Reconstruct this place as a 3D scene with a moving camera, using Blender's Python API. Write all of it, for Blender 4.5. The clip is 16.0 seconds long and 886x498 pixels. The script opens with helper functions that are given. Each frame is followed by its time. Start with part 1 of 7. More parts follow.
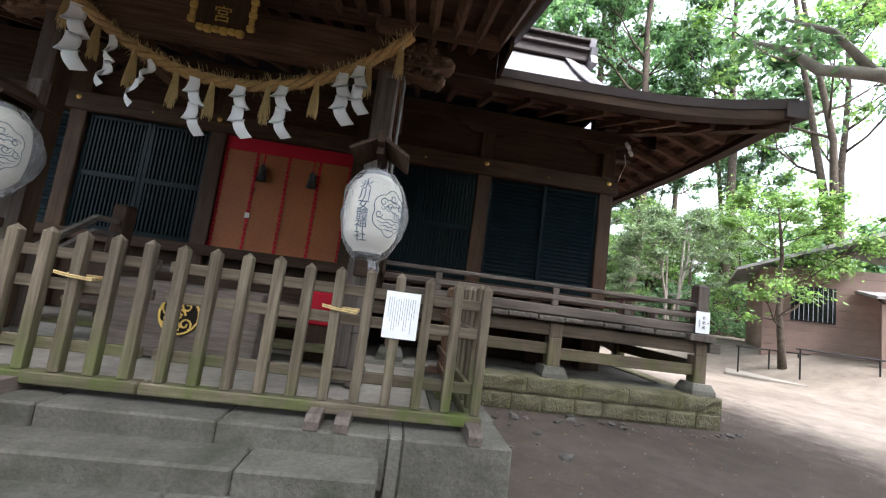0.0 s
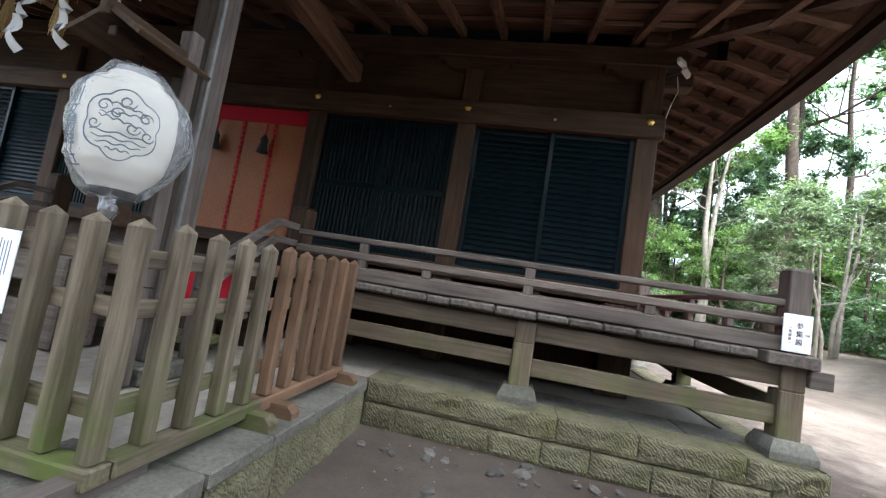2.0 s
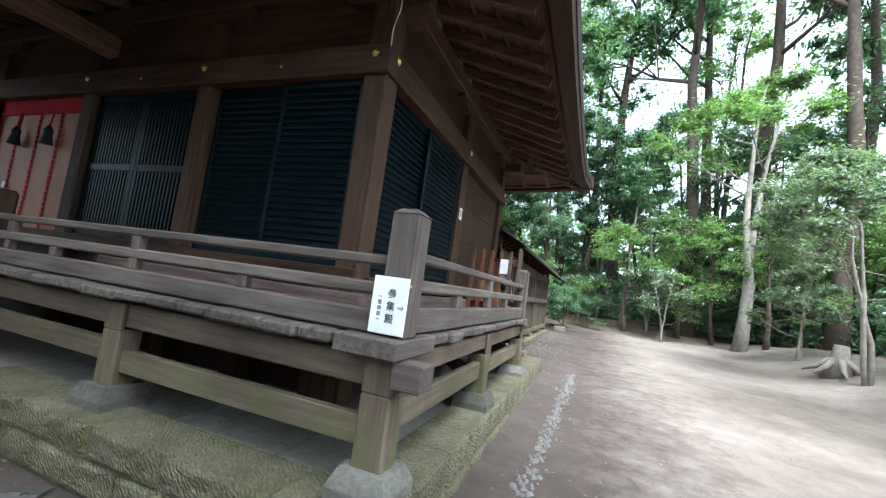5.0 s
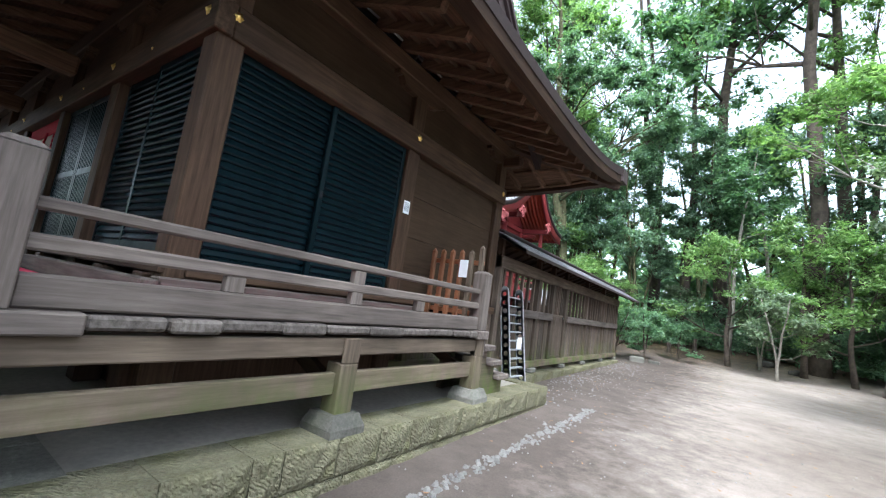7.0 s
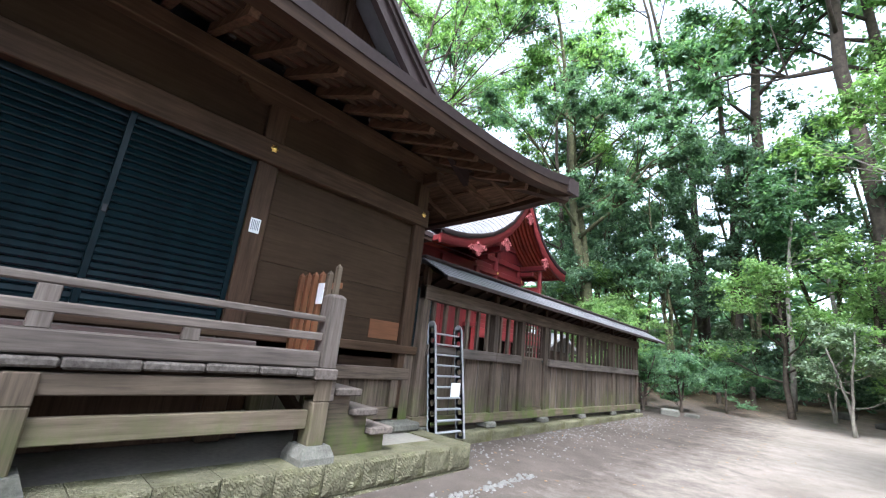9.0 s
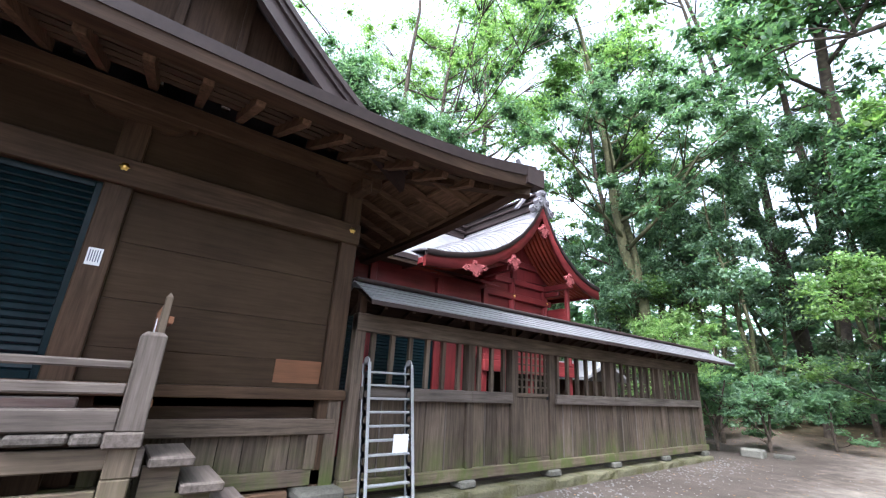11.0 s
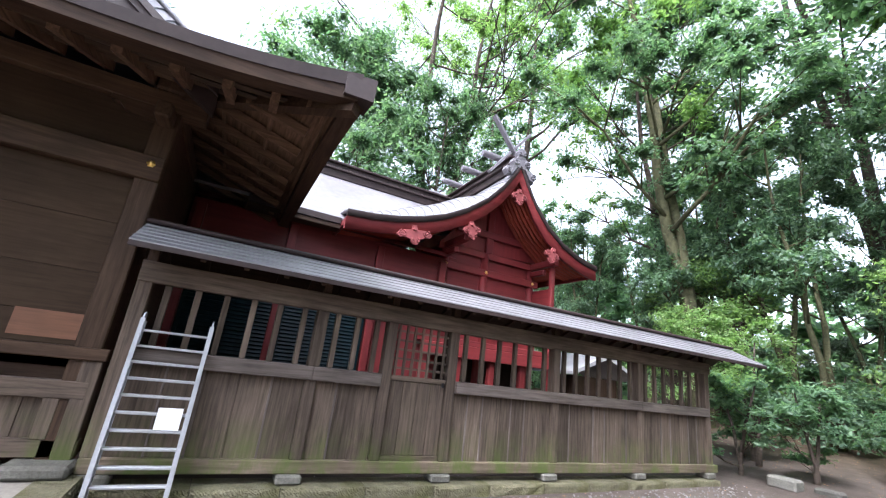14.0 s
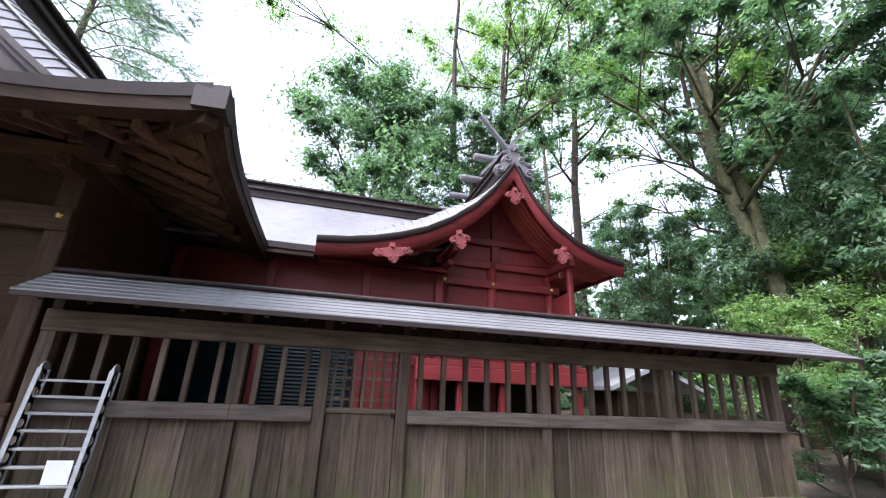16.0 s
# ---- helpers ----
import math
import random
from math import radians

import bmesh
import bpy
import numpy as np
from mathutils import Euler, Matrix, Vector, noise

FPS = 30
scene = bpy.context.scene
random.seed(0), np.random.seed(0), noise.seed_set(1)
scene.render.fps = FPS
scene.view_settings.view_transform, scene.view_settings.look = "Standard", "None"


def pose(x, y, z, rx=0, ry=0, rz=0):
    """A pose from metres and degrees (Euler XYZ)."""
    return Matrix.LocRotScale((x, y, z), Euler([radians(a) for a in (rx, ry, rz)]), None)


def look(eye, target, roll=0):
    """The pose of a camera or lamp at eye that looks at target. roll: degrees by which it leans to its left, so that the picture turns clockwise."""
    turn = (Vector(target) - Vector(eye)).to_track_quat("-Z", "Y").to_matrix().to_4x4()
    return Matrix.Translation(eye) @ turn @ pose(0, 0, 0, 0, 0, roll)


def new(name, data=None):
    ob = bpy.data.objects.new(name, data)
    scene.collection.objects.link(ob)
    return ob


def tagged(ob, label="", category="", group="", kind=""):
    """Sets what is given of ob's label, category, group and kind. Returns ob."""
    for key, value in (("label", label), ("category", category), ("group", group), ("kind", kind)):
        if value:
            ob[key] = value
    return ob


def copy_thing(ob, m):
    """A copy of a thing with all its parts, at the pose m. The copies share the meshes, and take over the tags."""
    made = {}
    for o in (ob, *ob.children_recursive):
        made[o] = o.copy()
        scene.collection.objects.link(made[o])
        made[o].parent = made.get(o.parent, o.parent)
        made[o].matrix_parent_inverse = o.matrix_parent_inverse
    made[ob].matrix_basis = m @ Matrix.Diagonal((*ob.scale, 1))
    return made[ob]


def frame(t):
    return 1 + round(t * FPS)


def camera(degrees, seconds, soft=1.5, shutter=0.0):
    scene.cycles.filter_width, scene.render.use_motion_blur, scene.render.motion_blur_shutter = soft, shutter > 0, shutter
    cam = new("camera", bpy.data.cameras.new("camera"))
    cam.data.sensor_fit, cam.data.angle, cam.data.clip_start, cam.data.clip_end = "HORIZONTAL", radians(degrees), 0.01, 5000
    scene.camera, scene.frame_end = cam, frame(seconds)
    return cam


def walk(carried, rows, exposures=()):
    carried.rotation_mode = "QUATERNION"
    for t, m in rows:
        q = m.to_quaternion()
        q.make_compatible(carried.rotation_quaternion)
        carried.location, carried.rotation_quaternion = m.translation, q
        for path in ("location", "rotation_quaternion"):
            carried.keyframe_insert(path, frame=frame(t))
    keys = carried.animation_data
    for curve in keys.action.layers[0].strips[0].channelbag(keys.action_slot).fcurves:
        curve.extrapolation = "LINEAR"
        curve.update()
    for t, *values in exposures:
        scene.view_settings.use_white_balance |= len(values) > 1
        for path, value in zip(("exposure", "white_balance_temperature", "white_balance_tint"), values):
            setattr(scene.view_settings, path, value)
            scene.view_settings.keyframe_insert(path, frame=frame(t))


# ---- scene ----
cam = camera(94.6, 16.0, soft=1.2)
METRES, EYE, TILT, LEAN, TURN = 17.0, 1.21, 0.0, 0.0, -6.3
PATH = [
    (0, (0.101, -0.022, 1.33), (0.293, 1.956, 1.557), 7.5),
    (0.5, (0.623, 0.38, 1.315), (0.636, 2.373, 1.478), 8.3),
    (1, (1.07, 0.825, 1.319), (0.944, 2.81, 1.529), 7.2),
    (1.5, (1.607, 1.218, 1.32), (1.395, 3.203, 1.443), 6.1),
    (2, (2.13, 1.566, 1.38), (1.757, 3.524, 1.545), 9.2),
    (2.5, (2.705, 1.851, 1.373), (2.344, 3.813, 1.517), 10.0),
    (3, (3.273, 2.156, 1.467), (2.933, 4.115, 1.685), 7.0),
    (3.5, (3.826, 2.415, 1.509), (3.365, 4.359, 1.601), 9.1),
    (4, (4.341, 2.727, 1.529), (3.714, 4.621, 1.664), 8.8),
    (4.2, (4.564, 2.843, 1.568), (3.974, 4.749, 1.704), 6.3),
    (6.3, (6.36, 4.432, 1.567), (5.292, 6.1, 1.842), 9.0),
    (6.5, (6.494, 4.598, 1.555), (5.357, 6.234, 1.734), 6.3),
    (7, (6.793, 5.108, 1.542), (5.646, 6.726, 1.796), 8.1),
    (7.5, (7.125, 5.58, 1.537), (5.822, 7.073, 1.81), 9.8),
    (8, (7.428, 6.12, 1.533), (6.189, 7.631, 1.961), 11.7),
    (8.5, (7.697, 6.663, 1.525), (6.403, 8.155, 1.834), 6.8),
    (9, (7.893, 7.189, 1.537), (6.561, 8.6, 2.022), 6.2),
    (9.2, (7.966, 7.389, 1.573), (6.616, 8.758, 2.125), 6.6),
    (11.3, (8.362, 9.585, 1.745), (6.81, 10.7, 2.336), 3.8),
    (11.5, (8.417, 9.804, 1.754), (6.835, 10.896, 2.304), 5.3),
    (12, (8.396, 10.314, 1.767), (6.77, 11.37, 2.257), 4.1),
    (12.5, (8.454, 10.816, 1.779), (6.739, 11.689, 2.324), 6.8),
    (13, (8.55, 11.352, 1.805), (6.829, 12.166, 2.417), 9.4),
    (13.5, (8.647, 11.923, 1.789), (6.905, 12.765, 2.296), 7.3),
    (14, (8.704, 12.454, 1.787), (6.979, 13.302, 2.34), 7.0),
    (14.5, (8.725, 12.953, 1.803), (6.973, 13.706, 2.404), 6.9),
    (15, (8.743, 13.49, 1.841), (6.95, 14.129, 2.456), 6.9),
    (15.5, (8.758, 13.984, 1.876), (6.978, 14.535, 2.602), 2.2),
    (16, (8.73, 14.472, 1.883), (6.896, 14.939, 2.528), 2.6),
]
walk(cam, [(t, look(eye, target, roll)) for t, eye, target, roll in PATH], [(0, 2.7, 6050, 12), (2, 2.92, 5850, 10), (4, 2.72, 5550, 6), (7, 2.6, 5500, 7), (11.5, 2.62, 5600, 12), (14, 2.55, 5700, 15), (16, 2.2, 5700, 16)])

# ---- light ----
SUN_EL, SUN_AZ = radians(58), radians(150)
world = bpy.data.worlds.new("world")
scene.world = world
world.use_nodes = True
wn = world.node_tree
wn.nodes.clear()
sky = wn.nodes.new("ShaderNodeTexSky")
sky.sky_type = "NISHITA"
sky.sun_disc = False
sky.sun_elevation, sky.sun_rotation = SUN_EL, SUN_AZ
sky.air_density, sky.dust_density, sky.ozone_density = 1.0, 4.0, 1.0
soft_sky = wn.nodes.new("ShaderNodeHueSaturation")
soft_sky.inputs["Saturation"].default_value = 0.3
back = wn.nodes.new("ShaderNodeBackground")
back.inputs["Strength"].default_value = 0.14
wout = wn.nodes.new("ShaderNodeOutputWorld")
wn.links.new(sky.outputs[0], soft_sky.inputs["Color"])
wn.links.new(soft_sky.outputs[0], back.inputs["Color"])
wn.links.new(back.outputs[0], wout.inputs["Surface"])
sun = new("sun", bpy.data.lights.new("sun", "SUN"))
sun.data.energy, sun.data.angle, sun.data.color = 0.95, radians(20), (1.0, 0.96, 0.9)
sun.matrix_world = look((0, 0, 30), (-30 * math.sin(SUN_AZ) * math.cos(SUN_EL), -30 * math.cos(SUN_AZ) * math.cos(SUN_EL), 30 - 30 * math.sin(SUN_EL)))


# ---- materials ----
def rgb(c):
    return (*c, 1.0)


class Mat:
    """A small builder for node materials."""

    def __init__(self, name, rough=0.7, metal=0.0, spec=0.5):
        self.m = bpy.data.materials.new(name)
        self.m.use_nodes = True
        self.t = self.m.node_tree
        self.b = self.t.nodes["Principled BSDF"]
        self.b.inputs["Roughness"].default_value = rough
        self.b.inputs["Metallic"].default_value = metal
        self.b.inputs["Specular IOR Level"].default_value = spec
        self.co = self.node("ShaderNodeTexCoord").outputs["Object"]

    def node(self, kind):
        return self.t.nodes.new(kind)

    def link(self, a, b):
        self.t.links.new(a, b)

    def noise(self, scale, stretch=(1, 1, 1), detail=5.0, rough=0.6):
        mp = self.node("ShaderNodeMapping")
        mp.inputs["Scale"].default_value = stretch
        self.link(self.co, mp.inputs["Vector"])
        n = self.node("ShaderNodeTexNoise")
        n.inputs["Scale"].default_value = scale
        n.inputs["Detail"].default_value = detail
        n.inputs["Roughness"].default_value = rough
        self.link(mp.outputs[0], n.inputs["Vector"])
        return n.outputs["Fac"]

    def ramp(self, fac, stops):
        r = self.node("ShaderNodeValToRGB")
        e = r.color_ramp.elements
        while len(e) < len(stops):
            e.new(0.5)
        for el, (p, c) in zip(e, stops):
            el.position = p
            el.color = rgb(c) if len(c) == 3 else c
        self.link(fac, r.inputs["Fac"])
        return r.outputs["Color"]

    def mix(self, a, b, fac, blend="MIX"):
        n = self.node("ShaderNodeMix")
        n.data_type = "RGBA"
        n.blend_type = blend
        for sock, v in ((n.inputs["Factor"], fac), (n.inputs["A"], a), (n.inputs["B"], b)):
            if isinstance(v, (int, float)):
                sock.default_value = v
            elif isinstance(v, tuple):
                sock.default_value = rgb(v)
            else:
                self.link(v, sock)
        return n.outputs["Result"]

    def vary(self, colour, amount, island=False):
        """Each piece a little lighter or darker than its neighbour."""
        r = self.node("ShaderNodeNewGeometry").outputs["Random Per Island"] if island else self.node("ShaderNodeObjectInfo").outputs["Random"]
        v = self.ramp(r, [(0, (1 - amount,) * 3), (1, (1 + amount,) * 3)])
        return self.mix(colour, v, 1.0, "MULTIPLY")

    def bump(self, height, strength=0.3, distance=0.01):
        n = self.node("ShaderNodeBump")
        n.inputs["Strength"].default_value = strength
        n.inputs["Distance"].default_value = distance
        self.link(height, n.inputs["Height"])
        if self.b.inputs["Normal"].is_linked:
            self.link(self.b.inputs["Normal"].links[0].from_socket, n.inputs["Normal"])
        self.link(n.outputs[0], self.b.inputs["Normal"])

    def colour(self, c):
        if isinstance(c, tuple):
            self.b.inputs["Base Color"].default_value = rgb(c)
        else:
            self.link(c, self.b.inputs["Base Color"])
        return self


WOODS = {}


def wood(kind, axis):
    """Timber with its grain along an axis. Kinds: dark, mid, grey, fence, orange, red, lacquer, ends."""
    key = kind + axis
    if key in WOODS:
        return WOODS[key]
    dark, light, rough, spec = {
        "dark": ((0.022, 0.0115, 0.007), (0.066, 0.039, 0.024), 0.68, 0.2),
        "mid": ((0.03, 0.0165, 0.0095), (0.09, 0.055, 0.033), 0.68, 0.22),
        # lighter copy of mid: ground bounce under the eaves put into the colour
        "soffit": ((0.06, 0.036, 0.023), (0.2, 0.122, 0.078), 0.75, 0.15),
        "panel": ((0.03, 0.0185, 0.011), (0.053, 0.034, 0.0205), 0.75, 0.15),
        "grey": ((0.07, 0.056, 0.048), (0.178, 0.15, 0.132), 0.8, 0.25),
        "tan": ((0.082, 0.062, 0.044), (0.182, 0.142, 0.104), 0.8, 0.25),
        "board": ((0.048, 0.036, 0.027), (0.15, 0.116, 0.09), 0.82, 0.2),
        "fence": ((0.062, 0.049, 0.034), (0.215, 0.18, 0.134), 0.82, 0.2),
        "newfence": ((0.105, 0.062, 0.038), (0.18, 0.112, 0.07), 0.75, 0.25),
        "orange": ((0.14, 0.055, 0.0235), (0.215, 0.095, 0.045), 0.55, 0.4),
        "red": ((0.125, 0.016, 0.017), (0.2, 0.029, 0.03), 0.6, 0.3),
        "vermilion": ((0.24, 0.034, 0.018), (0.34, 0.055, 0.028), 0.6, 0.3),
        "ends": ((0.05, 0.041, 0.035), (0.165, 0.147, 0.132), 0.9, 0.15),
    }[kind]
    m = Mat("wood_" + kind + "_" + axis, rough, 0.0, spec)
    st = {"x": (0.06, 1, 1), "y": (1, 0.06, 1), "z": (1, 1, 0.06)}[axis]
    grain = m.noise(26 if kind not in ("red", "vermilion") else 12, st, 6, 0.65)
    c = m.ramp(grain, [(0.3, dark), (0.72, light)])
    big = m.noise(1.3, (1, 1, 1), 4, 0.55)
    c = m.mix(c, m.ramp(big, [(0.3, (0.62, 0.6, 0.6)), (0.7, (1.2, 1.18, 1.15))]), 0.8, "MULTIPLY")
    if kind in ("fence", "tan", "board"):
        green = m.noise(2.6, (1, 1, 0.6), 6, 0.7)
        sep = m.node("ShaderNodeSeparateXYZ")
        m.link(m.co, sep.inputs[0])
        low = m.node("ShaderNodeMapRange")
        low.inputs["From Min"].default_value, low.inputs["From Max"].default_value = 1.05, 0.5
        m.link(sep.outputs["Z"], low.inputs["Value"])
        mul = m.node("ShaderNodeMath")
        mul.operation = "MULTIPLY"
        m.link(m.ramp(green, [(0.42, (0, 0, 0)), (0.62, (1, 1, 1))]), mul.inputs[0])
        m.link(low.outputs[0], mul.inputs[1])
        c = m.mix(c, (0.075, 0.095, 0.025), mul.outputs[0])
    c = m.vary(c, 0.3 if kind == "board" else 0.16)
    m.colour(c)
    m.bump(grain, 0.35 if kind != "panel" else 0.12, 0.004 if kind != "ends" else 0.012)
    if kind == "red":
        m.b.inputs["Roughness"].default_value = 0.5
    WOODS[key] = m.m
    return m.m


def simple(name, c, rough=0.6, metal=0.0, spec=0.5, var=0.25, scale=8.0, bump=0.0, vary=0.0, second=1.2):
    m = Mat(name, rough, metal, spec)
    n = m.noise(scale, (1, 1, 1), 6, 0.65)
    big = m.noise(second, (1, 1, 1), 3, 0.5)
    lo, hi = tuple(v * (1 - var) for v in c), tuple(min(1, v * (1 + var)) for v in c)
    col = m.mix(m.ramp(n, [(0.3, lo), (0.7, hi)]), m.ramp(big, [(0.3, (0.8,) * 3), (0.7, (1.15,) * 3)]), 0.8, "MULTIPLY")
    if vary:
        col = m.vary(col, vary)
    m.colour(col)
    if bump:
        m.bump(n, 0.5, bump)
    return m.m


def lacquer_material():
    m = Mat("dark_green_lacquer", 0.35, 0.0, 0.13)
    n = m.noise(14, (1, 1, 1), 4, 0.6)
    c = m.ramp(n, [(0.3, (0.002, 0.007, 0.0095)), (0.7, (0.004, 0.013, 0.017))])
    m.colour(c)
    r = m.ramp(m.noise(5, (1, 1, 1), 5, 0.7), [(0.3, (0.26,) * 3), (0.7, (0.46,) * 3)])
    m.link(r, m.b.inputs["Roughness"])
    m.bump(n, 0.15, 0.004)
    return m.m


def stone_material(name, base, moss, tool, moss_at=0.5):
    m = Mat(name, 0.92, 0.0, 0.2)
    fine = m.noise(40, (1, 1, 1), 4, 0.7)
    big = m.noise(2.2, (1, 1, 1), 6, 0.62)
    c = m.ramp(fine, [(0.3, tuple(v * 0.75 for v in base)), (0.7, tuple(v * 1.2 for v in base))])
    c = m.mix(c, moss, m.ramp(big, [(moss_at, (0, 0, 0)), (moss_at + 0.2, (0.85,) * 3)]))
    c = m.mix(c, m.ramp(m.noise(1.4, (1, 1, 2), 7, 0.7), [(0.35, (0.5,) * 3), (0.65, (1.2,) * 3)]), 0.8, "MULTIPLY")
    m.colour(m.vary(c, 0.14))
    if tool:
        m.bump(m.noise(19, (1.6, 1.6, 1.2), 4, 0.6), 1.0, 0.035)
        w = m.node("ShaderNodeTexWave")
        w.wave_type, w.bands_direction = "BANDS", "DIAGONAL"
        w.inputs["Scale"].default_value = 17.0
        w.inputs["Distortion"].default_value = 9.0
        w.inputs["Detail"].default_value = 3.0
        m.link(m.co, w.inputs["Vector"])
        m.bump(w.outputs["Fac"], 0.6, 0.009)
    else:
        m.bump(m.noise(8, (1, 1, 1), 6, 0.7), 0.7, 0.03)
    m.bump(fine, 0.4, 0.006)
    return m.m


def ground_material():
    m = Mat("packed_earth", 0.95, 0.0, 0.15)
    fine = m.noise(60, (1, 1, 1), 5, 0.7)
    mid = m.noise(3.2, (1, 1, 1), 8, 0.7)
    big = m.noise(0.28, (1, 1, 1), 5, 0.6)
    c = m.ramp(big, [(0.35, (0.145, 0.12, 0.1)), (0.62, (0.25, 0.215, 0.185))])
    c = m.mix(c, m.ramp(mid, [(0.3, (0.72, 0.7, 0.68)), (0.7, (1.15, 1.14, 1.12))]), 0.85, "MULTIPLY")
    c = m.mix(c, m.ramp(fine, [(0.25, (0.7,) * 3), (0.75, (1.2,) * 3)]), 0.7, "MULTIPLY")
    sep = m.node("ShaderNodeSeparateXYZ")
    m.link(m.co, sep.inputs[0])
    # dark earth beside the hall with its shade put into the colour, pale trodden sand outside
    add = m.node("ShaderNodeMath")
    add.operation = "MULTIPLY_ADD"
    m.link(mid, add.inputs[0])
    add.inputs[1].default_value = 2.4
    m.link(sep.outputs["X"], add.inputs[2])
    soil_shade = m.node("ShaderNodeMapRange")
    soil_shade.inputs["From Min"].default_value, soil_shade.inputs["From Max"].default_value = 8.2, 6.6
    m.link(add.outputs[0], soil_shade.inputs["Value"])
    c = m.mix(c, m.mix(c, (0.4, 0.385, 0.385), 1.0, "MULTIPLY"), soil_shade.outputs[0])
    # litter under the trees
    far = m.node("ShaderNodeMapRange")
    far.inputs["From Min"].default_value, far.inputs["From Max"].default_value = 25.0, 31.0
    m.link(sep.outputs["Y"], far.inputs["Value"])
    c = m.mix(c, m.ramp(mid, [(0.35, (0.055, 0.045, 0.025)), (0.65, (0.13, 0.085, 0.05))]), far.outputs[0])
    m.colour(c)
    m.bump(mid, 0.35, 0.035)
    m.bump(fine, 0.4, 0.012)
    return m.m


def leaf_material(name, dark, light, glow=0.4):
    m = Mat(name, 0.5, 0.0, 0.4)
    r = m.node("ShaderNodeNewGeometry").outputs["Random Per Island"]
    c = m.ramp(r, [(0.0, dark), (1.0, light)])
    c = m.mix(c, m.ramp(m.noise(0.35, (1, 1, 1), 3, 0.5), [(0.3, (0.7,) * 3), (0.7, (1.3,) * 3)]), 0.8, "MULTIPLY")
    m.colour(c)
    tr = m.node("ShaderNodeBsdfTranslucent")
    m.link(m.mix(c, (1.5, 1.75, 0.95), 1.0, "MULTIPLY"), tr.inputs["Color"])
    mx = m.node("ShaderNodeMixShader")
    mx.inputs["Fac"].default_value = glow
    out = m.t.nodes["Material Output"]
    m.link(m.b.outputs[0], mx.inputs[1])
    m.link(tr.outputs[0], mx.inputs[2])
    m.link(mx.outputs[0], out.inputs["Surface"])
    return m.m


def plastic_material():
    m = Mat("clear_plastic_wrap", 0.1, 0.0, 0.5)
    m.b.inputs["Base Color"].default_value = (0.85, 0.87, 0.9, 1)
    m.bump(m.noise(12, (1, 1, 1), 3, 0.6), 1.0, 0.05)
    clear = m.node("ShaderNodeBsdfTransparent")
    gloss = m.node("ShaderNodeLayerWeight")
    gloss.inputs["Blend"].default_value = 0.17
    m.link(m.b.inputs["Normal"].links[0].from_socket, gloss.inputs["Normal"])
    mx = m.node("ShaderNodeMixShader")
    shine = m.node("ShaderNodeBsdfGlossy")
    shine.inputs["Roughness"].default_value = 0.12
    m.link(m.b.inputs["Normal"].links[0].from_socket, shine.inputs["Normal"])
    m.link(gloss.outputs["Fresnel"], mx.inputs["Fac"])
    haze = m.node("ShaderNodeMixShader")
    milk = m.node("ShaderNodeBsdfDiffuse")
    milk.inputs["Color"].default_value = (0.85, 0.88, 0.92, 1)
    haze.inputs["Fac"].default_value = 0.2
    m.link(clear.outputs[0], haze.inputs[1])
    m.link(milk.outputs[0], haze.inputs[2])
    m.link(haze.outputs[0], mx.inputs[1])
    m.link(shine.outputs[0], mx.inputs[2])
    m.link(mx.outputs[0], m.t.nodes["Material Output"].inputs["Surface"])
    return m.m


LACQUER = lacquer_material()
STONE_TOOLED = stone_material("tooled_tuff_stone", (0.172, 0.158, 0.1), (0.115, 0.112, 0.048), True, 0.48)
STONE_FLAT = stone_material("dressed_tuff_stone", (0.15, 0.143, 0.122), (0.08, 0.087, 0.052), False, 0.55)
STONE_STEP = stone_material("dark_step_stone", (0.112, 0.106, 0.091), (0.055, 0.058, 0.038), False, 0.5)
CONCRETE = simple("pale_screed", (0.22, 0.2, 0.172), 0.9, 0, 0.2, 0.15, 20, 0.004)
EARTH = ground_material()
COPPER = simple("aged_copper_sheet", (0.2, 0.19, 0.2), 0.48, 0.2, 0.5, 0.14, 5, 0.0, 0.12, 0.8)
FINIAL = simple("grey_finial_sheet", (0.16, 0.148, 0.16), 0.5, 0.1, 0.5, 0.18, 7)
COPPER_EDGE = simple("brown_copper_edge", (0.034, 0.022, 0.0205), 0.6, 0.0, 0.3, 0.2, 10)
BRASS = simple("gilded_brass", (0.75, 0.52, 0.16), 0.3, 1.0, 0.5, 0.12, 20)
GILT = simple("gold_leaf", (0.62, 0.42, 0.11), 0.45, 0.25, 0.5, 0.15, 20)
ALU = simple("brushed_aluminium", (0.36, 0.365, 0.38), 0.45, 0.3, 0.5, 0.1, 30)
PAPER = simple("white_paper", (0.82, 0.83, 0.84), 0.7, 0, 0.3, 0.03, 20)
LANTERN_PAPER = simple("lantern_paper", (0.8, 0.765, 0.67), 0.6, 0, 0.3, 0.06, 6)
INK = simple("blue_grey_ink", (0.1, 0.135, 0.19), 0.7, 0, 0.3, 0.2, 10)
BLACK = simple("black_ink", (0.02, 0.02, 0.022), 0.6, 0, 0.3, 0.2, 10)
STRAW = simple("rice_straw", (0.52, 0.34, 0.15), 0.85, 0, 0.2, 0.3, 60, 0.004)
STRAW_PALE = simple("pale_straw", (0.56, 0.42, 0.2), 0.85, 0, 0.2, 0.25, 60)
RED_CLOTH = simple("red_cloth", (0.42, 0.015, 0.03), 0.85, 0, 0.2, 0.15, 60, 0.002)
BLIND = simple("amber_bamboo_blind", (0.30, 0.10, 0.03), 0.55, 0, 0.4, 0.18, 30)
STEEL = simple("black_steel", (0.02, 0.02, 0.022), 0.4, 0.5, 0.5, 0.2, 10)
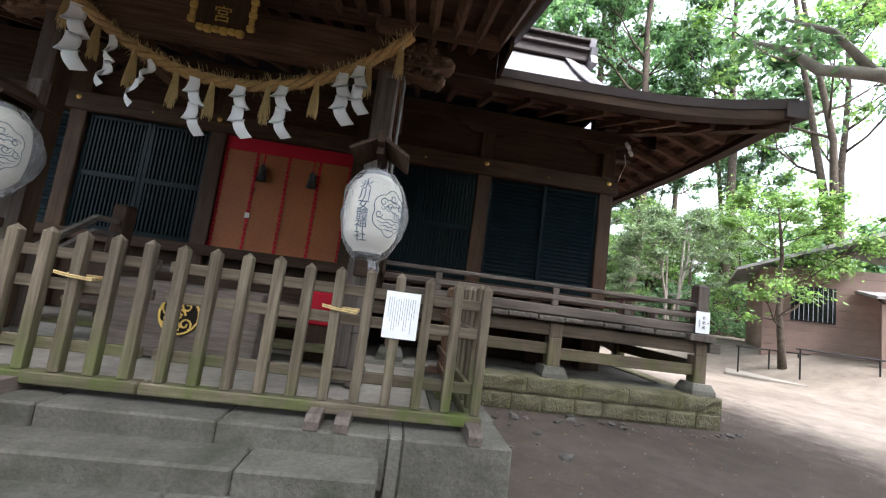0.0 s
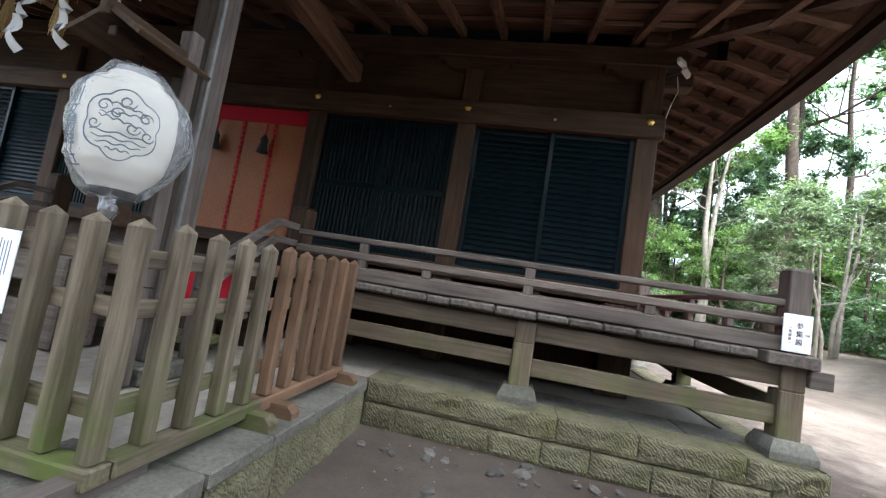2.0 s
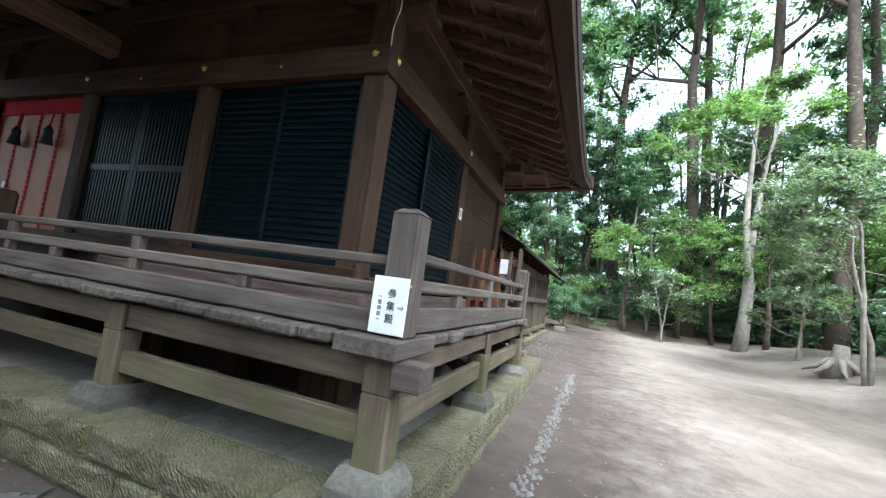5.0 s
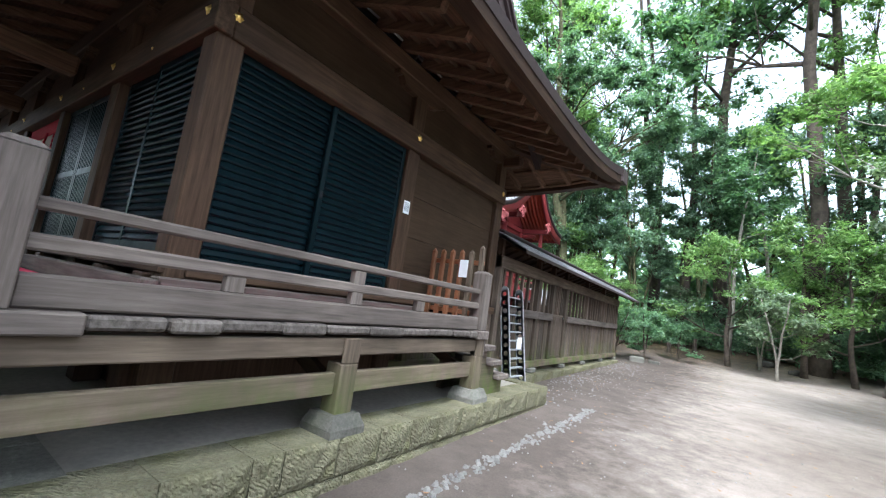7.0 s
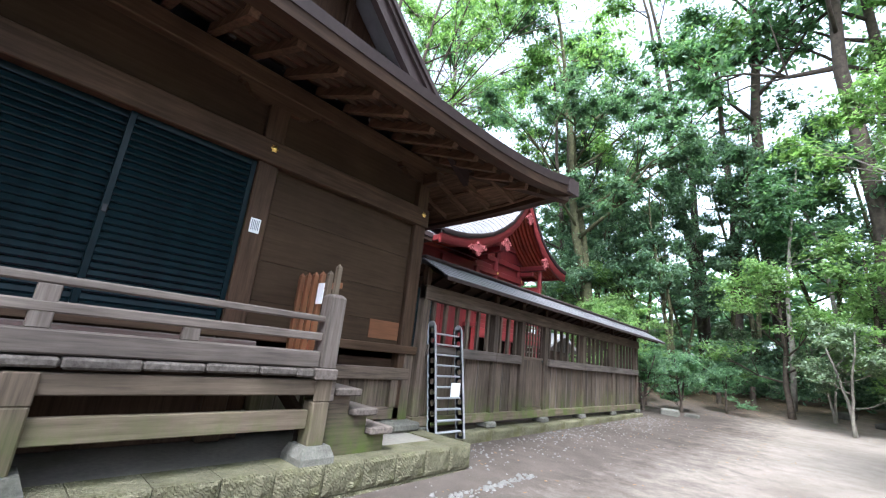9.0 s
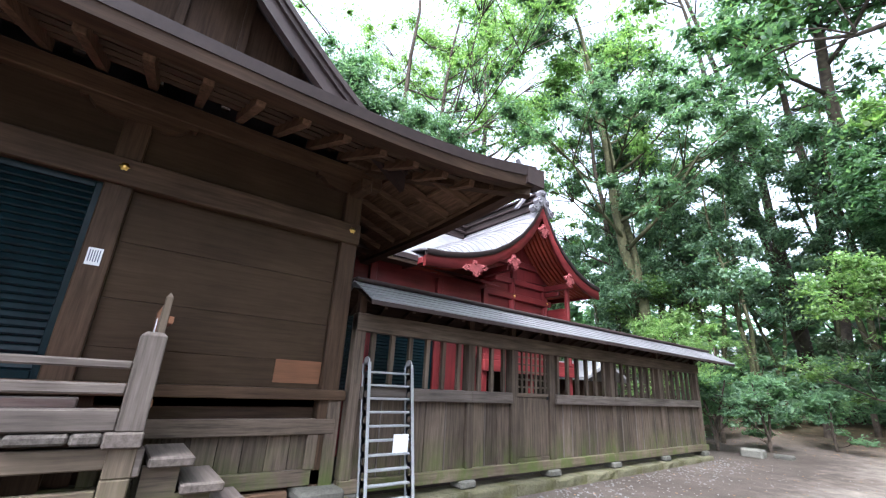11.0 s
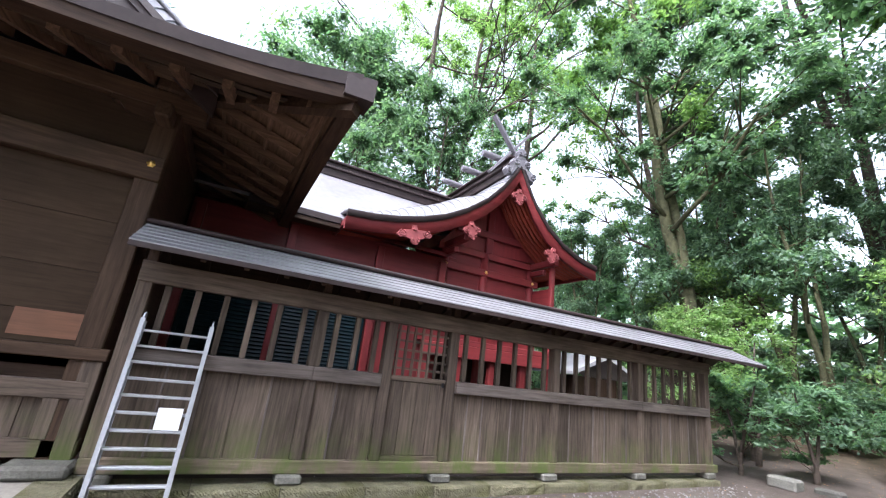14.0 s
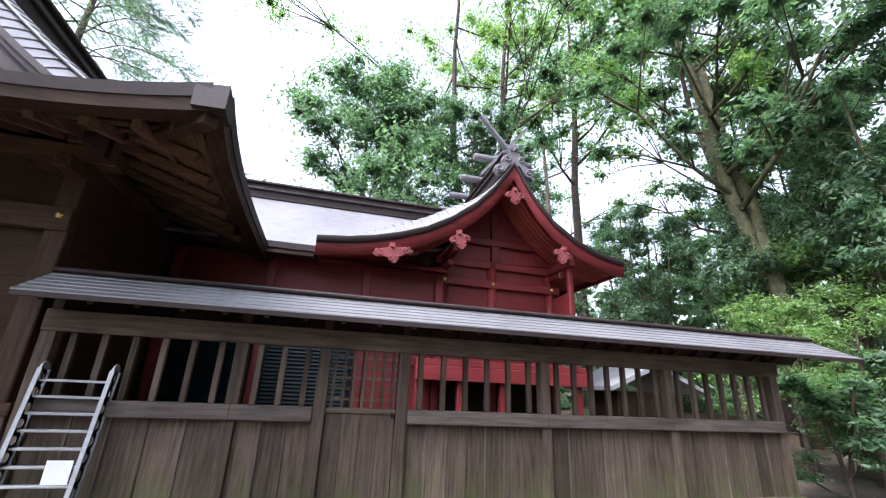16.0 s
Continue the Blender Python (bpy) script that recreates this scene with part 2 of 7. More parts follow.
LAMP_WHITE = simple("white_enamel", (0.75, 0.75, 0.73), 0.35, 0, 0.5, 0.05, 10)
PLASTIC = plastic_material()
ROCK = simple("grey_rubble", (0.1, 0.092, 0.083), 0.85, 0, 0.3, 0.35, 9, 0.01, 0.3)
PALE_ROCK = simple("pale_pebble", (0.18, 0.17, 0.158), 0.85, 0, 0.3, 0.2, 12, 0.006, 0.25)
BARK = simple("dark_bark", (0.085, 0.066, 0.052), 0.9, 0, 0.2, 0.4, 9, 0.03)
BARK_PALE = simple("pale_bark", (0.24, 0.215, 0.18), 0.85, 0, 0.2, 0.3, 7, 0.012)
BARK_MOSS = simple("mossy_bark", (0.09, 0.085, 0.045), 0.9, 0, 0.2, 0.45, 7, 0.03)
ANNEX_WALL = simple("pink_beige_siding", (0.24, 0.165, 0.14), 0.75, 0, 0.3, 0.06, 6)
SLATE = simple("grey_roof_sheet", (0.28, 0.27, 0.27), 0.6, 0, 0.4, 0.12, 6)
GLASS_DARK = simple("dark_window_glass", (0.02, 0.022, 0.025), 0.08, 0, 0.8, 0.1, 4)
# near-black: unlit inside and underfloor put into colour; the crest plate's own black
NEAR_BLACK = simple("dark_interior", (0.02, 0.015, 0.012), 0.9, 0, 0.1, 0.2, 4)
LEAF_DARK = leaf_material("camphor_leaf", (0.058, 0.108, 0.074), (0.175, 0.252, 0.162), 0.5)
LEAF_MID = leaf_material("broad_leaf", (0.065, 0.125, 0.078), (0.175, 0.265, 0.16), 0.55)
LEAF_LIGHT = leaf_material("maple_leaf", (0.1, 0.17, 0.06), (0.225, 0.315, 0.13), 0.55)
LEAF_PALE = leaf_material("pale_shrub_leaf", (0.09, 0.13, 0.075), (0.2, 0.25, 0.16), 0.35)


# ---- mesh helpers ----
def obj(name, bm, material, parent=None, label="", smooth=False):
    me = bpy.data.meshes.new(name)
    bm.to_mesh(me)
    bm.free()
    me.materials.append(material)
    if smooth:
        for p in me.polygons:
            p.use_smooth = True
    ob = new(name, me)
    if parent is not None:
        ob.parent = parent
    if label:
        tagged(ob, label)
    return ob


part = obj


def again(ob, m, parent=None):
    """Another piece on the same mesh."""
    o = new(ob.name.split(".")[0], ob.data)
    o.parent = parent if parent is not None else ob.parent
    o.matrix_basis = m
    return o


def thing(name, label, category, group="", kind="", at=(0, 0, 0)):
    e = new(name)
    e.empty_display_size = 0.1
    e.location = at
    return tagged(e, label, category, group, kind)


def box(bm, x0, x1, y0, y1, z0, z1, bev=0.0):
    vs = [bm.verts.new(p) for p in ((x0, y0, z0), (x1, y0, z0), (x1, y1, z0), (x0, y1, z0), (x0, y0, z1), (x1, y0, z1), (x1, y1, z1), (x0, y1, z1))]
    fs = [bm.faces.new([vs[i] for i in f]) for f in ((3, 2, 1, 0), (4, 5, 6, 7), (0, 1, 5, 4), (1, 2, 6, 5), (2, 3, 7, 6), (3, 0, 4, 7))]
    if bev:
        bmesh.ops.bevel(bm, geom=list({e for f in fs for e in f.edges}), offset=bev, segments=1, affect="EDGES", profile=0.5)
    return bm


def bx(x0, x1, y0, y1, z0, z1, bev=0.006):
    return box(bmesh.new(), x0, x1, y0, y1, z0, z1, bev)


def bar(bm, p, q, w, h, up=(0, 0, 1)):
    """A squared bar from p to q, w across and h along up."""
    p, q = Vector(p), Vector(q)
    d = (q - p).normalized()
    s = d.cross(Vector(up))
    s = s.normalized() if s.length > 1e-6 else Vector((1, 0, 0))
    u = s.cross(d).normalized()
    vs = []
    for c in (p, q):
        for a, b in ((-1, -1), (1, -1), (1, 1), (-1, 1)):
            vs.append(bm.verts.new(c + s * (a * w / 2) + u * (b * h / 2)))
    for f in ((0, 1, 2, 3), (7, 6, 5, 4), (0, 4, 5, 1), (1, 5, 6, 2), (2, 6, 7, 3), (3, 7, 4, 0)):
        bm.faces.new([vs[i] for i in f])
    return bm


def tube(bm, pts, radii, sides=7):
    rings = []
    for i, p in enumerate(pts):
        p = Vector(p)
        a = Vector(pts[max(i - 1, 0)])
        b = Vector(pts[min(i + 1, len(pts) - 1)])
        d = (b - a).normalized()
        s = d.orthogonal().normalized()
        if abs(d.z) < 0.95:
            s = d.cross(Vector((0, 0, 1))).normalized()
        u = s.cross(d)
        rings.append([bm.verts.new(p + (s * math.cos(6.2832 * k / sides) + u * math.sin(6.2832 * k / sides)) * radii[i]) for k in range(sides)])
    for r0, r1 in zip(rings, rings[1:]):
        for k in range(sides):
            bm.faces.new((r0[k], r0[(k + 1) % sides], r1[(k + 1) % sides], r1[k]))
    bm.faces.new(rings[0][::-1])
    bm.faces.new(rings[-1])
    return bm


def extrude_outline(outline, axis, a, b):
    """A flat outline [(u, v)...] given thickness along an axis from a to b. axis x: (u, v) = (y, z); y: (x, z)."""
    bm = bmesh.new()
    place = (lambda u, v, w: (w, u, v)) if axis == "x" else (lambda u, v, w: (u, w, v))
    f = [bm.verts.new(place(u, v, a)) for u, v in outline]
    g = [bm.verts.new(place(u, v, b)) for u, v in outline]
    n = len(outline)
    bm.faces.new(f)
    bm.faces.new(g[::-1])
    for i in range(n):
        bm.faces.new((f[i], g[i], g[(i + 1) % n], f[(i + 1) % n]))
    bmesh.ops.recalc_face_normals(bm, faces=bm.faces[:])
    return bm


def sheet(rows, thick=0.0, down=None):
    """A surface through a grid of points; thick drops a second skin straight down and closes the rim."""
    bm = bmesh.new()
    top = [[bm.verts.new(p) for p in r] for r in rows]
    for r0, r1 in zip(top, top[1:]):
        for k in range(len(r0) - 1):
            bm.faces.new((r0[k], r0[k + 1], r1[k + 1], r1[k]))
    if thick:
        low = [[bm.verts.new((p[0], p[1], p[2] - thick)) for p in r] for r in rows]
        for r0, r1 in zip(low, low[1:]):
            for k in range(len(r0) - 1):
                bm.faces.new((r0[k], r1[k], r1[k + 1], r0[k + 1]))
        n, m = len(rows), len(rows[0])
        rim = [(0, k) for k in range(m)] + [(i, m - 1) for i in range(1, n)] + [(n - 1, k) for k in range(m - 2, -1, -1)] + [(i, 0) for i in range(n - 2, 0, -1)]
        for (i, k), (j, l) in zip(rim, rim[1:] + rim[:1]):
            bm.faces.new((top[i][k], low[i][k], low[j][l], top[j][l]))
    bmesh.ops.recalc_face_normals(bm, faces=bm.faces[:])
    return bm


def smooth01(a, b, v):
    v = min(1, max(0, (v - a) / (b - a)))
    return v * v * (3 - 2 * v)


def curve_at(stops, v):
    if v <= stops[0][0]:
        return stops[0][1]
    for (a, p), (b, q) in zip(stops, stops[1:]):
        if v <= b:
            return p + (q - p) * (v - a) / (b - a)
    return stops[-1][1]


RISE = [(-60, -0.1), (3, 0.0), (5, 0.05), (9, 0.14), (14, 0.2), (22, 0.28), (26, 0.5), (31, 0.95), (45, 1.5), (90, 3.0)]


def gz(x, y):
    z = curve_at(RISE, y)
    bank = smooth01(10.7, 13.8, x) * smooth01(4, 11, y) * (1 - smooth01(22, 30, y))
    z += 0.85 * bank
    z += 0.03 * math.sin(x * 0.9 + 1) * math.sin(y * 0.7) * smooth01(5.5, 9, x)
    return z


# ---- ground ----
def build_ground():
    xs = [-900, -300, -100, -40, -20] + [-12 + i * 0.75 for i in range(56)] + [36, 48, 70, 120, 300, 900]
    ys = [-900, -300, -100, -40, -15] + [-8 + i * 0.75 for i in range(64)] + [46, 60, 90, 300, 900]
    rows = [[(x, y, gz(x, y)) for x in xs] for y in ys]
    bm = sheet(rows)
    for f in bm.faces:
        if f.normal.z < 0:
            f.normal_flip()
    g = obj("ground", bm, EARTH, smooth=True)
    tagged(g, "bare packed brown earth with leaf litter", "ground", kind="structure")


build_ground()

XC = -1.85          # middle line of the hall
X_COLS = (3.35, 1.25, -0.76, -2.94, -4.95, -7.05)
Y_COLS = (6.5, 8.906, 11.333)
BASE_TOP = 0.465


def mirror_x(x):
    return 2 * XC - x


# ---- stone base of the hall ----
base = thing("stone_base", "low tooled stone platform under the hall, mossy", "stone base", kind="structure")
part("core", bx(mirror_x(4.45), 4.45, 5.16, 11.55, -0.15, BASE_TOP - 0.02, 0), CONCRETE, base, "pale screed infill")


def stone_block(w, h, d, seed):
    """A block w long (x), h high, d deep, its outward face (y = 0) rough with a drafted margin."""
    rnd = random.Random(seed)
    bm = bmesh.new()
    nx, nz = 7, 4
    grid = []
    for j in range(nz + 1):
        row = []
        for i in range(nx + 1):
            edge = i in (0, nx) or j in (0, nz)
            u = 0.02 + (w - 0.04) * min(1, max(0, (i - 0.7) / (nx - 1.4))) if not (i in (0, nx)) else (0.004 if i == 0 else w - 0.004)
            v = 0.02 + (h - 0.03) * min(1, max(0, (j - 0.7) / (nz - 1.4))) if not (j in (0, nz)) else (0.003 if j == 0 else h - 0.003)
            row.append(bm.verts.new((u, 0 if edge else -rnd.uniform(0.004, 0.03), v)))
        grid.append(row)
    for a, b in zip(grid, grid[1:]):
        for k in range(nx):
            bm.faces.new((a[k], a[k + 1], b[k + 1], b[k]))
    rim = grid[0] + [r[-1] for r in grid[1:]] + grid[-1][-2::-1] + [r[0] for r in grid[-2:0:-1]]
    back_ring = [bm.verts.new((v.co.x, d, v.co.z)) for v in rim]
    n = len(rim)
    for i in range(n):
        bm.faces.new((rim[i], back_ring[i], back_ring[(i + 1) % n], rim[(i + 1) % n]))
    bm.faces.new(back_ring[::-1])
    bmesh.ops.recalc_face_normals(bm, faces=bm.faces[:])
    return bm


def stone_run(parent, start, direction, widths, z0, h, d, material, seed, name="stone"):
    """Blocks laid end to end from a corner; direction is the turn about z in degrees."""
    at = 0.0
    for i, w in enumerate(widths):
        o = part(name, stone_block(w, h, d, seed + i), material, parent)
        o.matrix_basis = pose(start[0], start[1], z0, 0, 0, direction) @ Matrix.Translation((at, 0, 0))
        at += w


stone_run(base, (0.97, 5.1), 0, (0.28, 0.62, 0.74, 0.62, 0.76, 0.54), 0.265, 0.2, 0.35, STONE_TOOLED, 10)
stone_run(base, (0.97, 5.11), 0, (0.3, 0.42, 0.4, 0.42, 0.38, 0.46, 0.42, 0.4, 0.36), 0.05, 0.21, 0.34, STONE_TOOLED, 30)
stone_run(base, (0.97, 5.12), 0, (0.5, 0.6, 0.55, 0.6, 0.6, 0.7), -0.17, 0.215, 0.33, STONE_TOOLED, 40)
stone_run(base, (4.53, 5.1), 90, (0.5, 0.58, 0.5, 0.22, 0.46, 0.44, 0.42, 0.44, 0.42, 0.46, 0.44, 0.42, 0.44, 0.4, 0.4), 0.19, 0.275, 0.35, STONE_TOOLED, 60)
stone_run(base, (4.52, 5.1), 90, (0.6, 0.55, 0.6, 0.6, 0.55, 0.6, 0.6, 0.6, 0.6, 0.6, 0.6), -0.1, 0.285, 0.34, STONE_TOOLED, 80)
for i, (x0, x1) in enumerate(((0.97, 1.9), (1.9, 2.82), (2.82, 3.7), (3.7, 4.22))):
    part("coping", bx(x0 + 0.003, x1 - 0.003, 5.45, 5.9, BASE_TOP - 0.05, BASE_TOP - 0.002, 0.004), STONE_FLAT, base)
stone_run(base, (4.177, 11.638), 180, (0.4, 0.36), 0.19, 0.272, 0.3, STONE_TOOLED, 95)
stone_run(base, (mirror_x(0.97) - 3.6, 5.1), 0, (0.6,) * 6, 0.1, 0.365, 0.35, STONE_TOOLED, 110)

# ---- terrace in front, with steps ----
TERR = 0.425
terrace = thing("stone_terrace", "grey stone terrace with worn front steps and tooled sides", "terrace", kind="structure")
part("core", bx(-4.6, 0.85, 2.75, 5.1, -0.15, TERR - 0.015, 0), simple("pale_paving", (0.33, 0.3, 0.26), 0.9, 0, 0.2, 0.2, 9, 0.008), terrace, "pale stone paving")
for i, w0 in enumerate((-4.6, -3.75, -2.9, -1.85, -0.85)):
    w1 = (-3.75, -2.9, -1.85, -0.85, 0.18)[i]
    part("kerb_stone", bx(w0 + 0.003, w1 - 0.003, 2.63, 3.02, 0.1, TERR, 0.012), STONE_STEP, terrace)
part("seam_stone", bx(0.183, 0.262, 2.628, 3.02, -0.15, TERR - 0.003, 0.006), STONE_FLAT, terrace, "pale greenish mortar strip")
part("corner_stone", bx(0.265, 0.97, 2.63, 3.2, -0.15, TERR, 0.014), STONE_STEP, terrace)
for i, (a, b) in enumerate(((-4.6, -3.1), (-3.1, -2.0), (-2.0, -0.62), (-0.62, 0.14))):
    part("step_stone", bx(a + 0.003, b - 0.003, 2.33, 2.7, -0.1, 0.295, 0.016), STONE_STEP, terrace)
    part("step_stone", bx(a - 0.297, b - 0.303, 2.02, 2.36, -0.15, 0.155, 0.016), STONE_STEP, terrace)
stone_run(terrace, (0.97, 3.2), 90, (0.55, 0.5, 0.42, 0.43), -0.1, 0.45, 0.3, STONE_TOOLED, 130, "side_stone")
for i in range(4):
    part("coping_stone", bx(0.5, 0.985, 3.2 + i * 0.475 + 0.003, 3.2 + (i + 1) * 0.475 - 0.003, 0.352, TERR + 0.002, 0.008), STONE_FLAT, terrace)

# ---- hall ----
hall = thing("shrine_hall", "weathered dark brown timber shrine hall with green-black shutters", "shrine hall")
F_FACE, E_FACE = 6.39, 3.46          # outer faces of the columns

for x in X_COLS:
    part("column", bx(x - 0.115, x + 0.115, F_FACE, F_FACE + 0.23, BASE_TOP, 4.3, 0.012), wood("mid", "z"), hall)
for y in Y_COLS[1:]:
    part("column", bx(E_FACE - 0.23, E_FACE, y - 0.115, y + 0.115, BASE_TOP, 4.3, 0.012), wood("mid", "z"), hall)
    part("column", bx(mirror_x(E_FACE), mirror_x(E_FACE) + 0.23, y - 0.115, y + 0.115, BASE_TOP, 4.3, 0.012), wood("mid", "z"), hall)

XL = mirror_x(E_FACE)
# tie beams over and under the openings, frieze boards, wall plates
part("tie_beam", bx(XL - 0.05, E_FACE + 0.05, F_FACE - 0.05, F_FACE + 0.1, 3.37, 3.645, 0.01), wood("mid", "x"), hall)
part("tie_beam", bx(E_FACE - 0.1, E_FACE + 0.045, F_FACE + 0.105, 11.45, 3.37, 3.645, 0.01), wood("mid", "y"), hall)
part("sill_beam", bx(XL, E_FACE, F_FACE - 0.03, F_FACE + 0.14, 1.46, 1.62, 0.01), wood("dark", "x"), hall)
part("sill_beam", bx(E_FACE - 0.12, E_FACE + 0.05, F_FACE + 0.145, 11.52, 1.45, 1.565, 0.01), wood("mid", "y"), hall)
part("frieze_board", bx(XL + 0.1, E_FACE - 0.1, F_FACE + 0.1, F_FACE + 0.14, 3.64, 4.3, 0), wood("mid", "x"), hall)
part("frieze_board", bx(E_FACE - 0.13, E_FACE - 0.09, F_FACE + 0.14, 11.33, 3.64, 4.3, 0), wood("panel", "y"), hall)
part("wall_plate", bx(XL - 0.25, E_FACE + 0.25, F_FACE - 0.02, F_FACE + 0.2, 4.24, 4.46, 0.012), wood("mid", "x"), hall)
part("wall_plate", bx(E_FACE - 0.2, E_FACE + 0.02, F_FACE + 0.205, 11.7, 4.24, 4.46, 0.012), wood("mid", "y"), hall)
part("wall_plate", bx(XL - 0.25, E_FACE - 0.205, 11.25, 11.45, 4.24, 4.46, 0.012), wood("mid", "x"), hall)
part("back_wall", bx(XL + 0.1, E_FACE - 0.24, 11.36, 11.42, 0.5, 4.3, 0), wood("dark", "x"), hall)
part("west_wall", bx(XL + 0.05, XL + 0.1, 6.7, 11.3, 0.5, 4.3, 0), wood("dark", "y"), hall)
# unseen inner floor and walls, the room's darkness put into their colour
part("inner_floor", bx(XL + 0.1, E_FACE - 0.15, 6.75, 11.3, 1.36, 1.44, 0), NEAR_BLACK, hall)
part("inner_wall", bx(XL + 0.15, E_FACE - 0.25, F_FACE + 0.2, F_FACE + 0.24, 0.5, 4.3, 0), NEAR_BLACK, hall)
part("inner_wall", bx(E_FACE - 0.23, E_FACE - 0.2, F_FACE + 0.25, 11.3, 1.44, 4.3, 0), NEAR_BLACK, hall)


def boat_arm(length, h):
    """A bracket arm with hollowed, upswept ends."""
    o = [(-length, 0), (-length, -h * 0.35), (-length * 0.93, -h * 0.42), (-length * 0.86, -h * 0.36), (-length * 0.72, -h * 0.82), (-length * 0.5, -h), (length * 0.5, -h), (length * 0.72, -h * 0.82), (length * 0.86, -h * 0.36), (length * 0.93, -h * 0.42), (length, -h * 0.35), (length, 0)]
    return o


for i, x in enumerate(X_COLS[1:-1]):
    part("bracket_arm", extrude_outline([(x + u, 4.245 + v) for u, v in boat_arm(0.48, 0.17)], "y", F_FACE - 0.008, F_FACE + 0.13), wood("mid", "x"), hall)
part("bracket_arm", extrude_outline([(8.906 + u, 4.245 + v) for u, v in boat_arm(0.5, 0.17)], "x", E_FACE - 0.13, E_FACE + 0.008), wood("mid", "y"), hall)
for y in (6.5, 11.333):
    part("bracket_arm", extrude_outline([(y + (u if y < 9 else -u), 4.245 + v) for u, v in boat_arm(0.55, 0.17)[6:] + [(0, 0), (0, -0.17)]][::1], "x", E_FACE - 0.125, E_FACE + 0.009), wood("mid", "y"), hall)
part("bracket_arm", extrude_outline([(3.35 - u, 4.245 + v) for u, v in boat_arm(0.55, 0.17)[6:] + [(0, 0), (0, -0.17)]], "y", F_FACE - 0.009, F_FACE + 0.128), wood("mid", "x"), hall)
for (x, y) in ((3.35, 6.5), (3.35, 11.333)):
    part("bearing_block", bx(x - 0.17, x + 0.19, y - 0.19, y + 0.19, 4.46, 4.62, 0.02), wood("mid", "x"), hall)
    part("beam_nose", bx(E_FACE, E_FACE + 0.32, y - 0.08, y + 0.08, 4.02, 4.2, 0.02), wood("mid", "x"), hall)


def flower_boss():
    """A six-petalled brass nail cover, facing -y."""
    bm = bmesh.new()
    n = 24
    ring = [bm.verts.new((0.04 * (1 + 0.16 * math.cos(6 * a)) * math.cos(a), 0, 0.04 * (1 + 0.16 * math.cos(6 * a)) * math.sin(a))) for a in (6.2832 * k / n for k in range(n))]
    mid = [bm.verts.new((v.co.x * 0.55, -0.012, v.co.z * 0.55)) for v in ring]
    tip = bm.verts.new((0, -0.03, 0))
    for k in range(n):
        bm.faces.new((ring[k], ring[(k + 1) % n], mid[(k + 1) % n], mid[k]))
        bm.faces.new((mid[k], mid[(k + 1) % n], tip))
    return bm


boss = part("nail_cover", flower_boss(), BRASS, hall, "gilded six-petalled nail cover", True)
boss.matrix_basis = pose(3.35, F_FACE - 0.05, 3.55)
for x in X_COLS[1:]:
    again(boss, pose(x, F_FACE - 0.05, 3.55))
for x in (2.3, 0.25, -3.9):
    o = again(boss, pose(x, F_FACE - 0.05, 3.49) @ Matrix.Scale(0.4, 4))
for y in Y_COLS:
    again(boss, pose(E_FACE + 0.045, y, 3.55, 0, 0, 90))


def louver_leaf(w, h, n):
    """A lacquered sliding shutter w wide, h high: frame, back panel, close horizontal slats. Origin at its lower left, facing -y."""
    bm = bmesh.new()
    for a in ((0, 0.055, 0, h), (w - 0.055, w, 0, h), (0.055, w - 0.055, 0, 0.07), (0.055, w - 0.055, h - 0.07, h)):
        box(bm, a[0], a[1], 0, 0.045, a[2], a[3], 0.005)
    box(bm, 0.05, w - 0.05, 0.03, 0.042, 0.05, h - 0.05)
    return bm


def slat_mesh(w):
    bm = bmesh.new()
    o = [(0.006, 0.0), (0.0, 0.014), (0.024, 0.062), (0.03, 0.062), (0.03, 0.0)]
    l = [bm.verts.new((0.055, y, z)) for y, z in o]
    r = [bm.verts.new((w - 0.055, y, z)) for y, z in o]
    for k in range(5):
        bm.faces.new((l[k], r[k], r[(k + 1) % 5], l[(k + 1) % 5]))
    bm.faces.new(l[::-1])
    bm.faces.new(r)
    bmesh.ops.recalc_face_normals(bm, faces=bm.faces[:])
    return bm


def shutter(m, w, h, n, pull=None):
    leaf = part("louver_shutter", louver_leaf(w, h, n), LACQUER, hall, "green-black lacquered sliding shutter with horizontal slats")
    leaf.matrix_basis = m
    first = None
    for i in range(n):
        z = 0.075 + (h - 0.15) * i / n
        if first is None:
            first = part("slat", slat_mesh(w), LACQUER, leaf)
            first.matrix_basis = pose(0, 0, z)
        else:
            again(first, pose(0, 0, z))
    if pull:
        p = part("finger_pull", bx(pull - 0.02, pull + 0.02, -0.006, 0.02, h * 0.46, h * 0.46 + 0.07, 0.004), STEEL, leaf, "small tarnished metal pull")
    return leaf


OPEN_H = 3.375 - 1.62
# front bay with two leaves
shutter(pose(1.365, F_FACE + 0.1, 1.62), 0.98, OPEN_H, 24)
shutter(pose(2.28, F_FACE + 0.05, 1.62), 0.955, OPEN_H, 24)
shutter(pose(mirror_x(3.235), F_FACE + 0.05, 1.62), 0.955, OPEN_H, 24)
shutter(pose(mirror_x(2.345), F_FACE + 0.1, 1.62), 0.98, OPEN_H, 24)
# east bay with two leaves
OPEN_E = 3.375 - 1.56
shutter(pose(E_FACE - 0.1, 6.615, 1.562, 0, 0, 90), 1.1, OPEN_E, 25, 1.06)
shutter(pose(E_FACE - 0.05, 7.62, 1.562, 0, 0, 90), 1.17, OPEN_E, 25, 0.03)


